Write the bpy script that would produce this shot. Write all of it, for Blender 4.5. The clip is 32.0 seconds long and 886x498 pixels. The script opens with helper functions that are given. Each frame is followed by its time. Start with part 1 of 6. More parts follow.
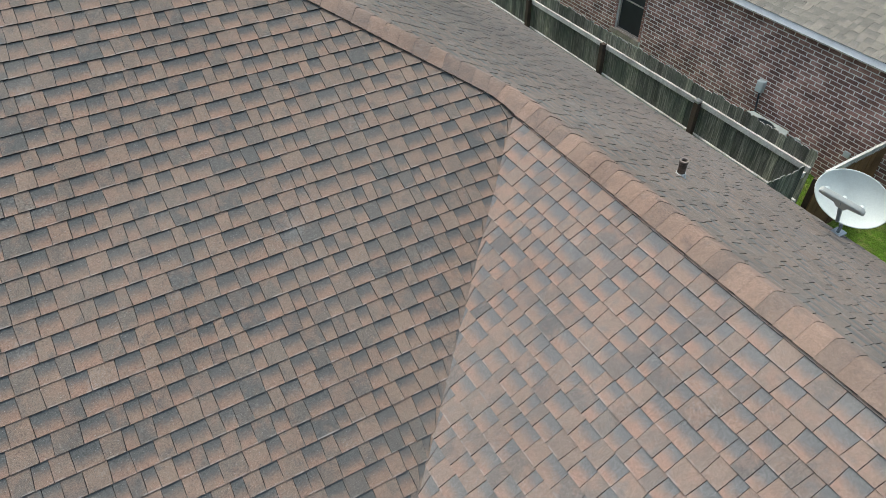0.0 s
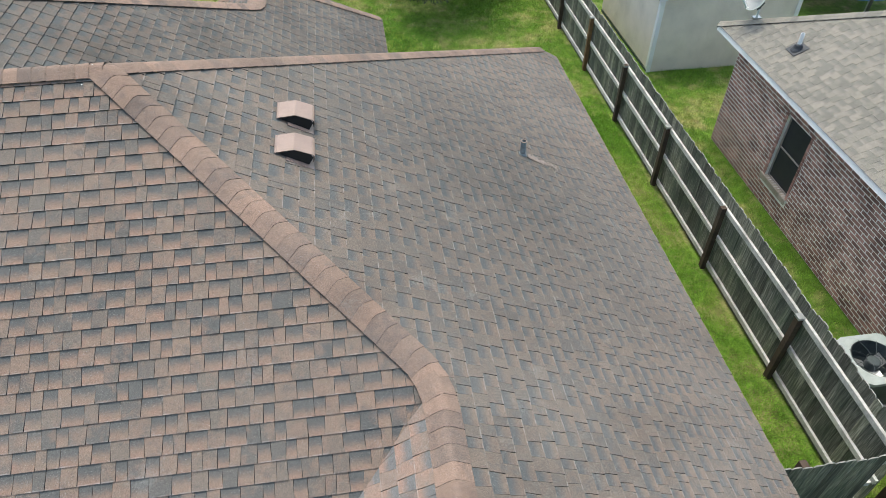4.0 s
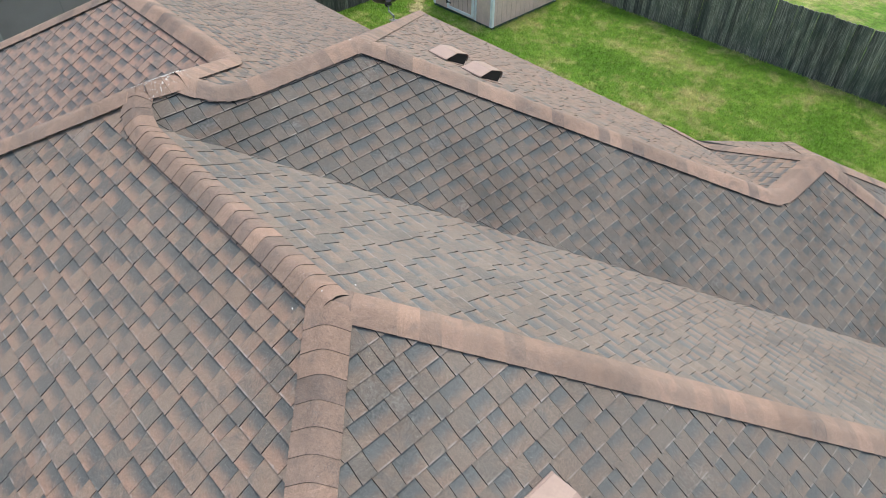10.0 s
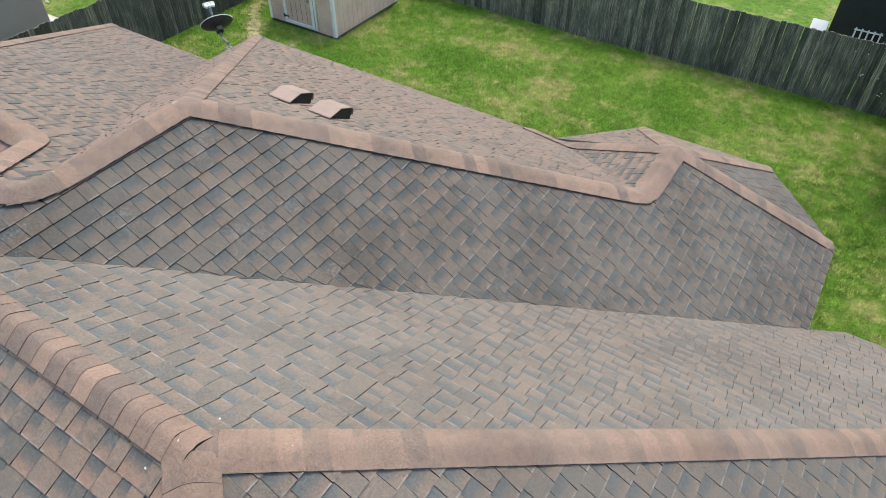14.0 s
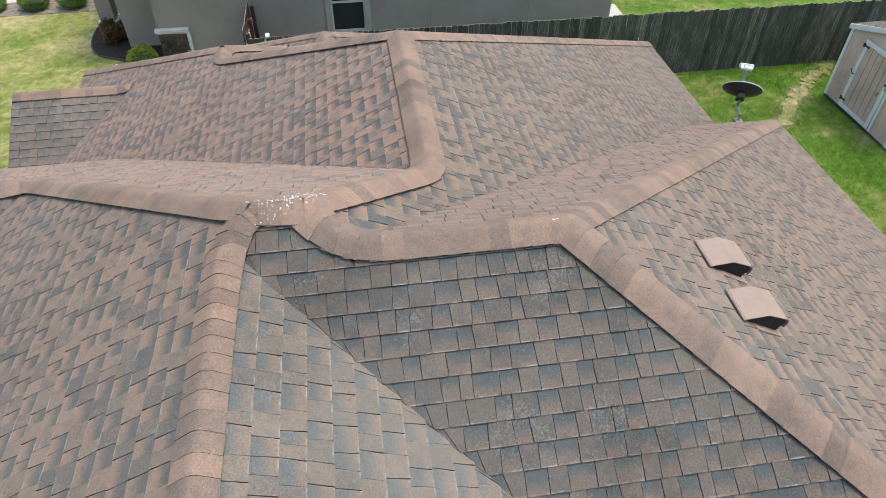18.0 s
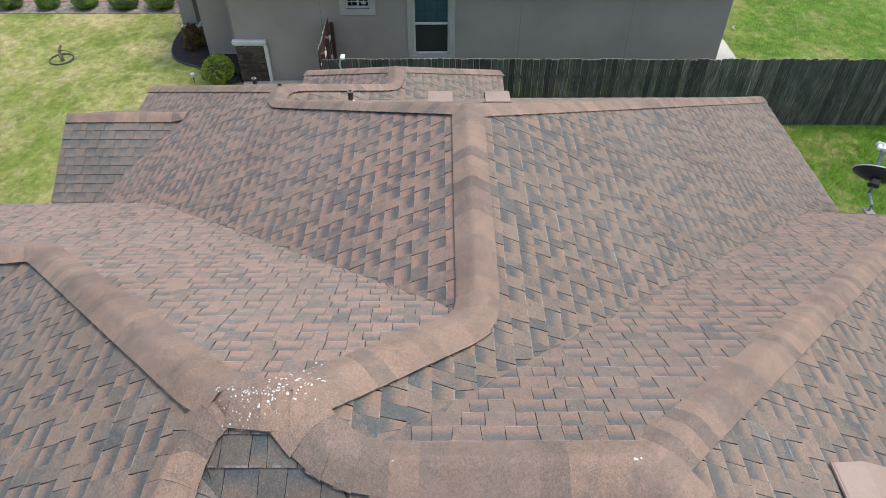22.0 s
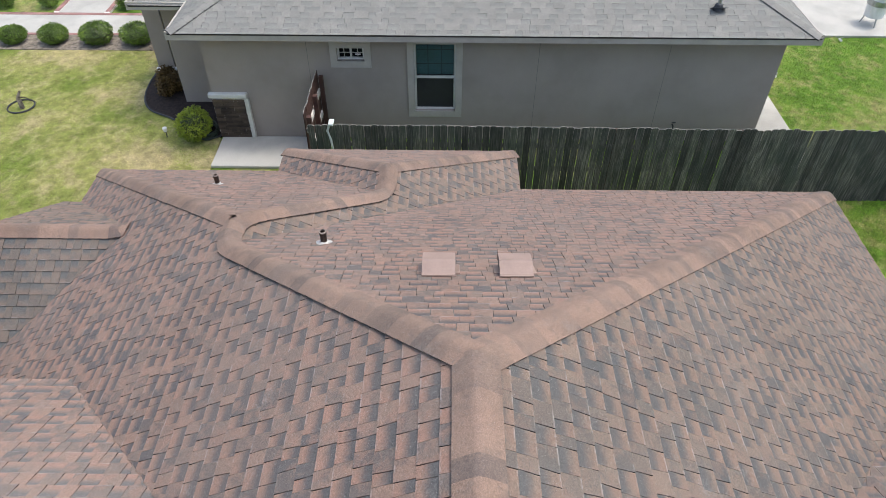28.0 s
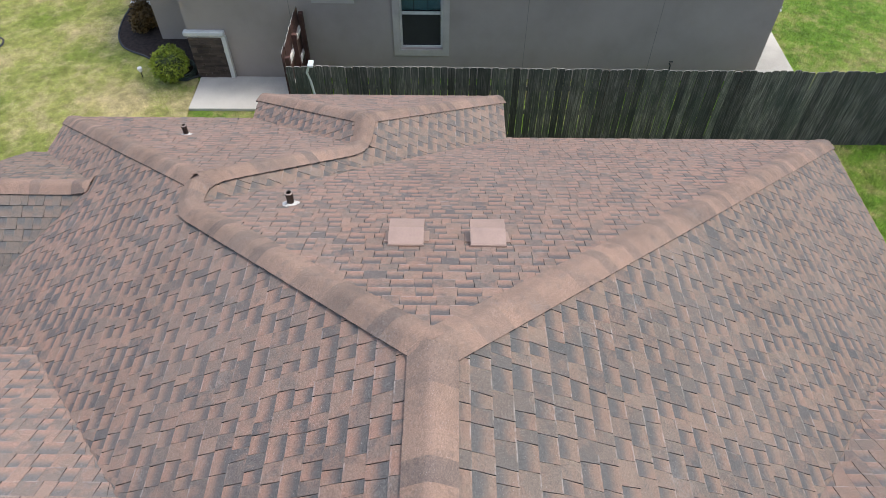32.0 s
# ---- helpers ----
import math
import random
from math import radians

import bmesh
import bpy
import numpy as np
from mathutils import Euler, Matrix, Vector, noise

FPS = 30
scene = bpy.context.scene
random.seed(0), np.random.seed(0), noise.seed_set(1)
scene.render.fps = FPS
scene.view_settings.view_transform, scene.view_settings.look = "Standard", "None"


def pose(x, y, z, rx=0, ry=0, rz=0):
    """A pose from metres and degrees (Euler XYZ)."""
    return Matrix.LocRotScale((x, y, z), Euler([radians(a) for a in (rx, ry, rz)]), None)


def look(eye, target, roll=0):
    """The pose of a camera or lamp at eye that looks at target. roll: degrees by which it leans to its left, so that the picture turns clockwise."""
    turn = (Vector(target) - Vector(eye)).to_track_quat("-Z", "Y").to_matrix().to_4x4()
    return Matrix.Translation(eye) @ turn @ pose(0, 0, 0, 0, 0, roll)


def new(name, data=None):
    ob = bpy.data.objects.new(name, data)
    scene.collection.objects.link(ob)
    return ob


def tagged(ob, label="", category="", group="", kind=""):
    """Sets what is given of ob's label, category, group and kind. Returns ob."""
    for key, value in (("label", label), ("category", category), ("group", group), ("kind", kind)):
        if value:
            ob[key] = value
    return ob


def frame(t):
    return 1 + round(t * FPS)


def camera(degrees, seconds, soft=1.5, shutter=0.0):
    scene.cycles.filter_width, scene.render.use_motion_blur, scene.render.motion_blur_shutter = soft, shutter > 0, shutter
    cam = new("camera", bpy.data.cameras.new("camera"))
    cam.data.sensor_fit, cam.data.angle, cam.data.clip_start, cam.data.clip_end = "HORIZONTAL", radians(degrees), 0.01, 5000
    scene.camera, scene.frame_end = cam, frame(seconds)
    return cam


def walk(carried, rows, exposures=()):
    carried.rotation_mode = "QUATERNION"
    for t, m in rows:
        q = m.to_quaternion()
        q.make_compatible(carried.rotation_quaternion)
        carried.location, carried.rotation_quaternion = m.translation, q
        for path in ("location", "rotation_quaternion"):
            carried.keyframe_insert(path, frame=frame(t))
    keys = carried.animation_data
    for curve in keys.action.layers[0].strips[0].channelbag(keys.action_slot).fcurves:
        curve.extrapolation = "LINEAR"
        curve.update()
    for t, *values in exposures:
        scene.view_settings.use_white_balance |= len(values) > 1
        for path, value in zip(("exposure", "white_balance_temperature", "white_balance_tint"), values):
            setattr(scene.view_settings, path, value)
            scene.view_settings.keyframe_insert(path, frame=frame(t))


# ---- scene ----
cam = camera(67.03, 32.0, soft=0.5)
# seconds, eye (m), yaw, pitch, lean (degrees)
PATH = [
    (0, -0.000, 0.000, 7.290, -29.52, -43.05, -0.36),
    (0.5, 0.047, -0.123, 8.297, -16.99, -43.54, -0.06),
    (1, 0.128, -0.105, 8.581, -16.96, -43.46, -0.07),
    (1.5, 0.421, -0.045, 8.628, -16.87, -43.61, -0.05),
    (2, 1.065, 0.012, 8.569, -11.98, -43.39, -0.16),
    (2.5, 1.701, -0.061, 8.642, -8.15, -43.58, -0.09),
    (3, 2.179, 0.057, 8.603, -8.17, -43.45, -0.18),
    (3.5, 2.520, 0.627, 8.663, -8.23, -43.70, -0.02),
    (5.5, 2.838, 1.662, 8.747, -7.89, -43.46, -0.27),
    (6, 2.854, 2.139, 8.729, -7.06, -43.41, -0.41),
    (6.5, 2.721, 2.709, 8.804, 3.38, -43.87, 0.51),
    (7, 2.890, 3.305, 8.644, 20.35, -43.04, -0.10),
    (7.5, 2.962, 3.879, 8.699, 22.77, -43.40, -0.23),
    (8, 2.984, 4.383, 8.698, 22.74, -43.19, -0.37),
    (8.5, 2.974, 4.879, 8.713, 33.55, -43.43, -0.23),
    (9, 2.986, 5.244, 8.741, 33.76, -43.54, -0.22),
    (9.5, 2.998, 5.396, 8.816, 33.82, -43.63, -0.16),
    (10, 2.856, 5.430, 8.709, 46.44, -43.32, 0.22),
    (10.5, 2.883, 5.448, 8.735, 48.49, -43.58, 0.14),
    (11, 2.897, 5.432, 8.758, 48.65, -43.66, 0.05),
    (11.5, 2.951, 5.439, 8.789, 33.80, -43.84, -0.09),
    (12, 2.877, 5.458, 8.779, 32.71, -43.74, 0.13),
    (12.5, 2.889, 5.411, 8.775, 32.75, -43.75, 0.09),
    (13, 2.812, 5.490, 8.768, 32.66, -43.75, 0.12),
    (13.5, 2.639, 5.747, 8.778, 32.70, -43.73, 0.19),
    (14, 2.437, 6.023, 8.783, 32.74, -43.80, 0.15),
    (14.5, 2.241, 6.289, 8.800, 32.72, -43.71, 0.24),
    (16.5, 1.779, 6.780, 8.701, 54.64, -43.51, 0.03),
    (17, 1.263, 7.309, 8.745, 58.77, -43.56, 0.07),
    (17.5, 1.070, 7.601, 8.684, 68.43, -43.42, -0.09),
    (18, 1.103, 7.677, 8.680, 81.40, -43.43, 0.14),
    (18.5, 1.153, 7.715, 8.671, 81.42, -43.45, 0.27),
    (19, 1.050, 7.720, 8.668, 81.46, -43.51, 0.22),
    (19.5, 0.558, 7.745, 8.693, 81.57, -43.41, 0.03),
    (20, -0.002, 7.816, 8.677, 81.70, -43.35, -0.15),
    (20.5, -0.242, 7.835, 8.662, 81.76, -43.34, -0.24),
    (21, -0.328, 7.832, 8.646, 81.82, -43.39, -0.27),
    (21.5, -0.420, 7.904, 8.665, 81.85, -43.37, -0.25),
    (22, -0.507, 8.002, 8.627, 89.86, -43.44, -0.06),
    (22.5, -0.587, 8.072, 8.658, 90.28, -43.52, -0.06),
    (23, -0.695, 8.135, 8.651, 90.30, -43.49, 0.00),
    (23.5, -0.873, 8.167, 8.618, 90.32, -43.50, 0.04),
    (24, -1.063, 8.176, 8.616, 90.31, -43.53, 0.08),
    (24.5, -1.347, 8.180, 8.578, 90.44, -43.49, -0.06),
    (25, -1.700, 8.099, 8.618, 90.42, -43.55, 0.04),
    (25.5, -2.137, 8.061, 8.625, 90.47, -43.44, 0.04),
    (27.5, -3.291, 8.007, 8.612, 90.57, -43.68, 0.21),
    (28, -3.365, 8.064, 8.628, 90.52, -43.73, 0.22),
    (28.5, -3.556, 8.147, 8.636, 90.51, -47.98, 0.24),
    (29, -3.727, 8.175, 8.637, 90.49, -49.52, 0.26),
    (29.5, -3.826, 8.247, 8.627, 90.51, -49.57, 0.17),
    (30, -3.856, 8.307, 8.619, 90.52, -49.54, 0.19),
    (30.5, -3.859, 8.367, 8.641, 90.48, -49.50, 0.25),
    (31, -3.833, 8.377, 8.623, 90.44, -49.50, 0.22),
    (31.5, -3.800, 8.342, 8.629, 90.40, -49.53, 0.21),
    (32, -3.797, 8.314, 8.604, 90.35, -49.45, 0.26),
]
walk(cam, [(t, pose(x, y, z, 90 + pitch, 0, yaw) @ pose(0, 0, 0, 0, 0, lean)) for t, x, y, z, yaw, pitch, lean in PATH],
     exposures=((0.0, 0.82, 6650, 1), (0.6, 0.95, 6650, 1), (3.0, 1.07, 6650, 1), (6.0, 1.13, 6650, 4), (8.0, 1.15, 6650, 4), (9.0, 1.08, 6650, 5), (17.0, 1.02, 6650, 4), (20.0, 0.92, 6550, 4), (22.0, 0.87, 6440, 5), (24.0, 0.78, 6440, 6), (28.0, 0.86, 6550, 9), (32.0, 0.90, 6550, 10)))

# ---- light: thin bright haze, high soft sun from the north ----
world = bpy.data.worlds.new("sky")
scene.world = world
world.use_nodes = True
wn = world.node_tree.nodes
sky = wn.new("ShaderNodeTexSky")
sky.sky_type, sky.sun_disc = "NISHITA", False
SUN_EL, SUN_AZ = radians(71), radians(-14)      # azimuth from +y towards +x
sky.sun_elevation, sky.sun_rotation = SUN_EL, SUN_AZ
sky.air_density, sky.dust_density = 1.3, 4.0
wn["Background"].inputs["Strength"].default_value = 0.15
world.node_tree.links.new(sky.outputs[0], wn["Background"].inputs[0])
sun = new("sun", bpy.data.lights.new("sun", "SUN"))
sun.data.energy, sun.data.angle, sun.data.color = 0.85, radians(10), (1.0, 0.94, 0.86)
sun.matrix_world = look((0, 0, 30), (-30 * math.sin(SUN_AZ) * math.cos(SUN_EL), -30 * math.cos(SUN_AZ) * math.cos(SUN_EL), 30 - 30 * math.sin(SUN_EL)))


# ---- materials ----
def material(name):
    m = bpy.data.materials.new(name)
    m.use_nodes = True
    return m, m.node_tree.nodes, m.node_tree.links, m.node_tree.nodes["Principled BSDF"]


def noise_node(nd, ln, scale, detail=4.0, rough=0.6, space="Position", stretch=None):
    tex = nd.new("ShaderNodeTexNoise")
    tex.inputs["Scale"].default_value, tex.inputs["Detail"].default_value, tex.inputs["Roughness"].default_value = scale, detail, rough
    if space == "Position":
        src = nd.new("ShaderNodeNewGeometry").outputs["Position"]
    else:
        src = nd.new("ShaderNodeTexCoord").outputs[space]
    if stretch:
        mp = nd.new("ShaderNodeMapping")
        mp.inputs["Scale"].default_value = stretch
        ln.new(src, mp.inputs[0])
        src = mp.outputs[0]
    ln.new(src, tex.inputs["Vector"])
    return tex.outputs["Fac"]


def ramp(nd, ln, fac, stops, mode="LINEAR"):
    r = nd.new("ShaderNodeValToRGB")
    r.color_ramp.interpolation = mode
    el = r.color_ramp.elements
    while len(el) < len(stops):
        el.new(0.5)
    for e, (p, c) in zip(el, stops):
        e.position, e.color = p, (*c, 1) if len(c) == 3 else c
    if fac is not None:
        ln.new(fac, r.inputs[0])
    return r.outputs[0]


def blend(nd, ln, fac, a, b, how="MIX"):
    n = nd.new("ShaderNodeMix")
    n.data_type, n.blend_type = "RGBA", how
    for val, sock in ((fac, n.inputs[0]), (a, n.inputs[6]), (b, n.inputs[7])):
        if isinstance(val, (int, float)):
            sock.default_value = val
        elif isinstance(val, tuple):
            sock.default_value = (*val, 1)
        else:
            ln.new(val, sock)
    return n.outputs[2]


def bump(nd, ln, bsdf, fac, strength=0.3, dist=0.01):
    b = nd.new("ShaderNodeBump")
    b.inputs["Strength"].default_value, b.inputs["Distance"].default_value = strength, dist
    ln.new(fac, b.inputs["Height"])
    ln.new(b.outputs[0], bsdf.inputs["Normal"])


def mul_add(nd, ln, a, k, c):
    n = nd.new("ShaderNodeMath")
    n.operation = "MULTIPLY_ADD"
    ln.new(a, n.inputs[0])
    n.inputs[1].default_value = k
    if isinstance(c, (int, float)):
        n.inputs[2].default_value = c
    else:
        ln.new(c, n.inputs[2])
    return n.outputs[0]


def grey(v):
    return (v, v, v)


def plain(name, colour, rough=0.6, metal=0.0, vary=0.12, scale=3.0, fine=60.0, relief=0.15, stretch=None, per_piece=0.0, spread=None):
    """A painted, wooden, metal or mineral surface: base colour, broad stains, fine grain, relief, a shift from piece to piece."""
    m, nd, ln, bs = material(name)
    big = noise_node(nd, ln, scale, 5, 0.6)
    small = noise_node(nd, ln, fine, 4, 0.65, stretch=stretch)
    dark = tuple(c * (1 - 2.2 * vary) for c in colour)
    lite = tuple(min(1, c * (1 + 1.6 * vary)) for c in (spread or colour))
    col = ramp(nd, ln, big, [(0.3, dark), (0.5, colour), (0.72, lite)])
    col = blend(nd, ln, 1.0, col, ramp(nd, ln, small, [(0.3, grey(1 - 2 * vary)), (0.7, grey(1.0))]), "MULTIPLY")
    if per_piece:
        rnd = nd.new("ShaderNodeObjectInfo").outputs["Random"]
        isl = nd.new("ShaderNodeNewGeometry").outputs["Random Per Island"]
        add = nd.new("ShaderNodeMath")
        add.operation = "ADD"
        ln.new(rnd, add.inputs[0]), ln.new(isl, add.inputs[1])
        fr = nd.new("ShaderNodeMath")
        fr.operation = "FRACT"
        ln.new(add.outputs[0], fr.inputs[0])
        col = blend(nd, ln, 1.0, col, ramp(nd, ln, fr.outputs[0], [(0, grey(1 - per_piece)), (1, grey(1.0))]), "MULTIPLY")
    ln.new(col, bs.inputs["Base Color"])
    bs.inputs["Roughness"].default_value, bs.inputs["Metallic"].default_value = rough, metal
    if relief:
        bump(nd, ln, bs, small, relief, 0.006)
    return m


def own_noise(nd, ln, pick, scale, detail, rough, far=37.0):
    """Noise that starts afresh on every piece."""
    tex = nd.new("ShaderNodeTexNoise")
    tex.inputs["Scale"].default_value, tex.inputs["Detail"].default_value, tex.inputs["Roughness"].default_value = scale, detail, rough
    shift = nd.new("ShaderNodeVectorMath")
    shift.operation = "MULTIPLY_ADD"
    ln.new(pick, shift.inputs[0])
    shift.inputs[1].default_value = (far, far * 0.7, far * 1.3)
    ln.new(nd.new("ShaderNodeNewGeometry").outputs["Position"], shift.inputs[2])
    ln.new(shift.outputs[0], tex.inputs["Vector"])
    return tex.outputs["Fac"]


def shingle_material(name, tones, wear, low, shade, grit=0.4, bare=0.55, cloud=None, much=0.5, fade_at=(0.2, 0.56), chalky=0.3, algae=0.1, stain=None):
    """Laminated asphalt shingle: one tone for each tooth; between the teeth a slate band that fades into brown towards the lower edge; granules, weathering."""
    m, nd, ln, bs = material(name)
    rnd = nd.new("ShaderNodeObjectInfo").outputs["Random"]
    isl = nd.new("ShaderNodeNewGeometry").outputs["Random Per Island"]
    add = nd.new("ShaderNodeMath")
    add.operation = "ADD"
    ln.new(rnd, add.inputs[0]), ln.new(isl, add.inputs[1])
    fr = nd.new("ShaderNodeMath")
    fr.operation = "FRACT"
    ln.new(add.outputs[0], fr.inputs[0])
    pick = fr.outputs[0]
    uv = nd.new("ShaderNodeUVMap")
    sep = nd.new("ShaderNodeSeparateXYZ")
    ln.new(uv.outputs[0], sep.inputs[0])
    patch = noise_node(nd, ln, 22.0, 3, 0.6)
    grain = noise_node(nd, ln, 260.0, 2, 0.7)
    mid = noise_node(nd, ln, 90.0, 3, 0.7)
    # the teeth
    thick = ramp(nd, ln, pick, [((i + 0.5) / len(tones), c) for i, c in enumerate(tones)])
    drift = own_noise(nd, ln, pick, 7.0, 3, 0.6)
    if cloud:
        thick = blend(nd, ln, ramp(nd, ln, drift, [(0.47, grey(0.0)), (0.62, grey(much))]), thick, cloud)
    slate = own_noise(nd, ln, pick, 8.0, 3, 0.6, 53.0)
    thick = blend(nd, ln, ramp(nd, ln, slate, [(0.54, grey(0.0)), (0.7, grey(0.55))]), thick, shade)
    # the windows between them
    sh = mul_add(nd, ln, patch, 0.3, mul_add(nd, ln, grain, 0.6, sep.outputs[1]))
    sh = mul_add(nd, ln, pick, 0.2, sh)
    fade = ramp(nd, ln, mul_add(nd, ln, sh, 1.0, -0.55), [(fade_at[0], grey(0.0)), (fade_at[1], grey(1.0))])
    warm = blend(nd, ln, ramp(nd, ln, drift, [(0.38, grey(0.0)), (0.6, grey(1.0))]), low, cloud or low)
    thin = blend(nd, ln, fade, warm, shade)
    flag = nd.new("ShaderNodeMath")
    flag.operation = "GREATER_THAN"
    ln.new(sep.outputs[0], flag.inputs[0])
    flag.inputs[1].default_value = 1.5
    col = blend(nd, ln, flag.outputs[0], thick, thin)
    # granules of mixed colour
    col = blend(nd, ln, 1.0, col, ramp(nd, ln, grain, [(0.34, grey(1 - grit)), (0.5, grey(0.98)), (0.66, grey(1 + grit))]), "MULTIPLY")
    col = blend(nd, ln, 1.0, col, ramp(nd, ln, mid, [(0.32, grey(0.76)), (0.68, grey(1.24))]), "MULTIPLY")
    fleck = noise_node(nd, ln, 150.0, 1, 0.5)
    col = blend(nd, ln, ramp(nd, ln, fleck, [(0.68, grey(0.0)), (0.76, grey(0.6))]), col, (0.42, 0.4, 0.39))
    # broad weathering, then chalky lichen in blotches and along worn edges
    broad = noise_node(nd, ln, 0.55, 5, 0.62)
    col = blend(nd, ln, ramp(nd, ln, broad, [(0.42, grey(0.0)), (0.74, grey(0.38))]), col, wear)
    dark = noise_node(nd, ln, 1.3, 6, 0.68)
    col = blend(nd, ln, 1.0, col, ramp(nd, ln, dark, [(0.44, grey(1.0 + 0.3 * algae)), (0.64, grey(1.0 - algae))]), "MULTIPLY")
    if stain:
        off = nd.new("ShaderNodeVectorMath")
        off.operation = "DISTANCE"
        ln.new(nd.new("ShaderNodeNewGeometry").outputs["Position"], off.inputs[0])
        off.inputs[1].default_value = stain[:3]
        ragged = mul_add(nd, ln, off.outputs["Value"], 1 / stain[3], mul_add(nd, ln, dark, 1.6, -0.8))
        col = blend(nd, ln, 1.0, col, ramp(nd, ln, ragged, [(0.2, (0.72, 0.75, 0.77)), (1.0, grey(1.03))]), "MULTIPLY")
    chalk = mul_add(nd, ln, noise_node(nd, ln, 2.6, 4, 0.6), 0.6, mul_add(nd, ln, noise_node(nd, ln, 60.0, 4, 0.75), 0.55, 0.0))
    col = blend(nd, ln, ramp(nd, ln, chalk, [(0.64, grey(0.0)), (0.78, grey(chalky))]), col, (0.34, 0.33, 0.32))
    edge = ramp(nd, ln, sep.outputs[1], [(0.0, grey(0.0)), (0.006, grey(1.0)), (0.03, grey(0.8)), (0.07, grey(0.0))])
    across = nd.new("ShaderNodeMath")
    across.operation = "FRACT"
    ln.new(sep.outputs[0], across.inputs[0])
    sides = ramp(nd, ln, across.outputs[0], [(0.0, grey(0.8)), (0.025, grey(0.0)), (0.975, grey(0.0)), (1.0, grey(0.8))])
    edge = blend(nd, ln, 1.0, edge, sides, "LIGHTEN")
    rub = ramp(nd, ln, noise_node(nd, ln, 9.0, 4, 0.7), [(0.47, grey(0.0)), (0.66, grey(bare))])
    col = blend(nd, ln, blend(nd, ln, 1.0, edge, rub, "MULTIPLY"), col, (0.4, 0.38, 0.37))
    # black asphalt on the cut edge
    cut = ramp(nd, ln, mul_add(nd, ln, sep.outputs[1], 1.0, 1.0), [(0.97, grey(1.0)), (0.985, grey(0.0))])
    col = blend(nd, ln, cut, col, (0.022, 0.02, 0.019))
    ln.new(col, bs.inputs["Base Color"])
    bs.inputs["Roughness"].default_value = 0.88
    bs.inputs["Specular IOR Level"].default_value = 0.3
    bump(nd, ln, bs, grain, 0.35, 0.003)
    return m


def tinted(tones, tint):
    return [tuple(c[k] * tint[k] for k in range(3)) for c in tones]


SLATE = (0.088, 0.092, 0.094)
TONES = [(0.104, 0.102, 0.1), (0.216, 0.163, 0.132), (0.128, 0.117, 0.108), (0.232, 0.172, 0.138), (0.11, 0.105, 0.101), (0.2, 0.155, 0.128), (0.12, 0.112, 0.106), (0.224, 0.166, 0.134), (0.15, 0.131, 0.116), (0.21, 0.159, 0.13)]
RUST = (0.245, 0.163, 0.129)


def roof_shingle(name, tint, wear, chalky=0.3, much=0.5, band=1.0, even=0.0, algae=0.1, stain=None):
    """tint: base tone, with a slope's light or shade put in. even: how far the tones have weathered together."""
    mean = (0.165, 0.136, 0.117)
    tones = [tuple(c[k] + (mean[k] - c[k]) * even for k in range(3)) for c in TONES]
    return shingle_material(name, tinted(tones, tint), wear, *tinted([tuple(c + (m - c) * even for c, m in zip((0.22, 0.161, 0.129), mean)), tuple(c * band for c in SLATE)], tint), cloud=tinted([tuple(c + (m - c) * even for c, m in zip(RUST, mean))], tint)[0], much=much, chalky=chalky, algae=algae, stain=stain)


# One shingle in copies: each slope's light or shade sits in its tint.
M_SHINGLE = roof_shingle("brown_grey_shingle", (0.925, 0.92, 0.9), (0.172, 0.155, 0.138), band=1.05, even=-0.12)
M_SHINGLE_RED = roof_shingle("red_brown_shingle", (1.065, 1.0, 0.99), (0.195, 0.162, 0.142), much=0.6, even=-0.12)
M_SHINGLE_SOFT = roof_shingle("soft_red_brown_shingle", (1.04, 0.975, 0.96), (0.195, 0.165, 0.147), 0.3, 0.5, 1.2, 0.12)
# Dimmed copy: the western north slope's lower brightness is in the tint.
M_SHINGLE_DIMMED = roof_shingle("dimmed_brown_shingle", (0.86, 0.88, 0.875), (0.17, 0.148, 0.132), band=1.1, even=-0.1)
# Lit copies: raised tints paint light onto two west slopes.
M_SHINGLE_LIT_RED = roof_shingle("lit_red_shingle", (1.235, 1.17, 1.15), (0.225, 0.195, 0.17), 0.3, 0.55, 1.2, 0.0)
M_SHINGLE_LIT = roof_shingle("lit_bleached_shingle", (1.1, 1.075, 1.08), (0.23, 0.21, 0.19), 0.4, 0.5, 1.4, 0.05)
# Darker tints paint shade into the east slopes, over real algae blotches.
M_SHINGLE_SHADED = roof_shingle("shaded_algae_grey_shingle", (0.633, 0.68, 0.695), (0.12, 0.12, 0.113), 0.42, 0.3, 1.25, 0.3, 0.3)
M_SHINGLE_HALF_SHADED = roof_shingle("half_shaded_grey_brown_shingle", (0.875, 0.905, 0.905), (0.14, 0.132, 0.122), 0.35, 0.4, 1.25, 0.5, 0.2, (4.3, 7.4, 3.6, 3.3))
# Tint lowered to paint in the main north slope's dimmer light.
M_SHINGLE_NORTH = roof_shingle("toned_brown_grey_shingle", (0.885, 0.935, 0.94), (0.205, 0.19, 0.172), 0.3, 0.4, 1.3, 0.4, 0.15)
M_CAP = shingle_material("brown_ridge_cap", [(0.142, 0.11, 0.096), (0.222, 0.157, 0.125), (0.25, 0.17, 0.133), (0.185, 0.136, 0.113), (0.268, 0.183, 0.141), (0.236, 0.163, 0.128), (0.16, 0.124, 0.106), (0.255, 0.174, 0.136), (0.212, 0.151, 0.121)], (0.2, 0.158, 0.133), (0.225, 0.16, 0.128), (0.14, 0.115, 0.104), 0.45, 0.0, cloud=(0.25, 0.17, 0.132), much=0.35, chalky=0.32, algae=0.22)
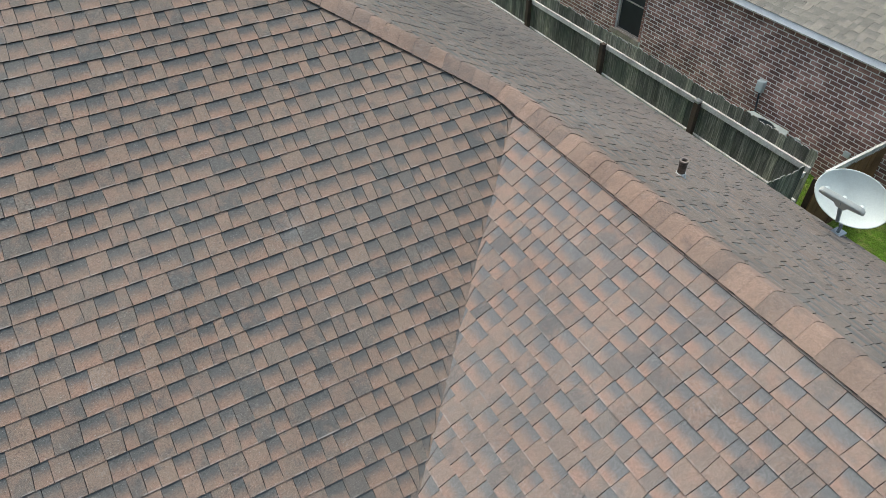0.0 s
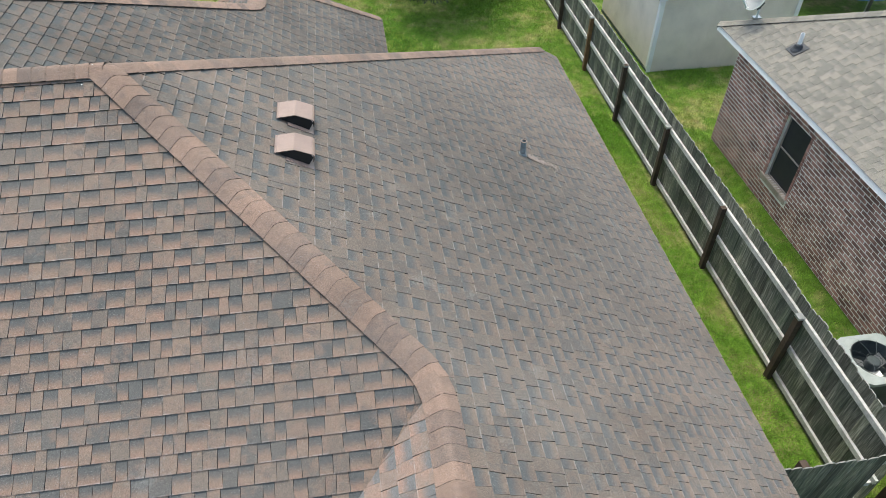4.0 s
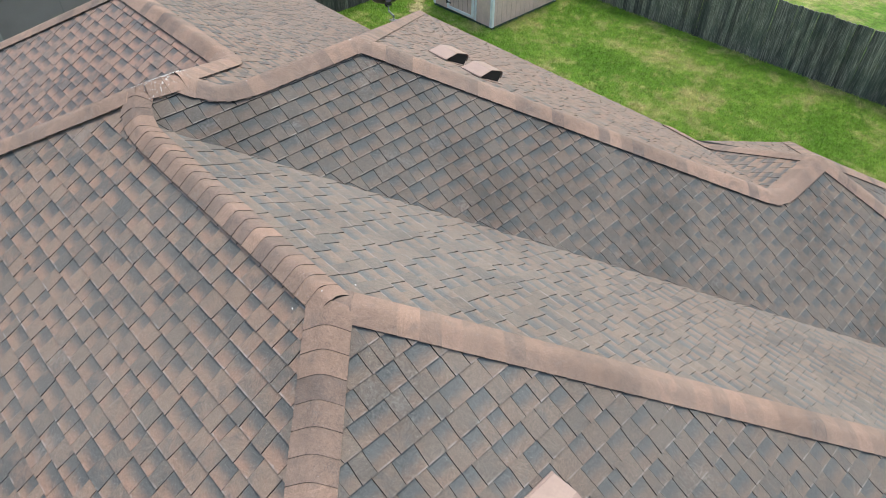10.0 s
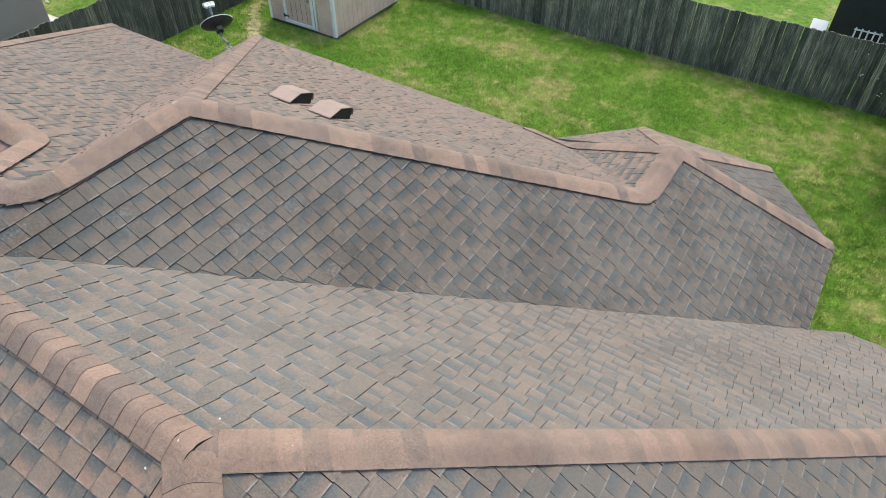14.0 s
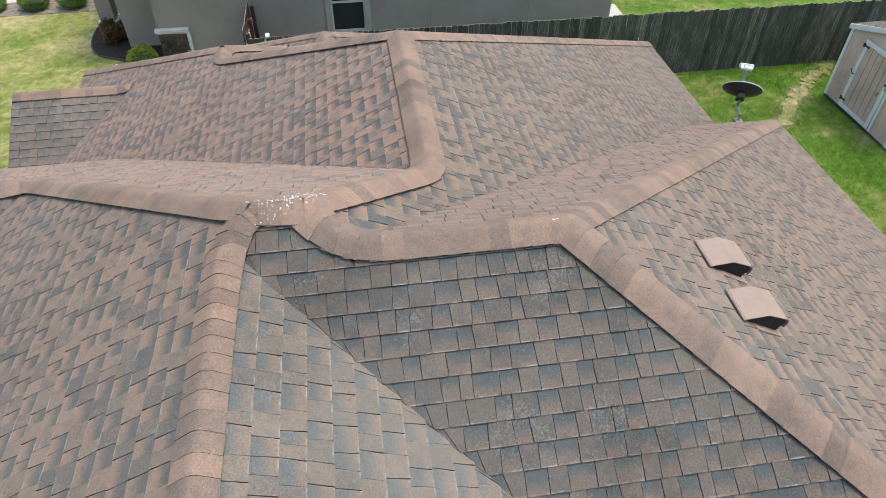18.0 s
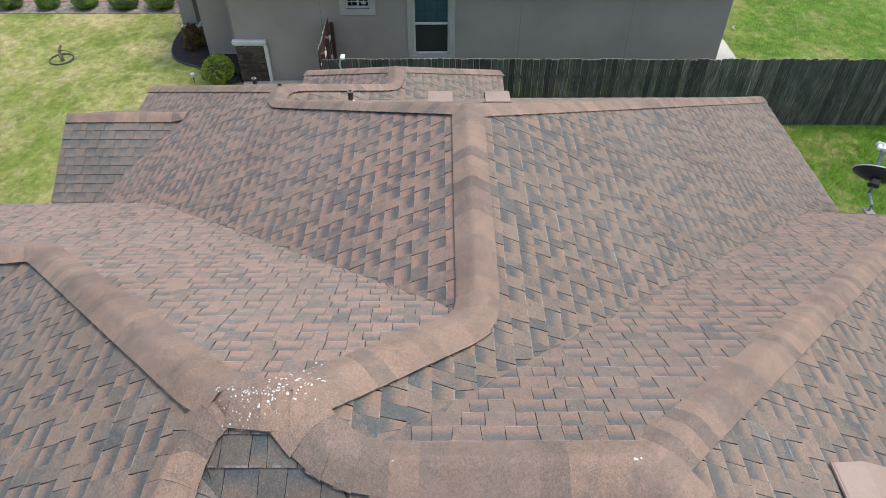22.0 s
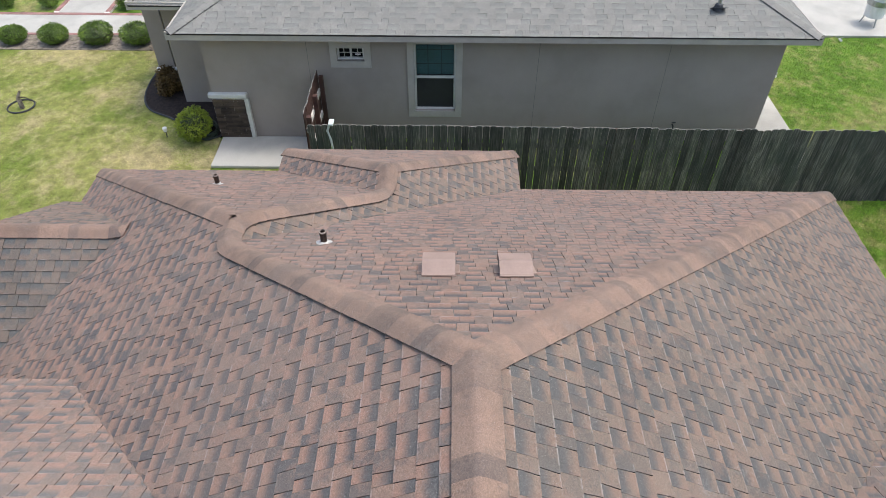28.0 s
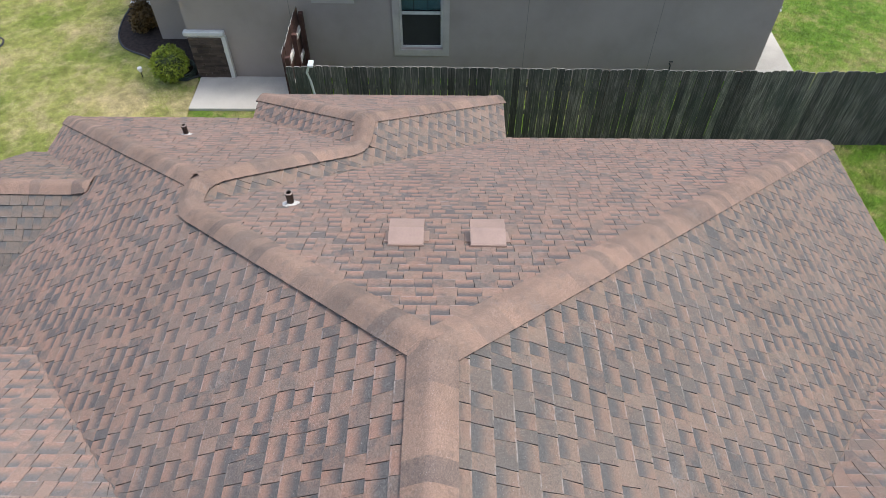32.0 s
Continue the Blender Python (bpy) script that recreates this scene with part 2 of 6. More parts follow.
M_TAN_SHINGLE = shingle_material("tan_grey_shingle", [(0.15, 0.143, 0.124), (0.18, 0.17, 0.146), (0.215, 0.2, 0.168), (0.185, 0.173, 0.149), (0.225, 0.208, 0.176)], (0.195, 0.182, 0.156), (0.205, 0.19, 0.162), (0.155, 0.147, 0.131), 0.25)
M_GREY_SHINGLE = shingle_material("pale_grey_shingle", [(0.2, 0.2, 0.187), (0.212, 0.212, 0.198), (0.228, 0.227, 0.21), (0.216, 0.216, 0.2), (0.236, 0.235, 0.217)], (0.22, 0.225, 0.21), (0.22, 0.225, 0.21), (0.185, 0.19, 0.18), 0.2)
M_PINK_SHINGLE = shingle_material("pinkish_tan_shingle", [(0.29, 0.22, 0.175), (0.33, 0.255, 0.205), (0.36, 0.275, 0.22), (0.31, 0.24, 0.19), (0.345, 0.268, 0.217)], (0.33, 0.26, 0.21), (0.34, 0.26, 0.21), (0.28, 0.215, 0.172), 0.25)
M_UNDER = plain("dark_roof_underlay", (0.03, 0.028, 0.028), 0.9)
M_WHITE = plain("white_trim_paint", (0.8, 0.81, 0.82), 0.45, vary=0.06)
M_TAUPE_TRIM = plain("taupe_trim_paint", (0.43, 0.4, 0.36), 0.5, vary=0.06)
M_BEIGE_TRIM = plain("beige_trim_paint", (0.62, 0.62, 0.58), 0.5, vary=0.06)


def fence_material(name, gain):
    """Old untreated pickets: black-green moss, grey bleached streaks down the grain, a shift from board to board."""
    m, nd, ln, bs = material(name)
    streak = noise_node(nd, ln, 20.0, 5, 0.7, stretch=(2.5, 2.5, 0.12))
    moss = noise_node(nd, ln, 2.6, 5, 0.65, stretch=(1, 1, 0.5))
    spot = noise_node(nd, ln, 16.0, 4, 0.7, stretch=(2, 2, 0.5))
    col = ramp(nd, ln, streak, [(0.36, (0.053, 0.055, 0.043)), (0.5, (0.117, 0.118, 0.095)), (0.64, (0.265, 0.255, 0.215))])
    col = blend(nd, ln, ramp(nd, ln, moss, [(0.42, grey(0.0)), (0.64, grey(0.7))]), col, (0.045, 0.062, 0.047))
    col = blend(nd, ln, ramp(nd, ln, spot, [(0.62, grey(0.0)), (0.74, grey(0.6))]), col, (0.34, 0.35, 0.32))
    rnd = nd.new("ShaderNodeObjectInfo").outputs["Random"]
    col = blend(nd, ln, 1.0, col, ramp(nd, ln, rnd, [(0, grey(0.5 * gain)), (0.55, grey(gain)), (1, (1.5 * gain, 1.5 * gain, 1.4 * gain))]), "MULTIPLY")
    ln.new(col, bs.inputs["Base Color"])
    bs.inputs["Roughness"].default_value = 0.88
    bump(nd, ln, bs, streak, 0.5, 0.008)
    return m


M_FENCE = fence_material("mossy_grey_fence_wood", 1.15)
M_FENCE_DARK = fence_material("black_green_fence_wood", 0.72)
# Pale cut wood, with sunlight on the picket tops painted into its colour.
M_LIT_END_GRAIN = plain("lit_pale_end_grain", (0.3, 0.3, 0.275), 0.85, vary=0.2)
M_SEALANT = plain("white_roof_sealant", (0.6, 0.6, 0.58), 0.6, vary=0.2, scale=30)
M_WASHED = plain("washed_out_granules", (0.265, 0.218, 0.19), 0.9, vary=0.15, scale=20)
M_RAIL = plain("bleached_fence_rail", (0.6, 0.59, 0.56), 0.8, vary=0.16, scale=2.5, fine=30, relief=0.4)
M_POST = plain("dark_fence_post", (0.075, 0.05, 0.035), 0.85, vary=0.2, relief=0.4, fine=30)
M_NEW_POST = plain("brown_treated_post", (0.2, 0.11, 0.05), 0.8, vary=0.2, relief=0.3)
M_RED_WOOD = plain("red_brown_stained_wood", (0.1, 0.045, 0.035), 0.75, vary=0.2, stretch=(3, 3, 0.3), relief=0.3, per_piece=0.3)
M_BRICK = plain("red_brown_brick", (0.44, 0.235, 0.19), 0.9, vary=0.2, fine=90, relief=0.5, per_piece=0.5, spread=(0.58, 0.345, 0.285))
M_SILL = plain("beige_sill_brick", (0.42, 0.36, 0.29), 0.9, vary=0.15, per_piece=0.2)
M_JOINT = plain("grey_joint_sealant", (0.16, 0.15, 0.145), 0.8)
M_MORTAR = plain("pale_mortar", (0.86, 0.82, 0.76), 0.95, vary=0.12, relief=0.4)
M_STUCCO = plain("taupe_stucco", (0.335, 0.292, 0.26), 0.9, vary=0.06, scale=0.8, fine=120, relief=0.25)
M_CONCRETE = plain("pale_concrete", (0.47, 0.465, 0.43), 0.9, vary=0.1, scale=0.8, fine=40, relief=0.2)
M_PAVER = plain("pink_brick_paving", (0.4, 0.22, 0.2), 0.9, vary=0.15, per_piece=0.3)
M_VENT = plain("pinkish_brown_vent_paint", (0.29, 0.208, 0.175), 0.5, vary=0.05, scale=6)
M_BLACK = plain("black_opening", (0.008, 0.008, 0.009), 0.7, vary=0.1, relief=0)
M_PIPE = plain("dark_rusty_pipe", (0.07, 0.045, 0.035), 0.55, 0.3, vary=0.25, scale=20)
M_BROWN_PIPE = plain("rusty_brown_pipe", (0.12, 0.088, 0.07), 0.6, 0.2, vary=0.25, scale=20)
M_LEAD = plain("grey_lead_flashing", (0.27, 0.32, 0.35), 0.5, 0.4, vary=0.15, scale=20)
M_GALV = plain("galvanised_steel", (0.45, 0.47, 0.48), 0.4, 0.8, vary=0.1, scale=10)
M_DISH_HEAD = plain("warm_grey_plastic", (0.4, 0.42, 0.4), 0.45, vary=0.04)
M_DISH = plain("pale_grey_dish_paint", (0.58, 0.63, 0.6), 0.4, vary=0.05)
M_DISH_GREY = plain("grey_mesh_dish", (0.23, 0.25, 0.26), 0.5, vary=0.06)
M_AC_PANEL = plain("pale_green_grey_enamel", (0.36, 0.4, 0.385), 0.45, vary=0.08, scale=6)
M_AC_DARK = plain("slate_green_enamel", (0.07, 0.088, 0.092), 0.5, vary=0.12, scale=6)
M_DISH_DARK = plain("dark_grey_dish_back", (0.022, 0.025, 0.03), 0.45, vary=0.1)
M_PVC = plain("white_pvc", (0.75, 0.76, 0.77), 0.35, vary=0.03)
M_RUBBER = plain("dark_rubber_boot", (0.04, 0.045, 0.055), 0.6)
M_SIDING = plain("pinkish_tan_siding", (0.72, 0.53, 0.45), 0.8, vary=0.1, scale=1.5, fine=40, stretch=(3, 3, 0.3), relief=0.2, per_piece=0.1)
M_SHED_BEIGE = plain("beige_shed_siding", (0.76, 0.69, 0.61), 0.75, vary=0.06, scale=1.5, relief=0.1, per_piece=0.05)
M_SCREEN = plain("dark_window_screen", (0.022, 0.024, 0.026), 0.6, vary=0.1, relief=0)
M_MULCH = plain("dark_brown_mulch", (0.036, 0.023, 0.02), 0.95, vary=0.4, scale=14, fine=70, relief=0.9)
M_SOIL = plain("pale_dry_soil", (0.3, 0.26, 0.21), 0.95, vary=0.35, scale=9, fine=60, relief=0.8)
M_BARK = plain("grey_brown_bark", (0.1, 0.08, 0.065), 0.95, vary=0.3, fine=30, relief=0.7)
M_LEAF = plain("dark_green_leaf", (0.19, 0.33, 0.04), 0.55, vary=0.25, per_piece=0.5, relief=0, spread=(0.3, 0.46, 0.07))
M_LEAF_PALE = plain("olive_green_leaf", (0.095, 0.145, 0.05), 0.6, vary=0.25, per_piece=0.5, relief=0, spread=(0.18, 0.23, 0.09))
M_LEAF_LIME = plain("lime_green_leaf", (0.38, 0.5, 0.04), 0.6, vary=0.25, per_piece=0.4, relief=0, spread=(0.54, 0.6, 0.08))
M_LEAF_RED = plain("red_yellow_leaf", (0.2, 0.12, 0.03), 0.6, vary=0.3, per_piece=0.5, relief=0)
M_BLUE = plain("blue_vinyl", (0.05, 0.16, 0.4), 0.45, vary=0.08)
M_STONE = plain("brown_ledge_stone", (0.13, 0.095, 0.07), 0.9, vary=0.25, per_piece=0.6, relief=0.6)
M_DROP = plain("white_bird_dropping", (0.66, 0.67, 0.66), 0.8, vary=0.05, relief=0)
M_HOSE = plain("dark_green_hose", (0.02, 0.04, 0.03), 0.5)
M_STEEL_DARK = plain("dark_teal_metal", (0.04, 0.07, 0.06), 0.5, vary=0.1)
M_TEAL_BLIND = plain("blue_green_blind", (0.09, 0.19, 0.2), 0.6, vary=0.08, stretch=(0.2, 0.2, 8), fine=10, relief=0)


def glass_material():
    m, nd, ln, bs = material("window_glass")
    bs.inputs["Base Color"].default_value = (0.9, 0.95, 0.95, 1)
    bs.inputs["Roughness"].default_value = 0.03
    bs.inputs["Transmission Weight"].default_value = 1.0
    bs.inputs["IOR"].default_value = 1.3
    return m


M_GLASS = glass_material()


def lawn(name, tones, straw, share, blade):
    """Turf colour: green and yellow patches, straw where it has dried; for blades a shift from blade to blade."""
    m, nd, ln, bs = material(name)
    a = noise_node(nd, ln, 0.4, 6, 0.65)
    b = noise_node(nd, ln, 2.2, 5, 0.7)
    c = noise_node(nd, ln, 45.0, 4, 0.75)
    col = ramp(nd, ln, a, list(zip((0.34, 0.52, 0.68), tones)))
    dry = ramp(nd, ln, mul_add(nd, ln, b, 0.6, mul_add(nd, ln, a, 0.4, 0.0)), [(share, grey(0.0)), (share + 0.14, grey(0.8))])
    col = blend(nd, ln, dry, col, straw)
    tuft = noise_node(nd, ln, 5.5, 5, 0.7)
    col = blend(nd, ln, 1.0, col, ramp(nd, ln, tuft, [(0.34, grey(0.68)), (0.52, grey(1.02)), (0.68, grey(1.28))]), "MULTIPLY")
    if blade:
        isl = nd.new("ShaderNodeNewGeometry").outputs["Random Per Island"]
        col = blend(nd, ln, 1.0, col, ramp(nd, ln, isl, [(0, grey(0.7)), (0.8, grey(1.08)), (1, grey(1.4))]), "MULTIPLY")
    else:
        col = blend(nd, ln, 1.0, col, ramp(nd, ln, c, [(0.3, grey(0.5)), (0.55, grey(1.0)), (0.75, grey(1.3))]), "MULTIPLY")
        bump(nd, ln, bs, c, 1.0, 0.05)
    ln.new(col, bs.inputs["Base Color"])
    bs.inputs["Roughness"].default_value = 0.75
    bs.inputs["Specular IOR Level"].default_value = 0.15
    return m


GREENS = ((0.125, 0.26, 0.027), (0.19, 0.335, 0.045), (0.32, 0.4, 0.095))
STRAW = (0.56, 0.47, 0.22)
M_GRASS = lawn("lawn_soil_and_thatch", tuple(tuple(v * 0.85 for v in c) for c in GREENS), (0.42, 0.36, 0.17), 0.49, False)
M_BLADE = lawn("grass_blade", GREENS, STRAW, 0.49, True)
M_WORN, M_WORN_BLADE = (lawn(n, ((0.3, 0.34, 0.12), (0.43, 0.4, 0.19), (0.52, 0.46, 0.24)), (0.54, 0.48, 0.27), 0.44, b) for n, b in (("worn_straw_ground", False), ("worn_straw_blade", True)))
M_LUSH_BLADE = lawn("lush_grass_blade", ((0.13, 0.3, 0.028), (0.2, 0.38, 0.045), (0.31, 0.43, 0.08)), STRAW, 0.58, True)
M_DRY_GROUND = lawn("straw_lawn_thatch", ((0.2, 0.27, 0.05), (0.36, 0.37, 0.12), (0.52, 0.45, 0.22)), (0.56, 0.48, 0.27), 0.47, False)
M_DRY_BLADE = lawn("straw_lawn_blade", ((0.24, 0.36, 0.06), (0.44, 0.48, 0.14), (0.64, 0.56, 0.26)), (0.68, 0.59, 0.33), 0.47, True)


# ---- mesh helpers ----
def link(name, bm, mat, parent=None, label="", smooth=False):
    me = bpy.data.meshes.new(name)
    bm.to_mesh(me)
    bm.free()
    for mm in mat if isinstance(mat, (list, tuple)) else [mat]:
        me.materials.append(mm)
    if smooth:
        me.shade_smooth()
    ob = new(name, me)
    ob.parent = parent
    if label:
        ob["label"] = label
    return ob


def part(name, bm, mat, parent, label="", smooth=False):
    return link(name, bm, mat, parent, label, smooth)


def thing(name, label, category, group="", kind="", m=None):
    ob = new(name)
    ob.empty_display_size = 0.1
    if m is not None:
        ob.matrix_world = m
    return tagged(ob, label, category, group, kind)


def box(x0, x1, y0, y1, z0, z1, bevel=0.0, bm=None, m=None):
    own = bm is None
    bm = bm or bmesh.new()
    made = bmesh.ops.create_cube(bm, size=1)["verts"]
    t = Matrix.Translation(((x0 + x1) / 2, (y0 + y1) / 2, (z0 + z1) / 2)) @ Matrix.Diagonal((x1 - x0, y1 - y0, z1 - z0, 1))
    bmesh.ops.transform(bm, matrix=(m @ t) if m is not None else t, verts=made)
    if bevel and own:
        bmesh.ops.bevel(bm, geom=bm.edges[:], offset=bevel, segments=1, affect="EDGES")
    return bm


def tube(points, radius, seg=10, bm=None, cap=True):
    """A round bar along a line of points; radius may be a list."""
    bm = bm or bmesh.new()
    pts = [Vector(p) for p in points]
    rad = radius if isinstance(radius, (list, tuple)) else [radius] * len(pts)
    rings = []
    for i, p in enumerate(pts):
        d = (pts[min(i + 1, len(pts) - 1)] - pts[max(i - 1, 0)]).normalized()
        q = d.to_track_quat("Z", "Y")
        rings.append([bm.verts.new(p + q @ Vector((rad[i] * math.cos(a), rad[i] * math.sin(a), 0))) for a in (2 * math.pi * k / seg for k in range(seg))])
    for r0, r1 in zip(rings, rings[1:]):
        for k in range(seg):
            bm.faces.new((r0[k], r0[(k + 1) % seg], r1[(k + 1) % seg], r1[k]))
    if cap:
        bm.faces.new(rings[0][::-1]), bm.faces.new(rings[-1])
    return bm


def lathe(profile, seg=24, bm=None, m=None):
    """Turns (radius, height) pairs round z."""
    bm = bm or bmesh.new()
    rings = []
    for r, h in profile:
        ring = []
        for k in range(seg):
            a = 2 * math.pi * k / seg
            v = Vector((r * math.cos(a), r * math.sin(a), h))
            ring.append(bm.verts.new(m @ v if m is not None else v))
        rings.append(ring)
    for r0, r1 in zip(rings, rings[1:]):
        for k in range(seg):
            bm.faces.new((r0[k], r0[(k + 1) % seg], r1[(k + 1) % seg], r1[k]))
    return bm


def prism(poly, axis, lo, hi, bm=None):
    """Extrudes a polygon of (a, b) pairs along an axis: x takes (y, z), y takes (x, z), z takes (x, y)."""
    bm = bm or bmesh.new()
    put = {"x": lambda a, b, c: (c, a, b), "y": lambda a, b, c: (a, c, b), "z": lambda a, b, c: (a, b, c)}[axis]
    lo_v = [bm.verts.new(put(a, b, lo)) for a, b in poly]
    hi_v = [bm.verts.new(put(a, b, hi)) for a, b in poly]
    n = len(poly)
    for i in range(n):
        bm.faces.new((lo_v[i], lo_v[(i + 1) % n], hi_v[(i + 1) % n], hi_v[i]))
    bm.faces.new(lo_v[::-1]), bm.faces.new(hi_v)
    bmesh.ops.recalc_face_normals(bm, faces=bm.faces)
    return bm


# ---- the house with the shingled hip roof ----
RISE = 0.58                     # seven in twelve
COS = 1 / math.sqrt(1 + RISE * RISE)
EXPOSE = 0.149                  # visible height of a shingle course


def pl(gx, gy, c):
    """A roof plane z = gx x + gy y + c, one of the four compass slopes or a diagonal one."""
    return (gx * RISE, gy * RISE, c + 0.85)


def zof(p, x, y):
    return p[0] * x + p[1] * y + p[2]


def meet(p, q, r):
    a = np.array([[p[0] - q[0], p[1] - q[1]], [p[0] - r[0], p[1] - r[1]]])
    v = np.linalg.solve(a, [q[2] - p[2], r[2] - p[2]])
    return (float(v[0]), float(v[1]))


def at_z(p, q, z):
    v = np.linalg.solve(np.array([[p[0], p[1]], [q[0], q[1]]]), [z - p[2], z - q[2]])
    return (float(v[0]), float(v[1]))


def inside(poly, x, y):
    odd, n = False, len(poly)
    for i in range(n):
        (x0, y0), (x1, y1) = poly[i], poly[(i + 1) % n]
        if (y0 > y) != (y1 > y) and x < (x1 - x0) * (y - y0) / (y1 - y0) + x0:
            odd = not odd
    return odd


class Slope:
    """One roof plane with its outline in plan. u runs along the eave, q up the slope in plan."""

    def __init__(self, plane, poly):
        self.plane, self.poly = plane, poly
        g = Vector((plane[0], plane[1]))
        self.up = g.normalized()
        self.along = Vector((self.up.y, -self.up.x))
        self.uq = [(Vector(p).dot(self.along), Vector(p).dot(self.up)) for p in poly]
        self.q0, self.q1 = min(q for _, q in self.uq), max(q for _, q in self.uq)

    def span(self, q):
        hits, n = [], len(self.uq)
        q = min(max(q, self.q0 + 1e-5), self.q1 - 1e-5)
        for i in range(n):
            (u0, a), (u1, b) = self.uq[i], self.uq[(i + 1) % n]
            if (a > q) != (b > q):
                hits.append(u0 + (u1 - u0) * (q - a) / (b - a))
        return (min(hits), max(hits)) if len(hits) > 1 else None

    def xyz(self, u, q, h=0.0):
        x, y = self.along * u + self.up * q
        n = Vector((-self.plane[0], -self.plane[1], 1)).normalized() * h
        return Vector((x, y, zof(self.plane, x, y))) + n

    def basis(self, u, q):
        """The pose of a tab: x along the eave, y up the slope, z out of the roof."""
        ex = Vector((self.along.x, self.along.y, 0))
        ey = Vector((self.up.x * COS, self.up.y * COS, RISE * COS))
        ez = ex.cross(ey)
        m = Matrix((ex, ey, ez)).transposed().to_4x4()
        m.translation = self.xyz(u, q)
        return m


def raw_mesh(name, verts, faces, uvs, mats, parent=None):
    me = bpy.data.meshes.new(name)
    me.from_pydata(verts, [], faces)
    if uvs is not None:
        lay = me.uv_layers.new(name="UVMap")
        idx = np.empty(len(me.loops), dtype=np.int32)
        me.loops.foreach_get("vertex_index", idx)
        lay.data.foreach_set("uv", np.asarray(uvs, dtype=np.float32)[idx].ravel())
    for mm in mats if isinstance(mats, (list, tuple)) else [mats]:
        me.materials.append(mm)
    ob = new(name, me)
    ob.parent = parent
    return ob


TAB_FACES = ((0, 1, 2, 3), (4, 5, 1, 0), (4, 0, 3, 7), (5, 6, 2, 1))
TAB_UV = ((0, 0), (1, 0), (1, 1), (0, 1), (0, -1), (1, -1), (1, -1), (0, -1))
WIDTHS = (0.085, 0.105, 0.125, 0.14, 0.165)
LEANS = (-0.009, 0.0, 0.0, 0.009)
tab_meshes = {}
LAID = {}                       # slopes whose course height and row offset are set to fit the camera's view


def tab_mesh(w, h, mat, expose, thin, l0, l1):
    """One tab; l0 and l1 are how far its two sides lean towards their upper ends."""
    key = (w, h, mat.name, l0, l1)
    if key not in tab_meshes:
        me = bpy.data.meshes.new("shingle")
        top = expose * 1.25
        t = 0.003 if thin else 0.006
        me.from_pydata([(0, 0, h), (w, 0, h), (w + l1, top, t), (l0, top, t), (0, 0, 0), (w, 0, 0), (w + l1, top, 0), (l0, top, 0)], [], TAB_FACES)
        lay = me.uv_layers.new(name="UVMap")
        for loop, d in zip(me.loops, lay.data):
            u, v = TAB_UV[loop.vertex_index]
            d.uv = (0.002 + 0.996 * u + 2 * thin, v)
        me.materials.append(mat)
        tab_meshes[key] = me
    return tab_meshes[key]


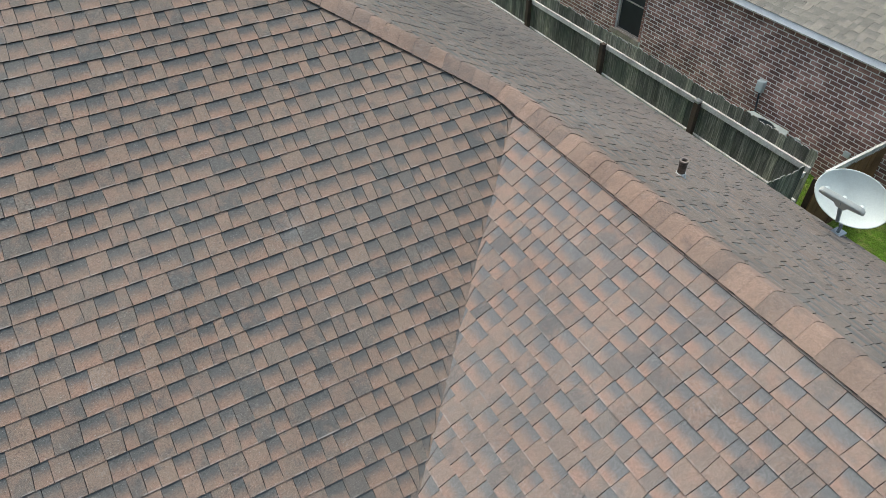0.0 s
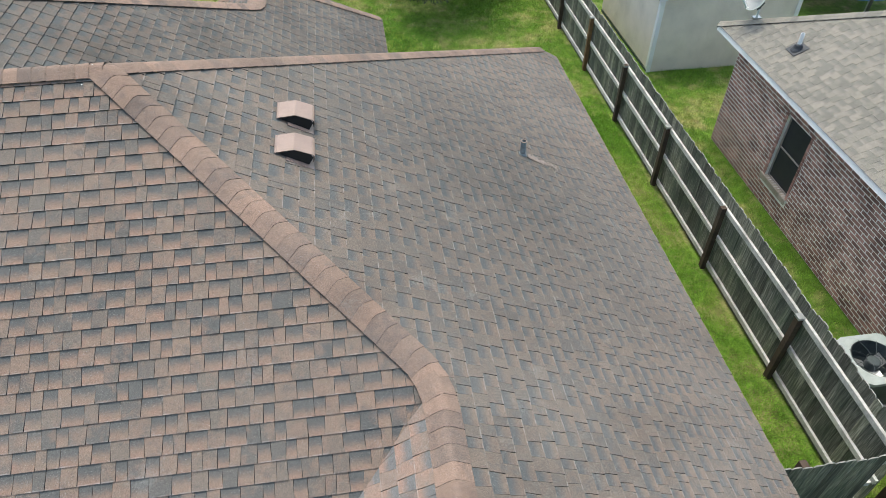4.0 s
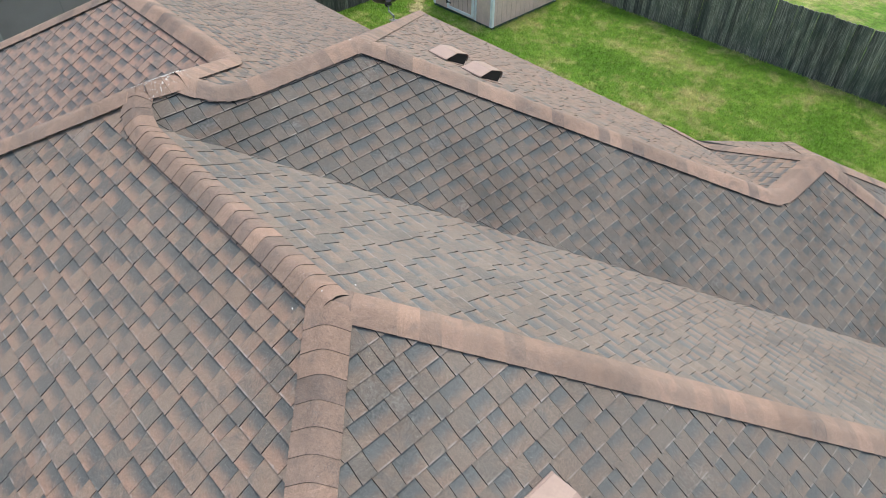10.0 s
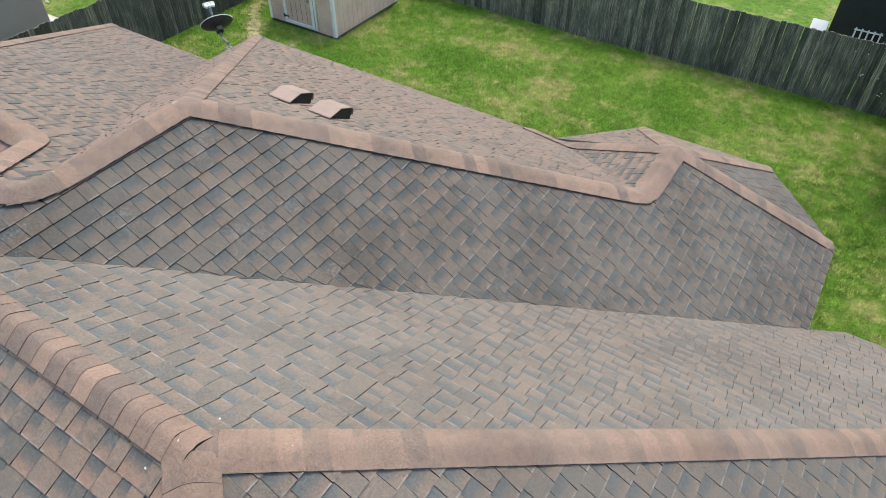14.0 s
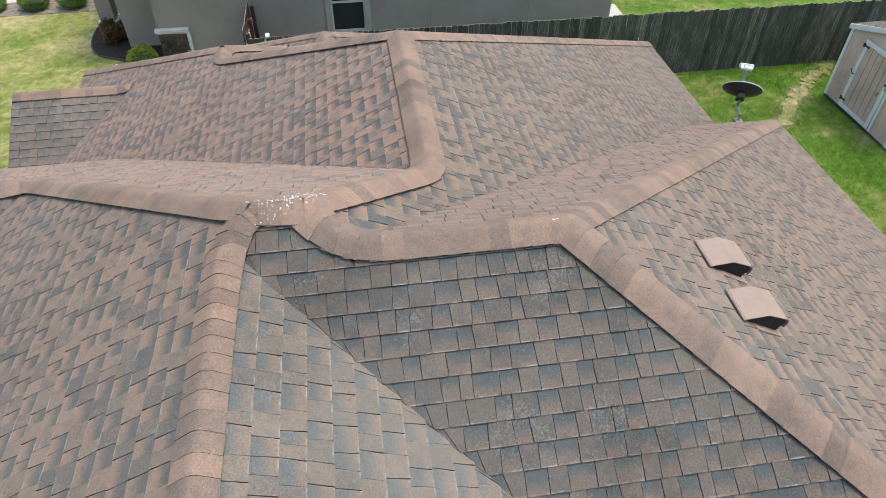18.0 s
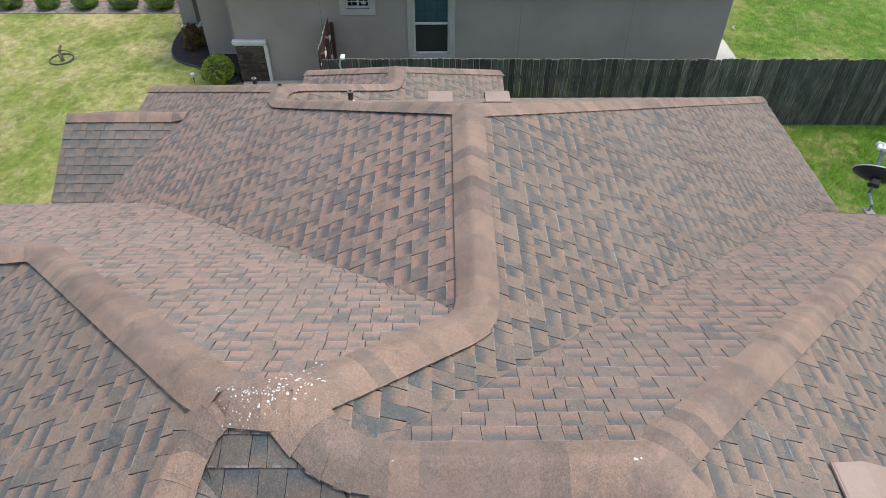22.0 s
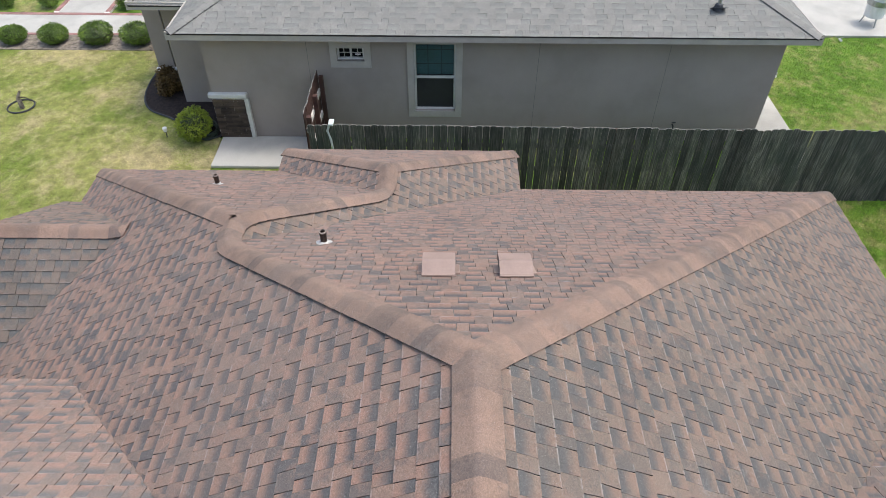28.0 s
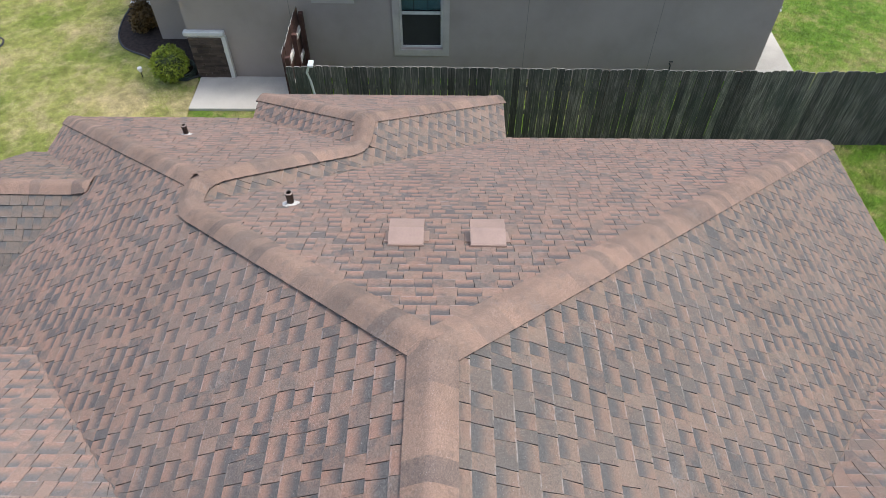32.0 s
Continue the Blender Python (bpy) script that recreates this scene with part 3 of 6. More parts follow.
def shingle(slopes, parents, mats, singles=lambda x, y: False, most=300, expose=EXPOSE, rng=None, widths=WIDTHS, lift=(0.0155, 0.019)):
    """Lays courses of teeth and windows on every slope, cut at hips and eaves, left out where another slope lies above them."""
    rng = rng or random.Random(7)
    made = 0
    for sl, parent in zip(slopes, parents):
        mat = mats(sl) if callable(mats) else mats
        others = [(o.plane, o.poly) for o in slopes if o is not sl]
        verts, faces, uvs = [], [], []
        shown, start = LAID.get(sl.plane, (expose, 0.0))
        eq = shown * COS
        rows = int((sl.q1 - sl.q0) / eq) + 1
        for r in range(rows + 1):
            qa = max(sl.q0 - 0.02, sl.q0 + (r - start) * eq - 0.02)
            qb = min(qa + eq * 1.25, sl.q1 - 0.004)
            if qa > sl.q1 - 0.075:
                continue
            a, b = sl.span(qa), sl.span(min(qb, sl.q1))
            if not a or not b:
                continue
            lo, hi = min(a[0], b[0]), max(a[1], b[1])
            u = lo - rng.random() * 0.2
            thick = rng.random() < 0.5
            l1 = 0.0
            while u < hi:
                w = rng.choice(widths)
                u2 = u + w
                thick = (not thick) if rng.random() < 0.9 else thick
                h = lift[1] if thick else lift[0]
                h += rng.uniform(-0.0006, 0.0008)
                l0, l1 = l1, rng.choice(LEANS)
                ua0, ua1 = max(u, a[0]), min(u2, a[1])
                qt = qb
                ub0, ub1 = max(u + l0, b[0]), min(u2 + l1, b[1])
                if ub1 - ub0 < 0.3 * max(ua1 - ua0, 0.01) and ua1 - ua0 > 0.02:
                    # the outline closes above this tab: shorten it
                    for k in range(1, 9):
                        qk = qb - (qb - qa) * k / 8
                        c = sl.span(qk)
                        if c and min(u2, c[1]) - max(u, c[0]) > 0.35 * (ua1 - ua0):
                            break
                    qt = qk
                    ub0, ub1 = max(u, c[0]), min(u2, c[1])
                if ua1 - ua0 < 0.021 and ub1 - ub0 < 0.004:
                    u = u2
                    continue
                whole = ua1 - ua0 > w - 1e-4 and b[0] < u + l0 and u2 + l1 < b[1]
                if ua1 < ua0:
                    ua0 = ua1 = min(max((ub0 + ub1) / 2, a[0]), a[1])
                if ub1 < ub0:
                    ub0 = ub1 = min(max((ua0 + ua1) / 2, ua0), ua1)
                pa = sl.xyz((ua0 + ua1) / 2, qa)
                pb = sl.xyz((ub0 + ub1) / 2, min(qt, max(qa, qb - eq * 0.25)))
                hid = False
                for op, opoly in others:
                    if zof(op, pa.x, pa.y) > pa.z + 0.05 and zof(op, pb.x, pb.y) > pb.z + 0.05 and inside(opoly, pa.x, pa.y) and inside(opoly, pb.x, pb.y):
                        hid = True
                        break
                if not hid:
                    if whole and made < most and singles(pa.x, pa.y):
                        ob = new("shingle", tab_mesh(w - 0.0048, lift[1] if thick else lift[0], mat, expose, 0 if thick else 1, l0, l1))
                        ob.parent = parent
                        ob.matrix_world = sl.basis(u, qa)
                        made += 1
                    else:
                        n = len(verts)
                        ht = 0.006 if thick else 0.003
                        verts += [sl.xyz(ua0 + 0.0024, qa, h), sl.xyz(ua1 - 0.0024, qa, h), sl.xyz(ub1 - 0.0018, qt, ht), sl.xyz(ub0 + 0.0018, qt, ht), sl.xyz(ua0 + 0.0018, qa, 0), sl.xyz(ua1 - 0.0018, qa, 0), sl.xyz(ub1, qt, 0), sl.xyz(ub0, qt, 0)]
                        faces += [tuple(n + i for i in f) for f in TAB_FACES]
                        uvs += [(0.002 + 0.996 * p + (0 if thick else 2), v) for p, v in TAB_UV]
                u = u2
        if verts:
            tagged(raw_mesh("shingle_course", verts, faces, uvs, mat, parent), kind="stuff")


def slope_sheet(sl, parent, name="roof_slope", mat=None):
    """The roof deck under the shingles, 4 cm thick."""
    bm = bmesh.new()
    top = [bm.verts.new((x, y, zof(sl.plane, x, y) - 0.002)) for x, y in sl.poly]
    bot = [bm.verts.new((x, y, zof(sl.plane, x, y) - 0.045)) for x, y in sl.poly]
    n = len(top)
    bm.faces.new(top), bm.faces.new(bot[::-1])
    for i in range(n):
        bm.faces.new((top[i], bot[i], bot[(i + 1) % n], top[(i + 1) % n]))
    bmesh.ops.recalc_face_normals(bm, faces=bm.faces)
    return part(name, bm, mat or M_UNDER, parent)


def roof_height(x, y):
    return max((zof(p, x, y) for p, poly in faces.values() if inside(poly, x, y)), default=None)


CAP_T = (-1.0, -0.68, -0.42, -0.2, 0.0, 0.2, 0.42, 0.68, 1.0)
cap_count = [0]


def cap_ring(c, d, half, height, up=0.0, foot=None):
    """One cross-section of a cap: it follows the roof on both sides and is bent round over the crest."""
    side = Vector((d.y, -d.x))
    z0 = height(c.x, c.y)
    out = []
    for t in CAP_T:
        q = c + side * t * half
        z = height(q.x, q.y)
        if z is None:
            z = z0 - 0.5 * abs(t) * half
        r = 0.03
        z -= 0.5 / (2 * r) * max(0.0, r - abs(t) * half) ** 2
        out.append(Vector((q.x, q.y, z + 0.0345 - 0.0085 * max(0.0, abs(t) - 0.42) / 0.58 + up)))
    return out


def cap_run(path, parent, mat, height=roof_height, expose=0.138, half=0.138, bend=0.2, rng=random.Random(3), lead=0.0, trim=0.03, rise=0.0):
    """Ridge and hip caps laid from the first point of a path in plan to its last, bent round its corners."""
    pts = [Vector(p) for p in path]
    line = [(pts[0], True)]
    for i in range(1, len(pts) - 1):
        p0, p1, p2 = pts[i - 1], pts[i], pts[i + 1]
        r0, r1 = min(bend, (p1 - p0).length * 0.48), min(bend * 0.7, (p2 - p1).length * 0.48)
        q0, q2 = p1 + (p0 - p1).normalized() * r0, p1 + (p2 - p1).normalized() * r1
        for k in range(7):
            t = k / 6
            line.append((q0 * (1 - t) ** 2 + p1 * 2 * t * (1 - t) + q2 * t * t, k == 6))
    line.append((pts[-1], False))
    line = [p for p, _ in line]
    stops = [0.0]
    for p, q in zip(line, line[1:]):
        dz = (height(q.x, q.y) or 0) - (height(p.x, p.y) or 0) if height(q.x, q.y) and height(p.x, p.y) else 0.4 * (q - p).length
        stops.append(stops[-1] + math.hypot((q - p).length, dz))

    def at(s):
        for i in range(len(line) - 1):
            if s <= stops[i + 1] or i == len(line) - 2:
                k = (s - stops[i]) / max(stops[i + 1] - stops[i], 1e-6)
                return line[i].lerp(line[i + 1], k), (line[i + 1] - line[i]).normalized(), i

    shared = {}
    m = len(CAP_T)
    fc = []
    for i in range(m - 1):
        fc += [(i, i + 1, m + i + 1, m + i), (2 * m + i, 2 * m + i + 1, i + 1, i)]
    fc += [(2 * m, 0, m), (3 * m - 1, 2 * m - 1, m - 1)]
    uv = [((i % m) / (m - 1), (0.0, 1.0, -1.0)[i // m]) for i in range(3 * m)]
    jv, jf, ju = [], [], []
    s, last = 0.02 - lead, stops[-1] - trim
    while s < last - 0.03:
        e = min(s + expose * 1.5, last)
        (c0, d0, i0), (c1, d1, i1) = at(s), at(e)
        if height(c0.x, c0.y) is None or height(c1.x, c1.y) is None:
            s += expose
            continue
        jit = Vector((rng.uniform(-0.0012, 0.0012), rng.uniform(-0.0012, 0.0012), rng.uniform(-0.0006, 0.0008)))
        rise_here, first = rise + 0.002, s < 0.03
        front = cap_ring(c0, d0, half, height, 0.0055 + rise_here)
        ring = front + cap_ring(c1, d1, half, height, rise_here) + [v - Vector((0, 0, 0.024 if first else 0.01)) for v in front]
        long = (line[i0 + 1] - line[i0]).length
        if not first and i0 == i1 and e - s > expose * 1.49 and cap_count[0] < 300 and long > 0.8 and parent is house:
            base = Vector((c0.x, c0.y, height(c0.x, c0.y)))
            if i0 not in shared:
                if s - stops[i0] < 0.25 and long > 0.8:
                    mid = (stops[i0] + stops[i0 + 1]) / 2
                    (k0, g0, _), (k1, g1, _) = at(mid), at(mid + expose * 1.5)
                    fr = cap_ring(k0, g0, half, height, 0.0055 + rise_here)
                    rg = fr + cap_ring(k1, g1, half, height, rise_here) + [v - Vector((0, 0, 0.01)) for v in fr]
                    org = Vector((k0.x, k0.y, height(k0.x, k0.y)))
                else:
                    rg, org = ring, base
                me = bpy.data.meshes.new("ridge_cap")
                me.from_pydata([v - org for v in rg], [], fc)
                lay = me.uv_layers.new(name="UVMap")
                for loop, dd in zip(me.loops, lay.data):
                    dd.uv = uv[loop.vertex_index]
                me.materials.append(mat)
                me.shade_smooth()
                me.set_sharp_from_angle(angle=radians(50))
                shared[i0] = me
            ob = new("ridge_cap", shared[i0])
            ob.parent = parent
            ob.matrix_world = Matrix.Translation(base + jit)
            cap_count[0] += 1
        else:
            n = len(jv)
            jv += [v + jit for v in ring]
            jf += [tuple(n + i for i in f) for f in fc]
            ju += uv
        s += expose
    if jv:
        ob = raw_mesh("ridge_cap_run", jv, jf, ju, mat, parent)
        ob.data.shade_smooth()
        ob.data.set_sharp_from_angle(angle=radians(50))
        tagged(ob, kind="stuff")


def fascia(a, b, z, parent, mat, depth=0.16, thick=0.025):
    va, vb = Vector((*a, z)), Vector((*b, z))
    d = vb - va
    m = Matrix.Translation((va + vb) / 2) @ Matrix.Rotation(math.atan2(d.y, d.x), 4, "Z")
    return part("fascia", box(-d.length / 2, d.length / 2, -thick / 2, thick / 2, -depth - 0.03, -0.03, m=m), mat, parent)


S, B, N, D = pl(0, 1, 1.03), pl(-1, 0, 5.24), pl(0, -0.9388, 8.644), pl(-1, 0, 3.72)
W2, W3, W4, W5, W6 = pl(1, 0, 1.638), pl(1, 0, 6.12), pl(1, 0, 7.891), pl(1, 0, 6.42), pl(1, 0, 2.393)
N3, N4, N6, N7 = pl(0, -0.9655, 9.943), pl(0, -1, 9.28), pl(0, -1, 10.817), pl(0, -1, 6.43)
S2, S4, S8 = pl(0, 1, 4.9), pl(0, 1, -0.285), pl(0, 1, -1.974)
W7, W8 = pl(1, 0, 8.137), pl(1, 0, 8.495)
E9, W9 = pl(-1, 0, -3.59), pl(1, 0, 7.65)
LAID[S], LAID[D] = (0.1457, 0.55), (0.1491, 0.2)
P1, J1 = meet(S, B, N), meet(S, B, W2)
J0, J2S, J2N, J2R = meet(S, D, N), meet(S, D, W5), meet(D, W5, N4), meet(D, W3, N4)
P2, J5, P3 = meet(D, W3, N3), meet(D, N3, W6), meet(D, W6, N6)
J3, P4, J4W, J4 = meet(W5, N4, S4), meet(N4, S4, W4), meet(S4, W4, N7), meet(S4, W7, N7)
J8, P5 = meet(W7, N7, S8), meet(N7, S8, W8)
h2 = math.sqrt(0.5)
ZP3 = zof(D, *P3) - 0.85
NE6 = pl(-h2, -h2, ZP3 + RISE * h2 * (P3[0] + P3[1]))
NW6 = pl(h2, -h2, ZP3 - RISE * h2 * (P3[0] - P3[1]))
ZE, ZN, ZW, ZS = 1.355 + 0.85, 1.62 + 0.85, 1.1 + 0.85, 2.25 + 0.85
ZD = 1.8 + 0.85
Z3, ZB = 1.865 + 0.85, 1.55 + 0.85
A2 = meet(B, W2, S2)
XW5 = (ZS - W5[2]) / RISE
YS = (ZS - S[2]) / RISE
YS4 = (ZW - S4[2]) / RISE
R9 = meet(E9, W9, S4)
E10 = pl(-1, 0, 0.572)
K, YF = meet(S, W5, E10), 0.4
XE10 = (E10[2] - ZS) / RISE
YG = 2.06
X9E, X9W = -8.05, -11.3
faces = {
    "south": (S, [P1, J1, at_z(S, W2, ZS - 0.6), (at_z(S, W2, ZS - 0.6)[0] - 0.01, YS), (XE10, YS), K, J2S, J0]),
    "east": (B, [P1, at_z(B, N, ZB), ((B[2] - ZE) / RISE, at_z(B, N, ZB)[1]), at_z(B, S2, ZE), A2, J1]),
    "front_west": (W2, [J1, A2, at_z(W2, S2, ZE), at_z(S, W2, ZE)]),
    "front_south": (S2, [A2, at_z(B, S2, ZE), at_z(W2, S2, ZE)]),
    "north": (N, [P1, J0, at_z(N, D, ZB), at_z(N, B, ZB)]),
    "wing_east": (D, [J0, J2S, J2N, J2R, P2, J5, P3, at_z(D, NE6, ZD), at_z(N, D, ZD)]),
    "mid_west": (W5, [J2S, J2N, J3, (XW5, (ZS - S4[2]) / RISE), (XW5, YF), (K[0], YF), K]),
    "entry_east": (E10, [K, (K[0], YF), (XE10, YF), (XE10, YS)]),
    "west_north": (N4, [J2N, J3, P4, at_z(N4, W4, ZW), (-7.9, (N4[2] - ZW) / RISE), at_z(N4, W3, ZN), J2R]),
    "wing_west": (W3, [P2, J2R, at_z(N4, W3, ZN), at_z(N3, W3, Z3)]),
    "wing_north": (N3, [P2, at_z(N3, W3, Z3), at_z(N3, W6, Z3), J5]),
    "bay_west": (W6, [J5, at_z(N3, W6, Z3), at_z(W6, NW6, ZN), P3]),
    "bay_north_west": (NW6, [P3, at_z(W6, NW6, ZN), at_z(N6, NW6, ZN)]),
    "bay_north": (N6, [P3, at_z(N6, NW6, ZN), at_z(N6, NE6, ZN)]),
    "bay_north_east": (NE6, [P3, at_z(N6, NE6, ZN), at_z(D, NE6, ZD)]),
    "west_west": (W4, [P4, J4W, at_z(N7, W4, ZW), at_z(N4, W4, ZW)]),
    "west_south": (S4, [P4, J3, (XW5, (ZS - S4[2]) / RISE), (XW5, YS4), at_z(S4, W7, ZW), J4, J4W]),
    "low_north": (N7, [J4W, J4, J8, P5, at_z(N7, W8, ZW), at_z(N7, W4, ZW)]),
    "low_west": (W7, [J4, at_z(S4, W7, ZW), at_z(W7, S8, ZW), J8]),
    "nook_south": (S8, [J8, P5, at_z(S8, W8, ZW), at_z(W7, S8, ZW)]),
    "nook_west": (W8, [P5, at_z(S8, W8, ZW), at_z(N7, W8, ZW)]),
    "gable_east": (E9, [(R9[0], YG), R9, (X9E, (zof(E9, X9E, 0) - S4[2]) / RISE), (X9E, YG)]),
    "gable_west": (W9, [R9, (R9[0], YG), (X9W, YG), (X9W, (zof(W9, X9W, 0) - S4[2]) / RISE)]),
}
house = thing("house", "single-storey brick house under a brown and grey shingled hip roof", "house")
slopes = [Slope(p, poly) for p, poly in faces.values()]
decks = [slope_sheet(s, house) for s in slopes]
CAPPED = [  # plan lines of the capped ridges and hips, laid from their first point
    ((P1, J0, J2S), 0.118, 0.12), ((P2, J2R, J2N), 0.138, 0.145), ((P4, J3, J2N), 0.138, 0.148), (((K[0], YF), K, J2S, J2N), 0.138, 0.148), ((A2, J1, P1), 0.142, 0.14), ((at_z(B, N, ZB), P1), 0.142, 0.125),
    ((P3, J5, P2), 0.138, 0.152), ((at_z(N3, W3, Z3), P2), 0.138, 0.138), ((at_z(N4, W4, ZW), P4), 0.138, 0.145), ((P5, J8, J4, J4W, P4), 0.138, 0.128), ((at_z(S4, W7, ZW), J4), 0.138, 0.138),
    ((at_z(B, S2, ZE), A2), 0.142, 0.14), ((at_z(W2, S2, ZE), A2), 0.142, 0.14), ((at_z(D, NE6, ZD), P3), 0.138, 0.138), ((at_z(N6, NE6, ZN), P3), 0.138, 0.138), ((at_z(N6, NW6, ZN), P3), 0.138, 0.138),
    ((at_z(W6, NW6, ZN), P3), 0.138, 0.138), ((at_z(N7, W8, ZW), P5), 0.138, 0.138), ((at_z(S8, W8, ZW), P5), 0.138, 0.138), (((R9[0], YG), R9), 0.138, 0.138),
]
for line, exp, half in CAPPED:
    top = line[0] in (P1, P2, P3, P4, P5, A2)
    main = len(line) == 4 and line[1] == K
    cap_run(line, house, M_CAP, expose=exp, half=half, bend=0.18 if main else 0.42 if line[0] == P1 else 0.24 if line[0] == P4 else 0.16 if line[0] == P3 else 0.28, lead=0.05 if top else 0.0,
            trim=-0.09 if main else 0.05 if line[-1] in (J2S, J2N) else 0.03, rise=0.014 if main else 0.01 if top else 0.0)
for a, b, z in [(((B[2] - ZE) / RISE, at_z(B, N, ZB)[1]), at_z(B, S2, ZE), ZE), (at_z(N, D, ZB), at_z(N, B, ZB), ZB), (at_z(N, D, ZD), at_z(D, NE6, ZD), ZD),
                (at_z(N6, NE6, ZN), at_z(N6, NW6, ZN), ZN), (at_z(N6, NW6, ZN), at_z(W6, NW6, ZN), ZN), (at_z(N3, W6, Z3), at_z(N3, W3, Z3), Z3),
                ((-7.9, (N4[2] - ZW) / RISE), at_z(N4, W4, ZW), ZW), (at_z(N4, W4, ZW), at_z(N7, W4, ZW), ZW), (at_z(N7, W8, ZW), at_z(S8, W8, ZW), ZW), (at_z(W7, S8, ZW), at_z(S4, W7, ZW), ZW),
                (at_z(S4, W7, ZW), (XW5, YS4), ZW), ((XW5, YF), (XW5, (ZS - S4[2]) / RISE), ZS), ((XE10, YS), (at_z(S, W2, ZS)[0], YS), ZS), ((XE10, YF), (XE10, YS), ZS)]:
    fascia(a, b, z, house, M_BEIGE_TRIM)
# outer walls, set back under the eaves
for x0, x1, y0, y1, z1 in [(-6.7, -6.5, 0.7, 9.0, 2.9), (-3.3, -3.1, 0.7, 2.6, 2.9), (-3.3, 0.4, 2.6, 2.8, 2.9), (6.05, 6.25, -8.2, 12.5, 2.1), (3.2, 6.05, 12.3, 12.5, 2.1), (3.0, 3.2, 12.5, 14.0, 2.3), (-7.3, 3.0, 14.0, 14.2, 2.3),
                           (-7.5, -7.3, 13.2, 14.2, 2.3), (-11.3, -7.5, 13.2, 13.4, 1.9), (-11.4, -11.2, 2.95, 13.2, 1.9), (-11.2, -6.7, 2.95, 3.15, 1.9), (0.4, 0.6, -8.2, 2.6, 2.1), (0.6, 6.05, -8.2, -8.0, 2.1)]:
    part("wall", box(x0, x1, y0, y1, -0.6, z1), M_BRICK, house)
part("gable_wall", prism([(X9E - 0.25, -0.6), (X9E - 0.25, zof(E9, X9E - 0.25, 0) - 0.1), (R9[0], zof(E9, R9[0], 0) - 0.1), (X9W + 0.25, zof(W9, X9W + 0.25, 0) - 0.1), (X9W + 0.25, -0.6)], "y", YG + 0.25, YG + 0.4), M_BRICK, house)
part("gable_wall", prism([(-6.5, -0.6), (-6.5, zof(W5, -6.5, 0) - 0.1), (K[0], zof(W5, K[0], 0) - 0.1), (-3.3, zof(E10, -3.3, 0) - 0.1), (-3.3, -0.6)], "y", YF + 0.3, YF + 0.45), M_BRICK, house)


# ---- ground: it falls by less than half a metre from the brick house to the western fence ----
def lie(x):
    return -0.42 * min(max((10.0 - x) / 23.0, 0.0), 1.0)


def lowered(bm):
    """Cuts a flat sheet where the fall begins and ends, and lays it on the falling ground."""
    for x in (-13.0, 10.0):
        bmesh.ops.bisect_plane(bm, geom=bm.verts[:] + bm.edges[:] + bm.faces[:], plane_co=(x, 0, 0), plane_no=(1, 0, 0))
    for v in bm.verts:
        v.co.z += lie(v.co.x)
    return bm


def widened(eye, k):
    """The pose that sets the western gardens, drawn on level ground, further out and lower, as seen from a place above the roof."""
    e = Vector(eye)
    return Matrix.Translation(e) @ Matrix.Scale(k, 4) @ Matrix.Translation(-e)


WEST, BACK = widened((-3.3, 8.1, 8.63), 1.047), widened((0.0, 7.7, 8.67), 1.05)


def set_out(ob, m):
    ob.matrix_basis = m @ ob.matrix_basis
    return ob


def ground_sheet():
    bm = bmesh.new()
    bmesh.ops.create_grid(bm, x_segments=60, y_segments=60, size=60)
    for v in bm.verts:
        v.co.x -= 2
        v.co.y += 6
        v.co.z = 0.03 * noise.noise(v.co * 0.25) - 0.02 + lie(v.co.x)
    n = len(bm.verts)
    for i in range(8):
        a, b = 2 * math.pi * i / 8, 2 * math.pi * (i + 1) / 8
        bm.faces.new([bm.verts.new((900 * math.cos(a), 900 * math.sin(a), -0.9)), bm.verts.new((900 * math.cos(b), 900 * math.sin(b), -0.9)), bm.verts.new((0, 0, -0.9))])
    return bm


tagged(link("ground", ground_sheet(), M_GRASS), "mown green lawn with straw-coloured dry patches", "ground", kind="structure")


# ---- fences ----
def dog_ear(w, h, t, clip=0.025):
    bm = prism([(-w / 2, 0), (w / 2, 0), (w / 2, h - clip), (w / 2 - clip, h), (-w / 2 + clip, h), (-w / 2, h - clip)], "y", -t / 2, t / 2)
    return bm


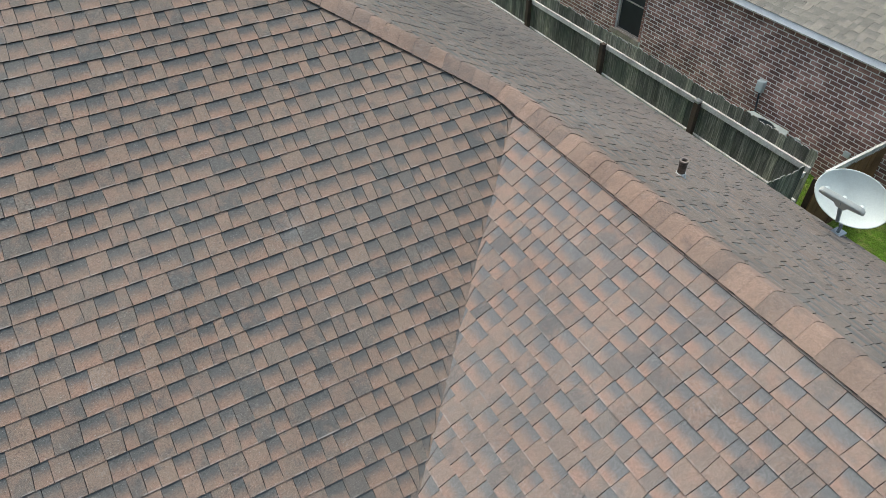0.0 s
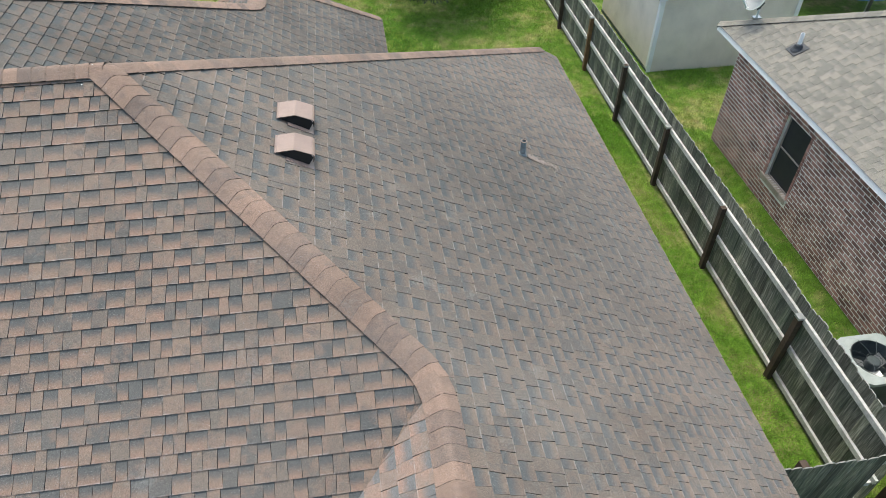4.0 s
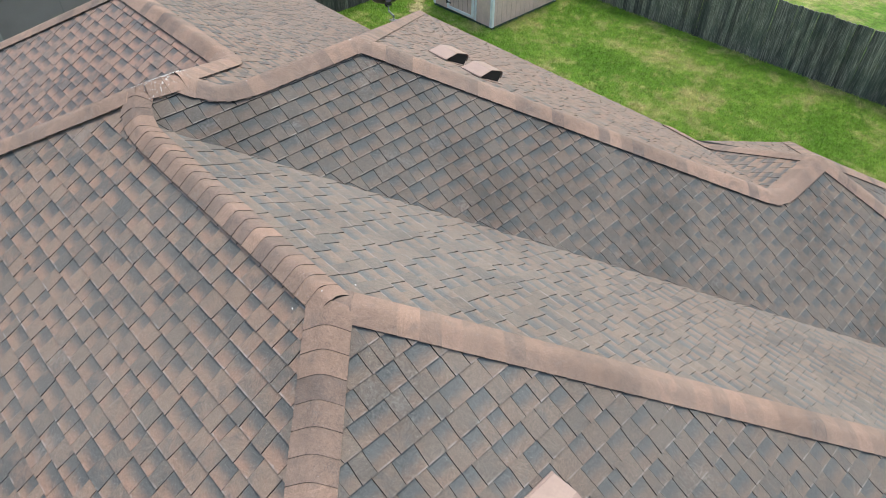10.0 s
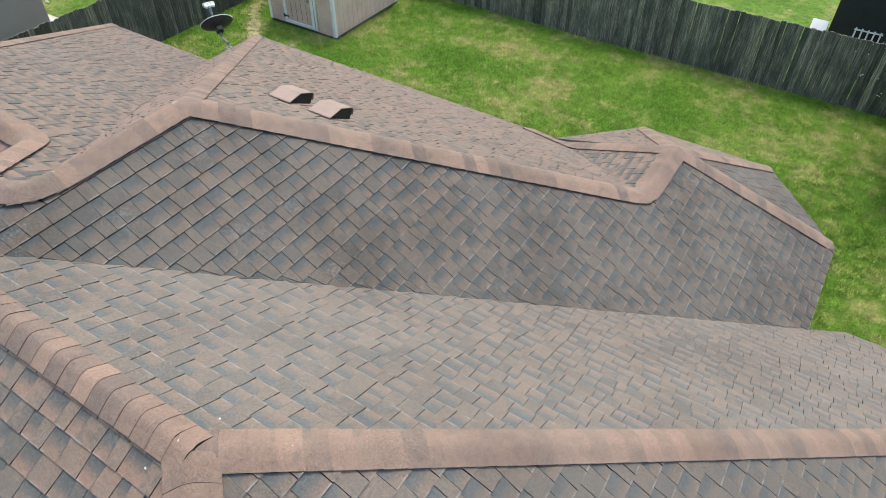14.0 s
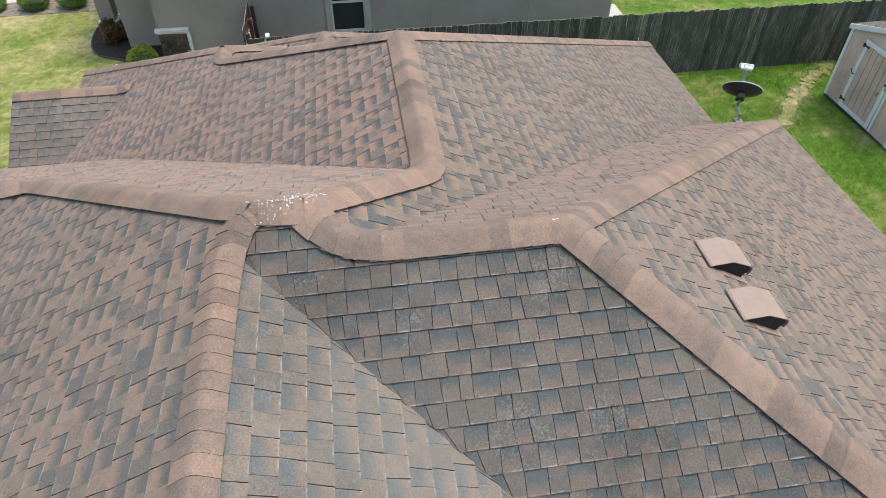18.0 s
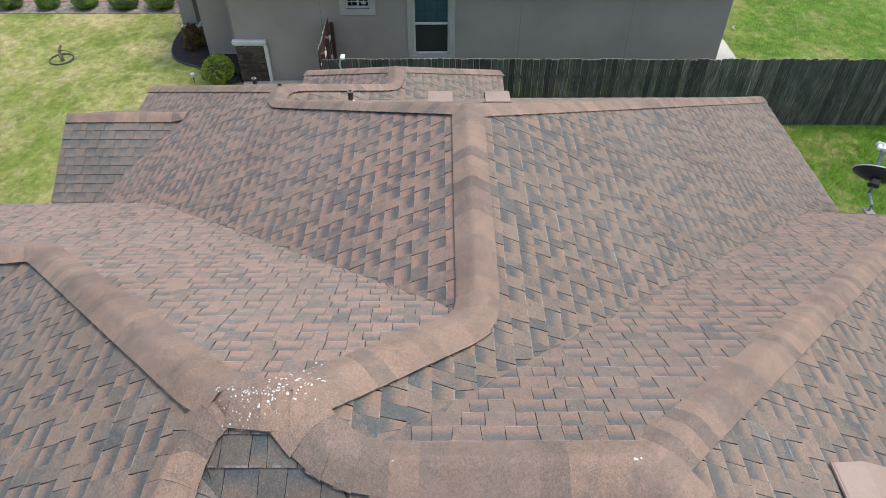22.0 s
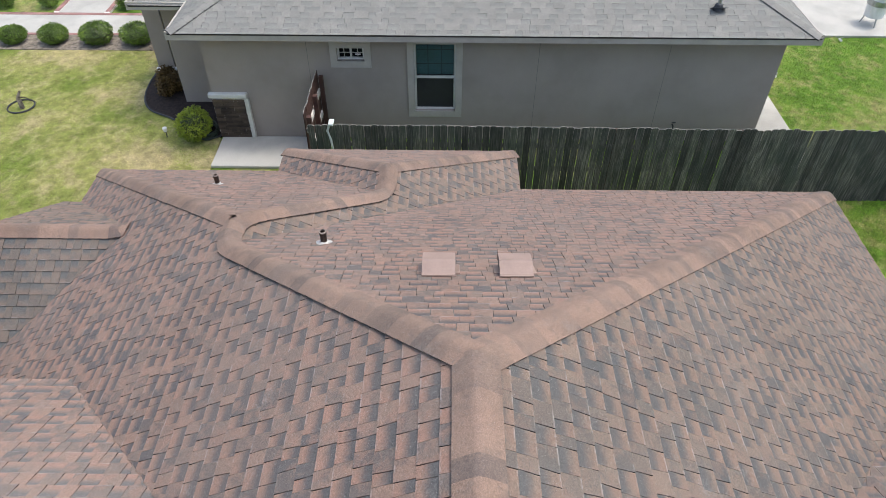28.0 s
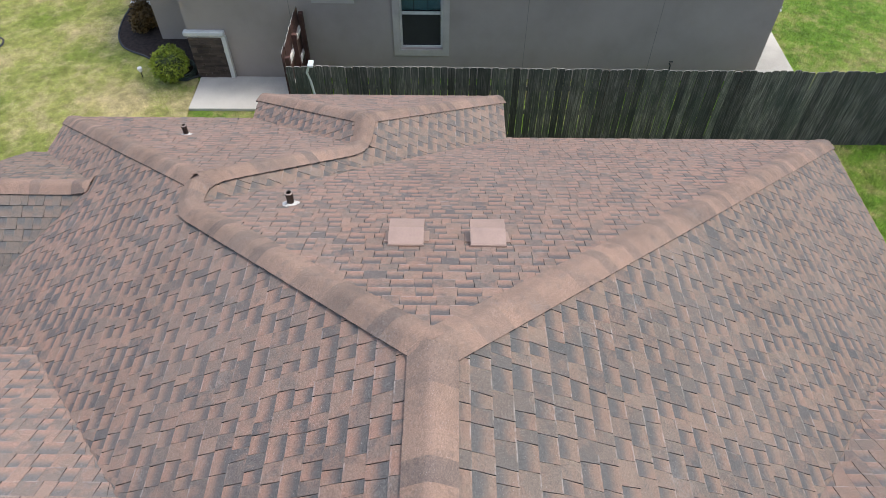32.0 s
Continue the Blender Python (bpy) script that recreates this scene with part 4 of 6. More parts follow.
def fence_run(name, label, a, b, height, posts, face, rng, post_top=None, rails=(0.22, 0.85, 1.4), mat=None, rail_mat=None, post_mat=None, z0=-0.1, z1=None, brown=(), bracket=False, slits=0.0):
    """Pickets on one side of posts and rails, from a to b. face: +1 puts the pickets to the left of the way from a to b."""
    mat, rail_mat, post_mat = mat or M_FENCE, rail_mat or M_RAIL, post_mat or M_POST
    ob = thing(name, label, "fence", m=None)
    va, vb = Vector((*a, 0)), Vector((*b, 0))
    d = (vb - va).normalized()
    side = Vector((-d.y, d.x, 0)) * face
    turn = math.atan2(d.y, d.x)
    length = (vb - va).length
    fall = ((z0 if z1 is None else z1) - z0) / length
    shapes, slim = [], []
    for k in range(7):
        bm = dog_ear(0.1345 if k < 4 else 0.1265, height + (0.0, 0.012, -0.01, 0.02)[k % 4], 0.016)
        me = bpy.data.meshes.new("picket")
        bm.to_mesh(me)
        bm.free()
        me.materials.append(mat)
        me.materials.append(M_LIT_END_GRAIN)
        # Upward faces get the paler colour that stands for sun on them.
        for f in me.polygons:
            f.material_index = 1 if f.normal.z > 0.3 else 0
        (shapes if k < 4 else slim).append(me)
    s = 0.07
    while s < length - 0.05:
        p = new("picket", rng.choice(shapes if s > slits else slim))
        p.parent = ob
        p.matrix_world = Matrix.Translation(va + d * s + side * (0.07 + rng.uniform(-0.005, 0.005)) + Vector((0, 0, z0 + fall * s + rng.uniform(-0.01, 0.01)))) @ Matrix.Rotation(turn, 4, "Z") @ Matrix.Rotation(rng.uniform(-0.005, 0.005), 4, "Y")
        s += 0.1365 + rng.choice((0, 0, 0, 0.002, 0.005 if rng.random() < 0.4 else 0))
    for y in posts:
        m = Matrix.Translation(va + d * y - side * 0.02) @ Matrix.Rotation(turn, 4, "Z")
        top = post_top or height - 0.1
        m.translation.z = fall * y
        bm = box(-0.045, 0.045, -0.045, 0.045, z0, z0 + top + rng.uniform(-0.01, 0.02), m=m)
        pm = M_NEW_POST if y in brown else post_mat
        po = part("post", bm, pm, ob, "newer brown fence post" if y in brown else "")
        if bracket and rng.random() < 0.75:
            part("bracket", box(-0.05, 0.06, -0.055, 0.05, z0 + top - 0.02, z0 + top + 0.018, m=m), M_GALV, po)
    cuts = [0.0] + sorted(posts) + [length]
    for h in rails:
        for s0, s1 in zip(cuts, cuts[1:]):
            if s1 - s0 < 0.3:
                continue
            m = Matrix.Translation(va + d * ((s0 + s1) / 2) + side * 0.04 + Vector((0, 0, z0 + fall * (s0 + s1) / 2 + h + rng.uniform(-0.012, 0.012)))) @ Matrix.Rotation(turn, 4, "Z") @ Matrix.Rotation(rng.uniform(-0.006, 0.006) - fall, 4, "Y")
            part("rail", box(-(s1 - s0) / 2 + 0.01, (s1 - s0) / 2 - 0.01, -0.022, 0.02, -0.045, 0.045, m=m), rail_mat, ob)
    return ob


frng = random.Random(11)
EX = 8.66
fence_run("fence_east", "weathered grey wooden picket fence with bleached rails between the houses", (EX, 4.3), (EX, 23.3), 1.72, [2.2 + 2.46 * k for k in range(8)], -1, frng,
          post_top=1.5, rails=(0.2, 0.82, 1.44), brown=(2.2 + 2.46 * 4,), bracket=True)
fence_run("cross_fence", "dark grey picket fence from the house to the side fence", (6.3, 4.35), (EX - 0.06, 4.35), 1.6, [0.15, 1.2], -1, frng)
fence_run("brown_fence", "brown wooden picket fence beside the brick house", (EX + 0.12, 4.2), (10.5, 4.25), 1.35, [0.1, 1.7], -1, frng, mat=M_NEW_POST)
fence_run("back_fence", "dark green-grey wooden picket fence along the back lawn", (-14.45, 24.1), (EX - 0.1, 23.45), 1.8, [1.2 + 2.44 * k for k in range(9)], -1, frng, rail_mat=M_FENCE, z0=-0.55, z1=-0.12)
fence_run("west_fence", "dark green-grey wooden picket fence along the side yard", (-14.52, 5.3), (-14.52, 24.0), 1.86, [1.2 + 2.44 * k for k in range(7)], -1, frng, mat=M_FENCE_DARK, rail_mat=M_FENCE_DARK, z0=-0.5, z1=-0.58, slits=8.5)
fence_run("gate_fence", "red-brown stained fence between grey house and side fence", (-16.55, 5.25), (-14.7, 5.25), 1.85, [0.12, 0.95, 1.75], -1, frng, mat=M_RED_WOOD, rail_mat=M_RAIL, post_mat=M_RED_WOOD, z0=-0.45)
g = thing("white_gate_brace", "white painted metal brace hooked over the fence top", "bracket", m=Matrix.Translation((-0.77, -0.13, -0.43)))
part("bar", tube([(-13.68, 5.9, 1.0), (-13.66, 5.86, 1.45), (-13.64, 5.82, 1.66), (-13.62, 5.88, 1.84)], 0.024, 8), M_DISH, g)
part("hook", box(-13.8, -13.6, 5.85, 5.95, 1.79, 1.84, 0.01), M_DISH, g)


# ---- things on the roof ----
def tilt(plane, x, y, lift=0.02):
    """A pose on a roof plane: local x along the eave, y down the slope, z out of the roof."""
    up = Vector((plane[0], plane[1], 0)).normalized()
    down = Vector((-up.x * COS, -up.y * COS, -RISE * COS))
    nz = Vector((-plane[0], -plane[1], 1)).normalized()
    ex = down.cross(nz)
    m = Matrix((ex, down, nz)).transposed().to_4x4()
    m.translation = Vector((x, y, zof(plane, x, y))) + nz * lift
    return m


def roof_vent(m, label):
    ob = thing("roof_vent", label, "roof vent", "box vents on the roof", m=m)
    w = 0.152
    prof = [(0.0, 0.004), (0.012, 0.02), (0.155, 0.118), (0.335, 0.138), (0.365, 0.13), (0.382, 0.106), (0.386, 0.06)]
    inner = [(y * 0.985 + 0.003, z - 0.006) for y, z in prof]
    bm = bmesh.new()
    rows = [[bm.verts.new((x, y, z)) for y, z in prof] for x in (-w, w)] + [[bm.verts.new((x, y, z)) for y, z in inner] for x in (-w, w)]
    for i in range(len(prof) - 1):
        bm.faces.new((rows[0][i], rows[0][i + 1], rows[1][i + 1], rows[1][i]))
        bm.faces.new((rows[2][i], rows[3][i], rows[3][i + 1], rows[2][i + 1]))
        bm.faces.new((rows[0][i], rows[2][i], rows[2][i + 1], rows[0][i + 1]))
        bm.faces.new((rows[1][i], rows[1][i + 1], rows[3][i + 1], rows[3][i]))
    bmesh.ops.recalc_face_normals(bm, faces=bm.faces)
    hood = part("hood", bm, M_VENT, ob)
    part("rim", box(-w - 0.004, w + 0.004, -0.008, 0.006, 0.0, 0.012), M_VENT, hood)
    part("flange", box(-0.195, 0.195, 0.12, 0.41, -0.012, 0.003, 0.002), M_VENT, ob)
    part("throat", box(-w + 0.04, w - 0.04, 0.12, 0.32, 0.003, 0.06), M_BLACK, ob, "black screened opening under the hood")
    for s in (-1, 1):
        part("screen", prism([(0.04, 0.004), (0.36, 0.004), (0.365, 0.1), (0.33, 0.122), (0.16, 0.105)], "x", s * (w - 0.012) - 0.002, s * (w - 0.012) + 0.002), M_BLACK, ob)
    return ob


for pln, x, y in [(B, 1.86, 7.12), (B, 1.86, 6.52), (N3, -2.3, 10.22), (N3, -1.76, 10.22), (W4, -7.32, 7.99), (W4, -7.32, 8.66)]:
    roof_vent(tilt(pln, x, y) @ Matrix.Scale(0.95, 4), "pinkish-brown metal slant-back vent on the shingles")


def vent_pipe(pln, x, y, high, mat, label, wide=0.045, seal=None, smear=(0.07, 0.115)):
    ob = thing("vent_pipe", label, "pipe", "plumbing vents on the roof", m=Matrix.Translation((x, y, zof(pln, x, y))))
    bm = lathe([(wide - 0.008, high - 0.08), (wide - 0.008, high), (wide + 0.004, high), (wide + 0.004, high - 0.03), (wide, high - 0.035), (wide, -0.03)], 16)
    part("pipe", bm, mat, ob, smooth=False)
    part("collar", lathe([(wide + 0.001, 0.05), (wide + 0.008, 0.045), (wide + 0.018, 0.0), (wide + 0.02, -0.04)], 16), seal or M_SEALANT, ob)
    if wide < 0.04:
        part("rim", lathe([(wide - 0.01, high - 0.01), (wide - 0.009, high + 0.004), (wide + 0.006, high + 0.003), (wide + 0.007, high - 0.008)], 16), M_WASHED, ob, "pale worn rim")
    part("bore", lathe([(0.0, high - 0.05), (wide - 0.006, high - 0.05)], 16), M_BLACK, ob)
    m = tilt(pln, x, y)
    local = Matrix.Translation((-x, -y, -zof(pln, x, y))) @ m
    rg = random.Random(int(x * 100))
    bm = bmesh.new()
    rim = [rg.uniform(*smear) for _ in range(14)]
    ring = [bm.verts.new(local @ Vector((r * math.cos(a), r * math.sin(a) * 1.2, -0.003))) for r, a in zip(rim, (k * math.pi / 7 for k in range(14)))]
    top = bm.verts.new(local @ Vector((0, 0, 0.02)))
    for k in range(14):
        bm.faces.new((top, ring[k], ring[(k + 1) % 14]))
    part("sealant", bm, seal or M_SEALANT, ob, "smeared sealant at the foot")
    return ob


vent_pipe(B, 4.3, 3.2, 0.18, M_BROWN_PIPE, "rusty brown plumbing vent pipe on the east roof", 0.036, M_SEALANT, (0.045, 0.06))
lead = vent_pipe(B, 4.86, 8.38, 0.24, M_LEAD, "grey lead-sleeved plumbing vent pipe on the east roof", 0.0395, M_LEAD, (0.045, 0.06))
kr = random.Random(17)
bm = bmesh.new()
slip = Matrix.Translation((-4.86, -8.38, -zof(B, 4.86, 8.38))) @ tilt(B, 4.86, 8.38)
for k in range(280):
    y = 0.08 + 0.5 * kr.random() ** 1.4
    x, w, l = kr.gauss(0, 0.016 + 0.085 * y), kr.uniform(0.003, 0.01), kr.uniform(0.012, 0.05)
    bm.faces.new([bm.verts.new(slip @ Vector(p)) for p in ((x - w, y, 0.005), (x + w * 0.6, y - 0.004, 0.005), (x + w, y + l, 0.0045), (x - w * 0.5, y + l * 0.9, 0.0045))])
tagged(part("washed_streak", bm, M_WASHED, lead, "pale streak washed down the shingles"), kind="stuff")
vent_pipe(W4, -8.4, 6.79, 0.175, M_PIPE, "dark plumbing vent pipe with pale flashing", 0.035, None, (0.07, 0.11))
vent_pipe(W7, -10.82, 4.8, 0.18, M_PIPE, "dark plumbing vent pipe near the front eave", 0.035, None, (0.05, 0.09))


def splashes(rng, places, count, big):
    """White splashes lying on the ridge caps, round or drawn out; each place has its own lift and spread."""
    bm = bmesh.new()
    for x, y, z, wide, long in places:
        for _ in range(count):
            px, py = x + rng.gauss(0, wide), y + rng.gauss(0, long)
            top = roof_height(px, py)
            if top is None:
                continue
            r = big * rng.uniform(0.3, 1.0) ** 1.8
            n, a0, stretch = 9, rng.uniform(0, 6.28), rng.uniform(1.0, 1.6)
            ring = []
            for k in range(n):
                a, q = 2 * math.pi * k / n, r * rng.uniform(0.75, 1.2)
                dx, dy = q * math.cos(a) * stretch, q * math.sin(a)
                x1, y1 = px + dx * math.cos(a0) - dy * math.sin(a0), py + dx * math.sin(a0) + dy * math.cos(a0)
                ring.append(bm.verts.new((x1, y1, (roof_height(x1, y1) or top) + z - 0.006)))
            c = bm.verts.new((px, py, top + z))
            for k in range(n):
                bm.faces.new((c, ring[k], ring[(k + 1) % n]))
    return bm


srng = random.Random(5)
heap = [(-2.31, 7.05, 0.056, 0.05, 0.06), (-2.33, 7.16, 0.058, 0.05, 0.06), (-2.4, 7.27, 0.056, 0.06, 0.06), (-2.5, 7.38, 0.05, 0.06, 0.06)]
bm = splashes(srng, heap, 58, 0.0066)
tagged(link("bird_droppings", bm, M_DROP), "white bird droppings splashed over the ridge junction", "bird droppings", kind="stuff")
heap = [(-2.06, 8.92, 0.042, 0.05, 0.05), (P1[0] - 0.12, P1[1], 0.05, 0.09, 0.06)]
tagged(link("bird_droppings", splashes(srng, heap, 14, 0.0105), M_DROP), "white bird droppings on the ridge ends", "bird droppings", kind="stuff")
heap = [(J0[0] + (P1[0] - J0[0]) * k / 12, P1[1], 0.042, 0.06, 0.045) for k in range(1, 12)] + [(-2.07, 7.55 + 0.24 * k, 0.042, 0.045, 0.06) for k in range(6)]
heap += [(P4[0] + 0.1 * k, P4[1], 0.042, 0.06, 0.04) for k in range(3)] + [(P1[0] + 0.35 * k, P1[1] + 0.35 * k, 0.036, 0.03, 0.03) for k in range(1, 5)] + [(P1[0] + 0.3 * k, P1[1] - 0.3 * k, 0.036, 0.03, 0.03) for k in range(1, 4)]
tagged(link("bird_droppings", splashes(srng, heap, 3, 0.0105), M_DROP), "scattered small white bird droppings along the ridge caps", "bird droppings", kind="stuff")


def dish(loc, aim, size, face_mat, back_mat, label, arm_mat, mast_foot, lnbs=1, skew=0.0, feed=None):
    """An oval satellite dish on a bent mast. aim: the way it faces; feed: the place of a broad receiver head."""
    ob = thing("satellite_dish", label, "satellite dish", m=None)
    z = Vector(aim).normalized()
    x = Vector((0, 0, 1)).cross(z).normalized()
    y = z.cross(x)
    m = Matrix((x, y, z)).transposed().to_4x4() @ Matrix.Rotation(skew, 4, "Z")
    m.translation = loc
    rx, ry = size
    sc = Matrix.Diagonal((rx, ry, 1, 1))
    prof = [(0.0, 0.0), (0.25, 0.006), (0.5, 0.024), (0.75, 0.055), (0.97, 0.095), (1.0, 0.103)]
    part("reflector", lathe(prof + [(1.02, 0.1), (1.0, 0.093)], 40, m=m @ sc), face_mat, ob, smooth=True)
    part("reflector_back", lathe([(a, b - 0.012) for a, b in prof], 40, m=m @ sc), back_mat, ob, smooth=True)
    if back_mat is not M_DISH:
        part("rim", tube([m @ Vector((rx * 1.01 * math.cos(a), ry * 1.01 * math.sin(a), 0.1)) for a in (2 * math.pi * k / 48 for k in range(49))], 0.008, 6, cap=False), M_DISH, ob, "pale rolled rim")
    root = m @ Vector((0, -ry * 0.97, 0.09))
    if feed:
        tip = Vector(feed)
        d = (tip - root).normalized()
        part("arm", tube([m @ Vector((0, -ry * 0.5, -0.03)), root, root + d * 0.12, tip], [0.02, 0.022, 0.022, 0.03], 8), arm_mat, ob)
        ax = m.to_3x3() @ Vector((1, 0, 0))
        ay = d
        head = Matrix((ax, ay, ax.cross(ay))).transposed().to_4x4()
        head.translation = tip
        bm = prism([(-0.25, -0.035), (-0.24, 0.02), (-0.2, 0.045), (0.2, 0.045), (0.24, 0.02), (0.25, -0.035), (0.2, -0.05), (0.08, -0.075), (0.05, -0.16), (-0.05, -0.16), (-0.08, -0.075), (-0.2, -0.05)], "z", -0.03, 0.03)
        bmesh.ops.transform(bm, matrix=head, verts=bm.verts[:])
        bmesh.ops.bevel(bm, geom=bm.edges[:], offset=0.008, segments=2, affect="EDGES")
        part("receiver_head", bm, M_DISH_HEAD, ob, "broad grey receiver head", smooth=False)
        for off in (-0.2, 0.0, 0.2):
            part("receiver", tube([head @ Vector((off, -0.01, -0.02)), head @ Vector((off * 0.95, -0.05, -0.06))], 0.026, 10), M_DISH, ob)
    else:
        reach = rx * 1.75
        tip = m @ Vector((0, -ry * 0.35, reach))
        part("arm", tube([m @ Vector((0, -ry * 0.55, -0.03)), root, root.lerp(tip, 0.6), tip], [0.018, 0.02, 0.024, 0.034], 8), arm_mat, ob)
        for k in range(lnbs):
            off = (k - (lnbs - 1) / 2) * 0.07
            part("receiver", tube([m @ Vector((off, -ry * 0.3, reach)), m @ Vector((off * 0.95, -ry * 0.18, reach - 0.06)), m @ Vector((off * 0.95, -ry * 0.14, reach - 0.08))], [0.026, 0.036, 0.026], 10), M_PVC, ob)
        bm = box(-0.02 - 0.033 * lnbs, 0.02 + 0.033 * lnbs, -ry * 0.35 - 0.045, -ry * 0.35 + 0.04, reach - 0.03, reach + 0.05, 0.02)
        bmesh.ops.transform(bm, matrix=m, verts=bm.verts[:])
        part("receiver_head", bm, M_DISH_HEAD, ob)
    part("bracket", box(-0.05, 0.05, -0.09, 0.09, -0.09, -0.012, m=m), M_DISH_DARK, ob)
    part("clamp", tube([m @ Vector((-0.07, -0.03, -0.07)), m @ Vector((0.07, -0.03, -0.07))], 0.03, 8), M_DISH_DARK, ob)
    back = m @ Vector((0, -0.02, -0.1))
    foot = Vector(mast_foot)
    mast = part("mast", tube([back, Vector((back.x, back.y, back.z - 0.12)), foot + Vector((0, 0, 0.1)), foot], 0.022, 10), arm_mat, ob)
    part("foot_plate", box(-0.08, 0.08, -0.06, 0.06, -0.01, 0.012, m=Matrix.Translation(foot)), M_GALV, mast)
    return ob


dish((6.733, 2.788, 2.641), (-0.566, -0.542, 0.621), (0.41, 0.285), M_DISH, M_DISH, "large pale grey satellite dish at the east eave", M_LEAD, (6.55, 2.66, zof(B, 6.55, 2.66) + 0.03), 3, -0.366, (6.155, 2.606, 2.976))
dish((-8.02, 14.13, 2.83), (-0.7, 0.37, 0.6), (0.318, 0.27), M_DISH_DARK, M_DISH_DARK, "dark-backed satellite dish on a bent mast at the eave", M_LEAD, (-7.68, 14.0, zof(W3, -7.68, 14.0) + 0.03), 3)


# ---- the brick house ----
brick_house = thing("brick_house", "red-brown brick house with white gutter and tan shingled roof", "house")
BX, BY, BTOP = 10.57, 12.84, 2.4
WY0, WY1, WZ0, WZ1 = 9.93, 10.7, 0.58, 1.95
part("wall", box(BX, BX + 0.25, -6, WY0, 0, BTOP), M_MORTAR, brick_house)
part("wall", box(BX, BX + 0.25, WY1, BY, 0, BTOP), M_MORTAR, brick_house)
part("wall", box(BX, BX + 0.25, WY0, WY1, 0, WZ0), M_MORTAR, brick_house)
part("wall", box(BX, BX + 0.25, WY0, WY1, WZ1, BTOP), M_MORTAR, brick_house)
part("wall", box(BX + 0.25, 20, BY - 0.25, BY, 0, BTOP), M_MORTAR, brick_house)
win = part("window", box(BX + 0.1, BX + 0.12, WY0, WY1, WZ0, WZ1), M_BLACK, brick_house)
for z0, z1 in ((WZ0 + 0.02, (WZ0 + WZ1) / 2 - 0.012), ((WZ0 + WZ1) / 2 + 0.012, WZ1 - 0.02)):
    part("insect_screen", box(BX + 0.07, BX + 0.08, WY0 + 0.03, WY1 - 0.03, z0, z1), M_SCREEN, win, "dark grey insect screen")
for y0, y1, z0, z1 in ((WY0, WY0 + 0.035, WZ0, WZ1), (WY1 - 0.035, WY1, WZ0, WZ1), (WY0, WY1, WZ0, WZ0 + 0.03), (WY0, WY1, WZ1 - 0.03, WZ1), (WY0, WY1, (WZ0 + WZ1) / 2 - 0.014, (WZ0 + WZ1) / 2 + 0.014)):
    part("frame", box(BX + 0.055, BX + 0.1, y0, y1, z0, z1), M_STUCCO, win)
gutter = part("gutter", prism([(BX - 0.27, 2.47), (BX - 0.29, 2.35), (BX - 0.2, 2.33), (BX - 0.15, 2.33), (BX - 0.15, 2.47), (BX - 0.165, 2.47), (BX - 0.165, 2.35), (BX - 0.255, 2.35), (BX - 0.26, 2.47)], "y", -8, 13.42), M_WHITE, brick_house)
part("soffit", box(BX - 0.15, BX, -8, 13.3, 2.36, 2.4), M_WHITE, brick_house)
part("fascia", box(BX - 0.15, 20, 13.28, 13.3, 2.34, 2.48), M_WHITE, brick_house)
b_w, b_n = (0.5, 0, 2.47 - 0.5 * 10.3), (0, -0.5, 2.47 + 0.5 * 13.45)
bw_poly = [(10.3, 13.45), (15.0, 8.75), (15.0, -4.0), (10.3, -8.7)]
bn_poly = [(10.3, 13.45), (19.7, 13.45), (15.0, 8.75)]
b_slopes = [Slope(b_w, bw_poly), Slope(b_n, bn_poly)]
b_decks = [slope_sheet(s, brick_house) for s in b_slopes]
cap_run(((10.3, 13.45), (15.0, 8.75)), brick_house, M_TAN_SHINGLE, lambda x, y: min(zof(b_w, x, y), zof(b_n, x, y)))


def roof_pipe(x, y, z, label, m_pipe, high=0.3):
    ob = thing("vent_pipe", label, "pipe", "plumbing vents on the roof", m=Matrix.Translation((x, y, z)))
    part("pipe", lathe([(0.03, high - 0.04), (0.03, high), (0.038, high), (0.038, -0.03)], 14), m_pipe, ob)
    part("boot", lathe([(0.04, 0.1), (0.07, 0.085), (0.085, 0.02), (0.12, -0.03)], 14), M_RUBBER, ob)
    part("flashing", box(-0.15, 0.15, -0.15, 0.15, -0.004, 0.004, m=Matrix.Rotation(-0.46, 4, "Y")), M_RUBBER, ob)
    return ob


roof_pipe(10.9, 11.6, zof(b_w, 10.9, 11.6) + 0.02, "white plastic vent pipe in a dark boot on the neighbour's roof", M_PVC)
dish((10.72, 12.98, 3.08), (-0.75, 0.1, 0.6), (0.28, 0.21), M_DISH_GREY, M_DISH_GREY, "grey satellite dish on the brick house roof", M_DISH, (10.82, 13.02, zof(b_w, 10.82, 12.95) + 0.03), 2)

ac = thing("air_conditioner", "pale condenser unit with round fan grille beside brick wall", "air conditioner", m=Matrix.Translation((9.9, 6.12, 0.0)))
part("base_slab", box(-0.46, 0.46, -0.52, 0.52, -0.05, 0.06, 0.01), M_CONCRETE, ac)
bm = box(-0.37, 0.37, -0.42, 0.42, 0.06, 0.66, 0.02)
bmesh.ops.delete(bm, geom=[f for f in bm.faces if f.normal.z > 0.9], context="FACES")
part("cabinet", bm, M_AC_DARK, ac)
bm = bmesh.new()
ringo = []
for k in range(32):
    a = 2 * math.pi * k / 32
    c, s = math.cos(a), math.sin(a)
    f = min(0.39 / max(abs(c), 1e-6), 0.44 / max(abs(s), 1e-6))
    ringo.append([bm.verts.new((0.345 * c, 0.345 * s, 0.7)), bm.verts.new((f * c, f * s, 0.7)), bm.verts.new((0.345 * c, 0.345 * s, 0.62)), bm.verts.new((f * c, f * s, 0.64))])
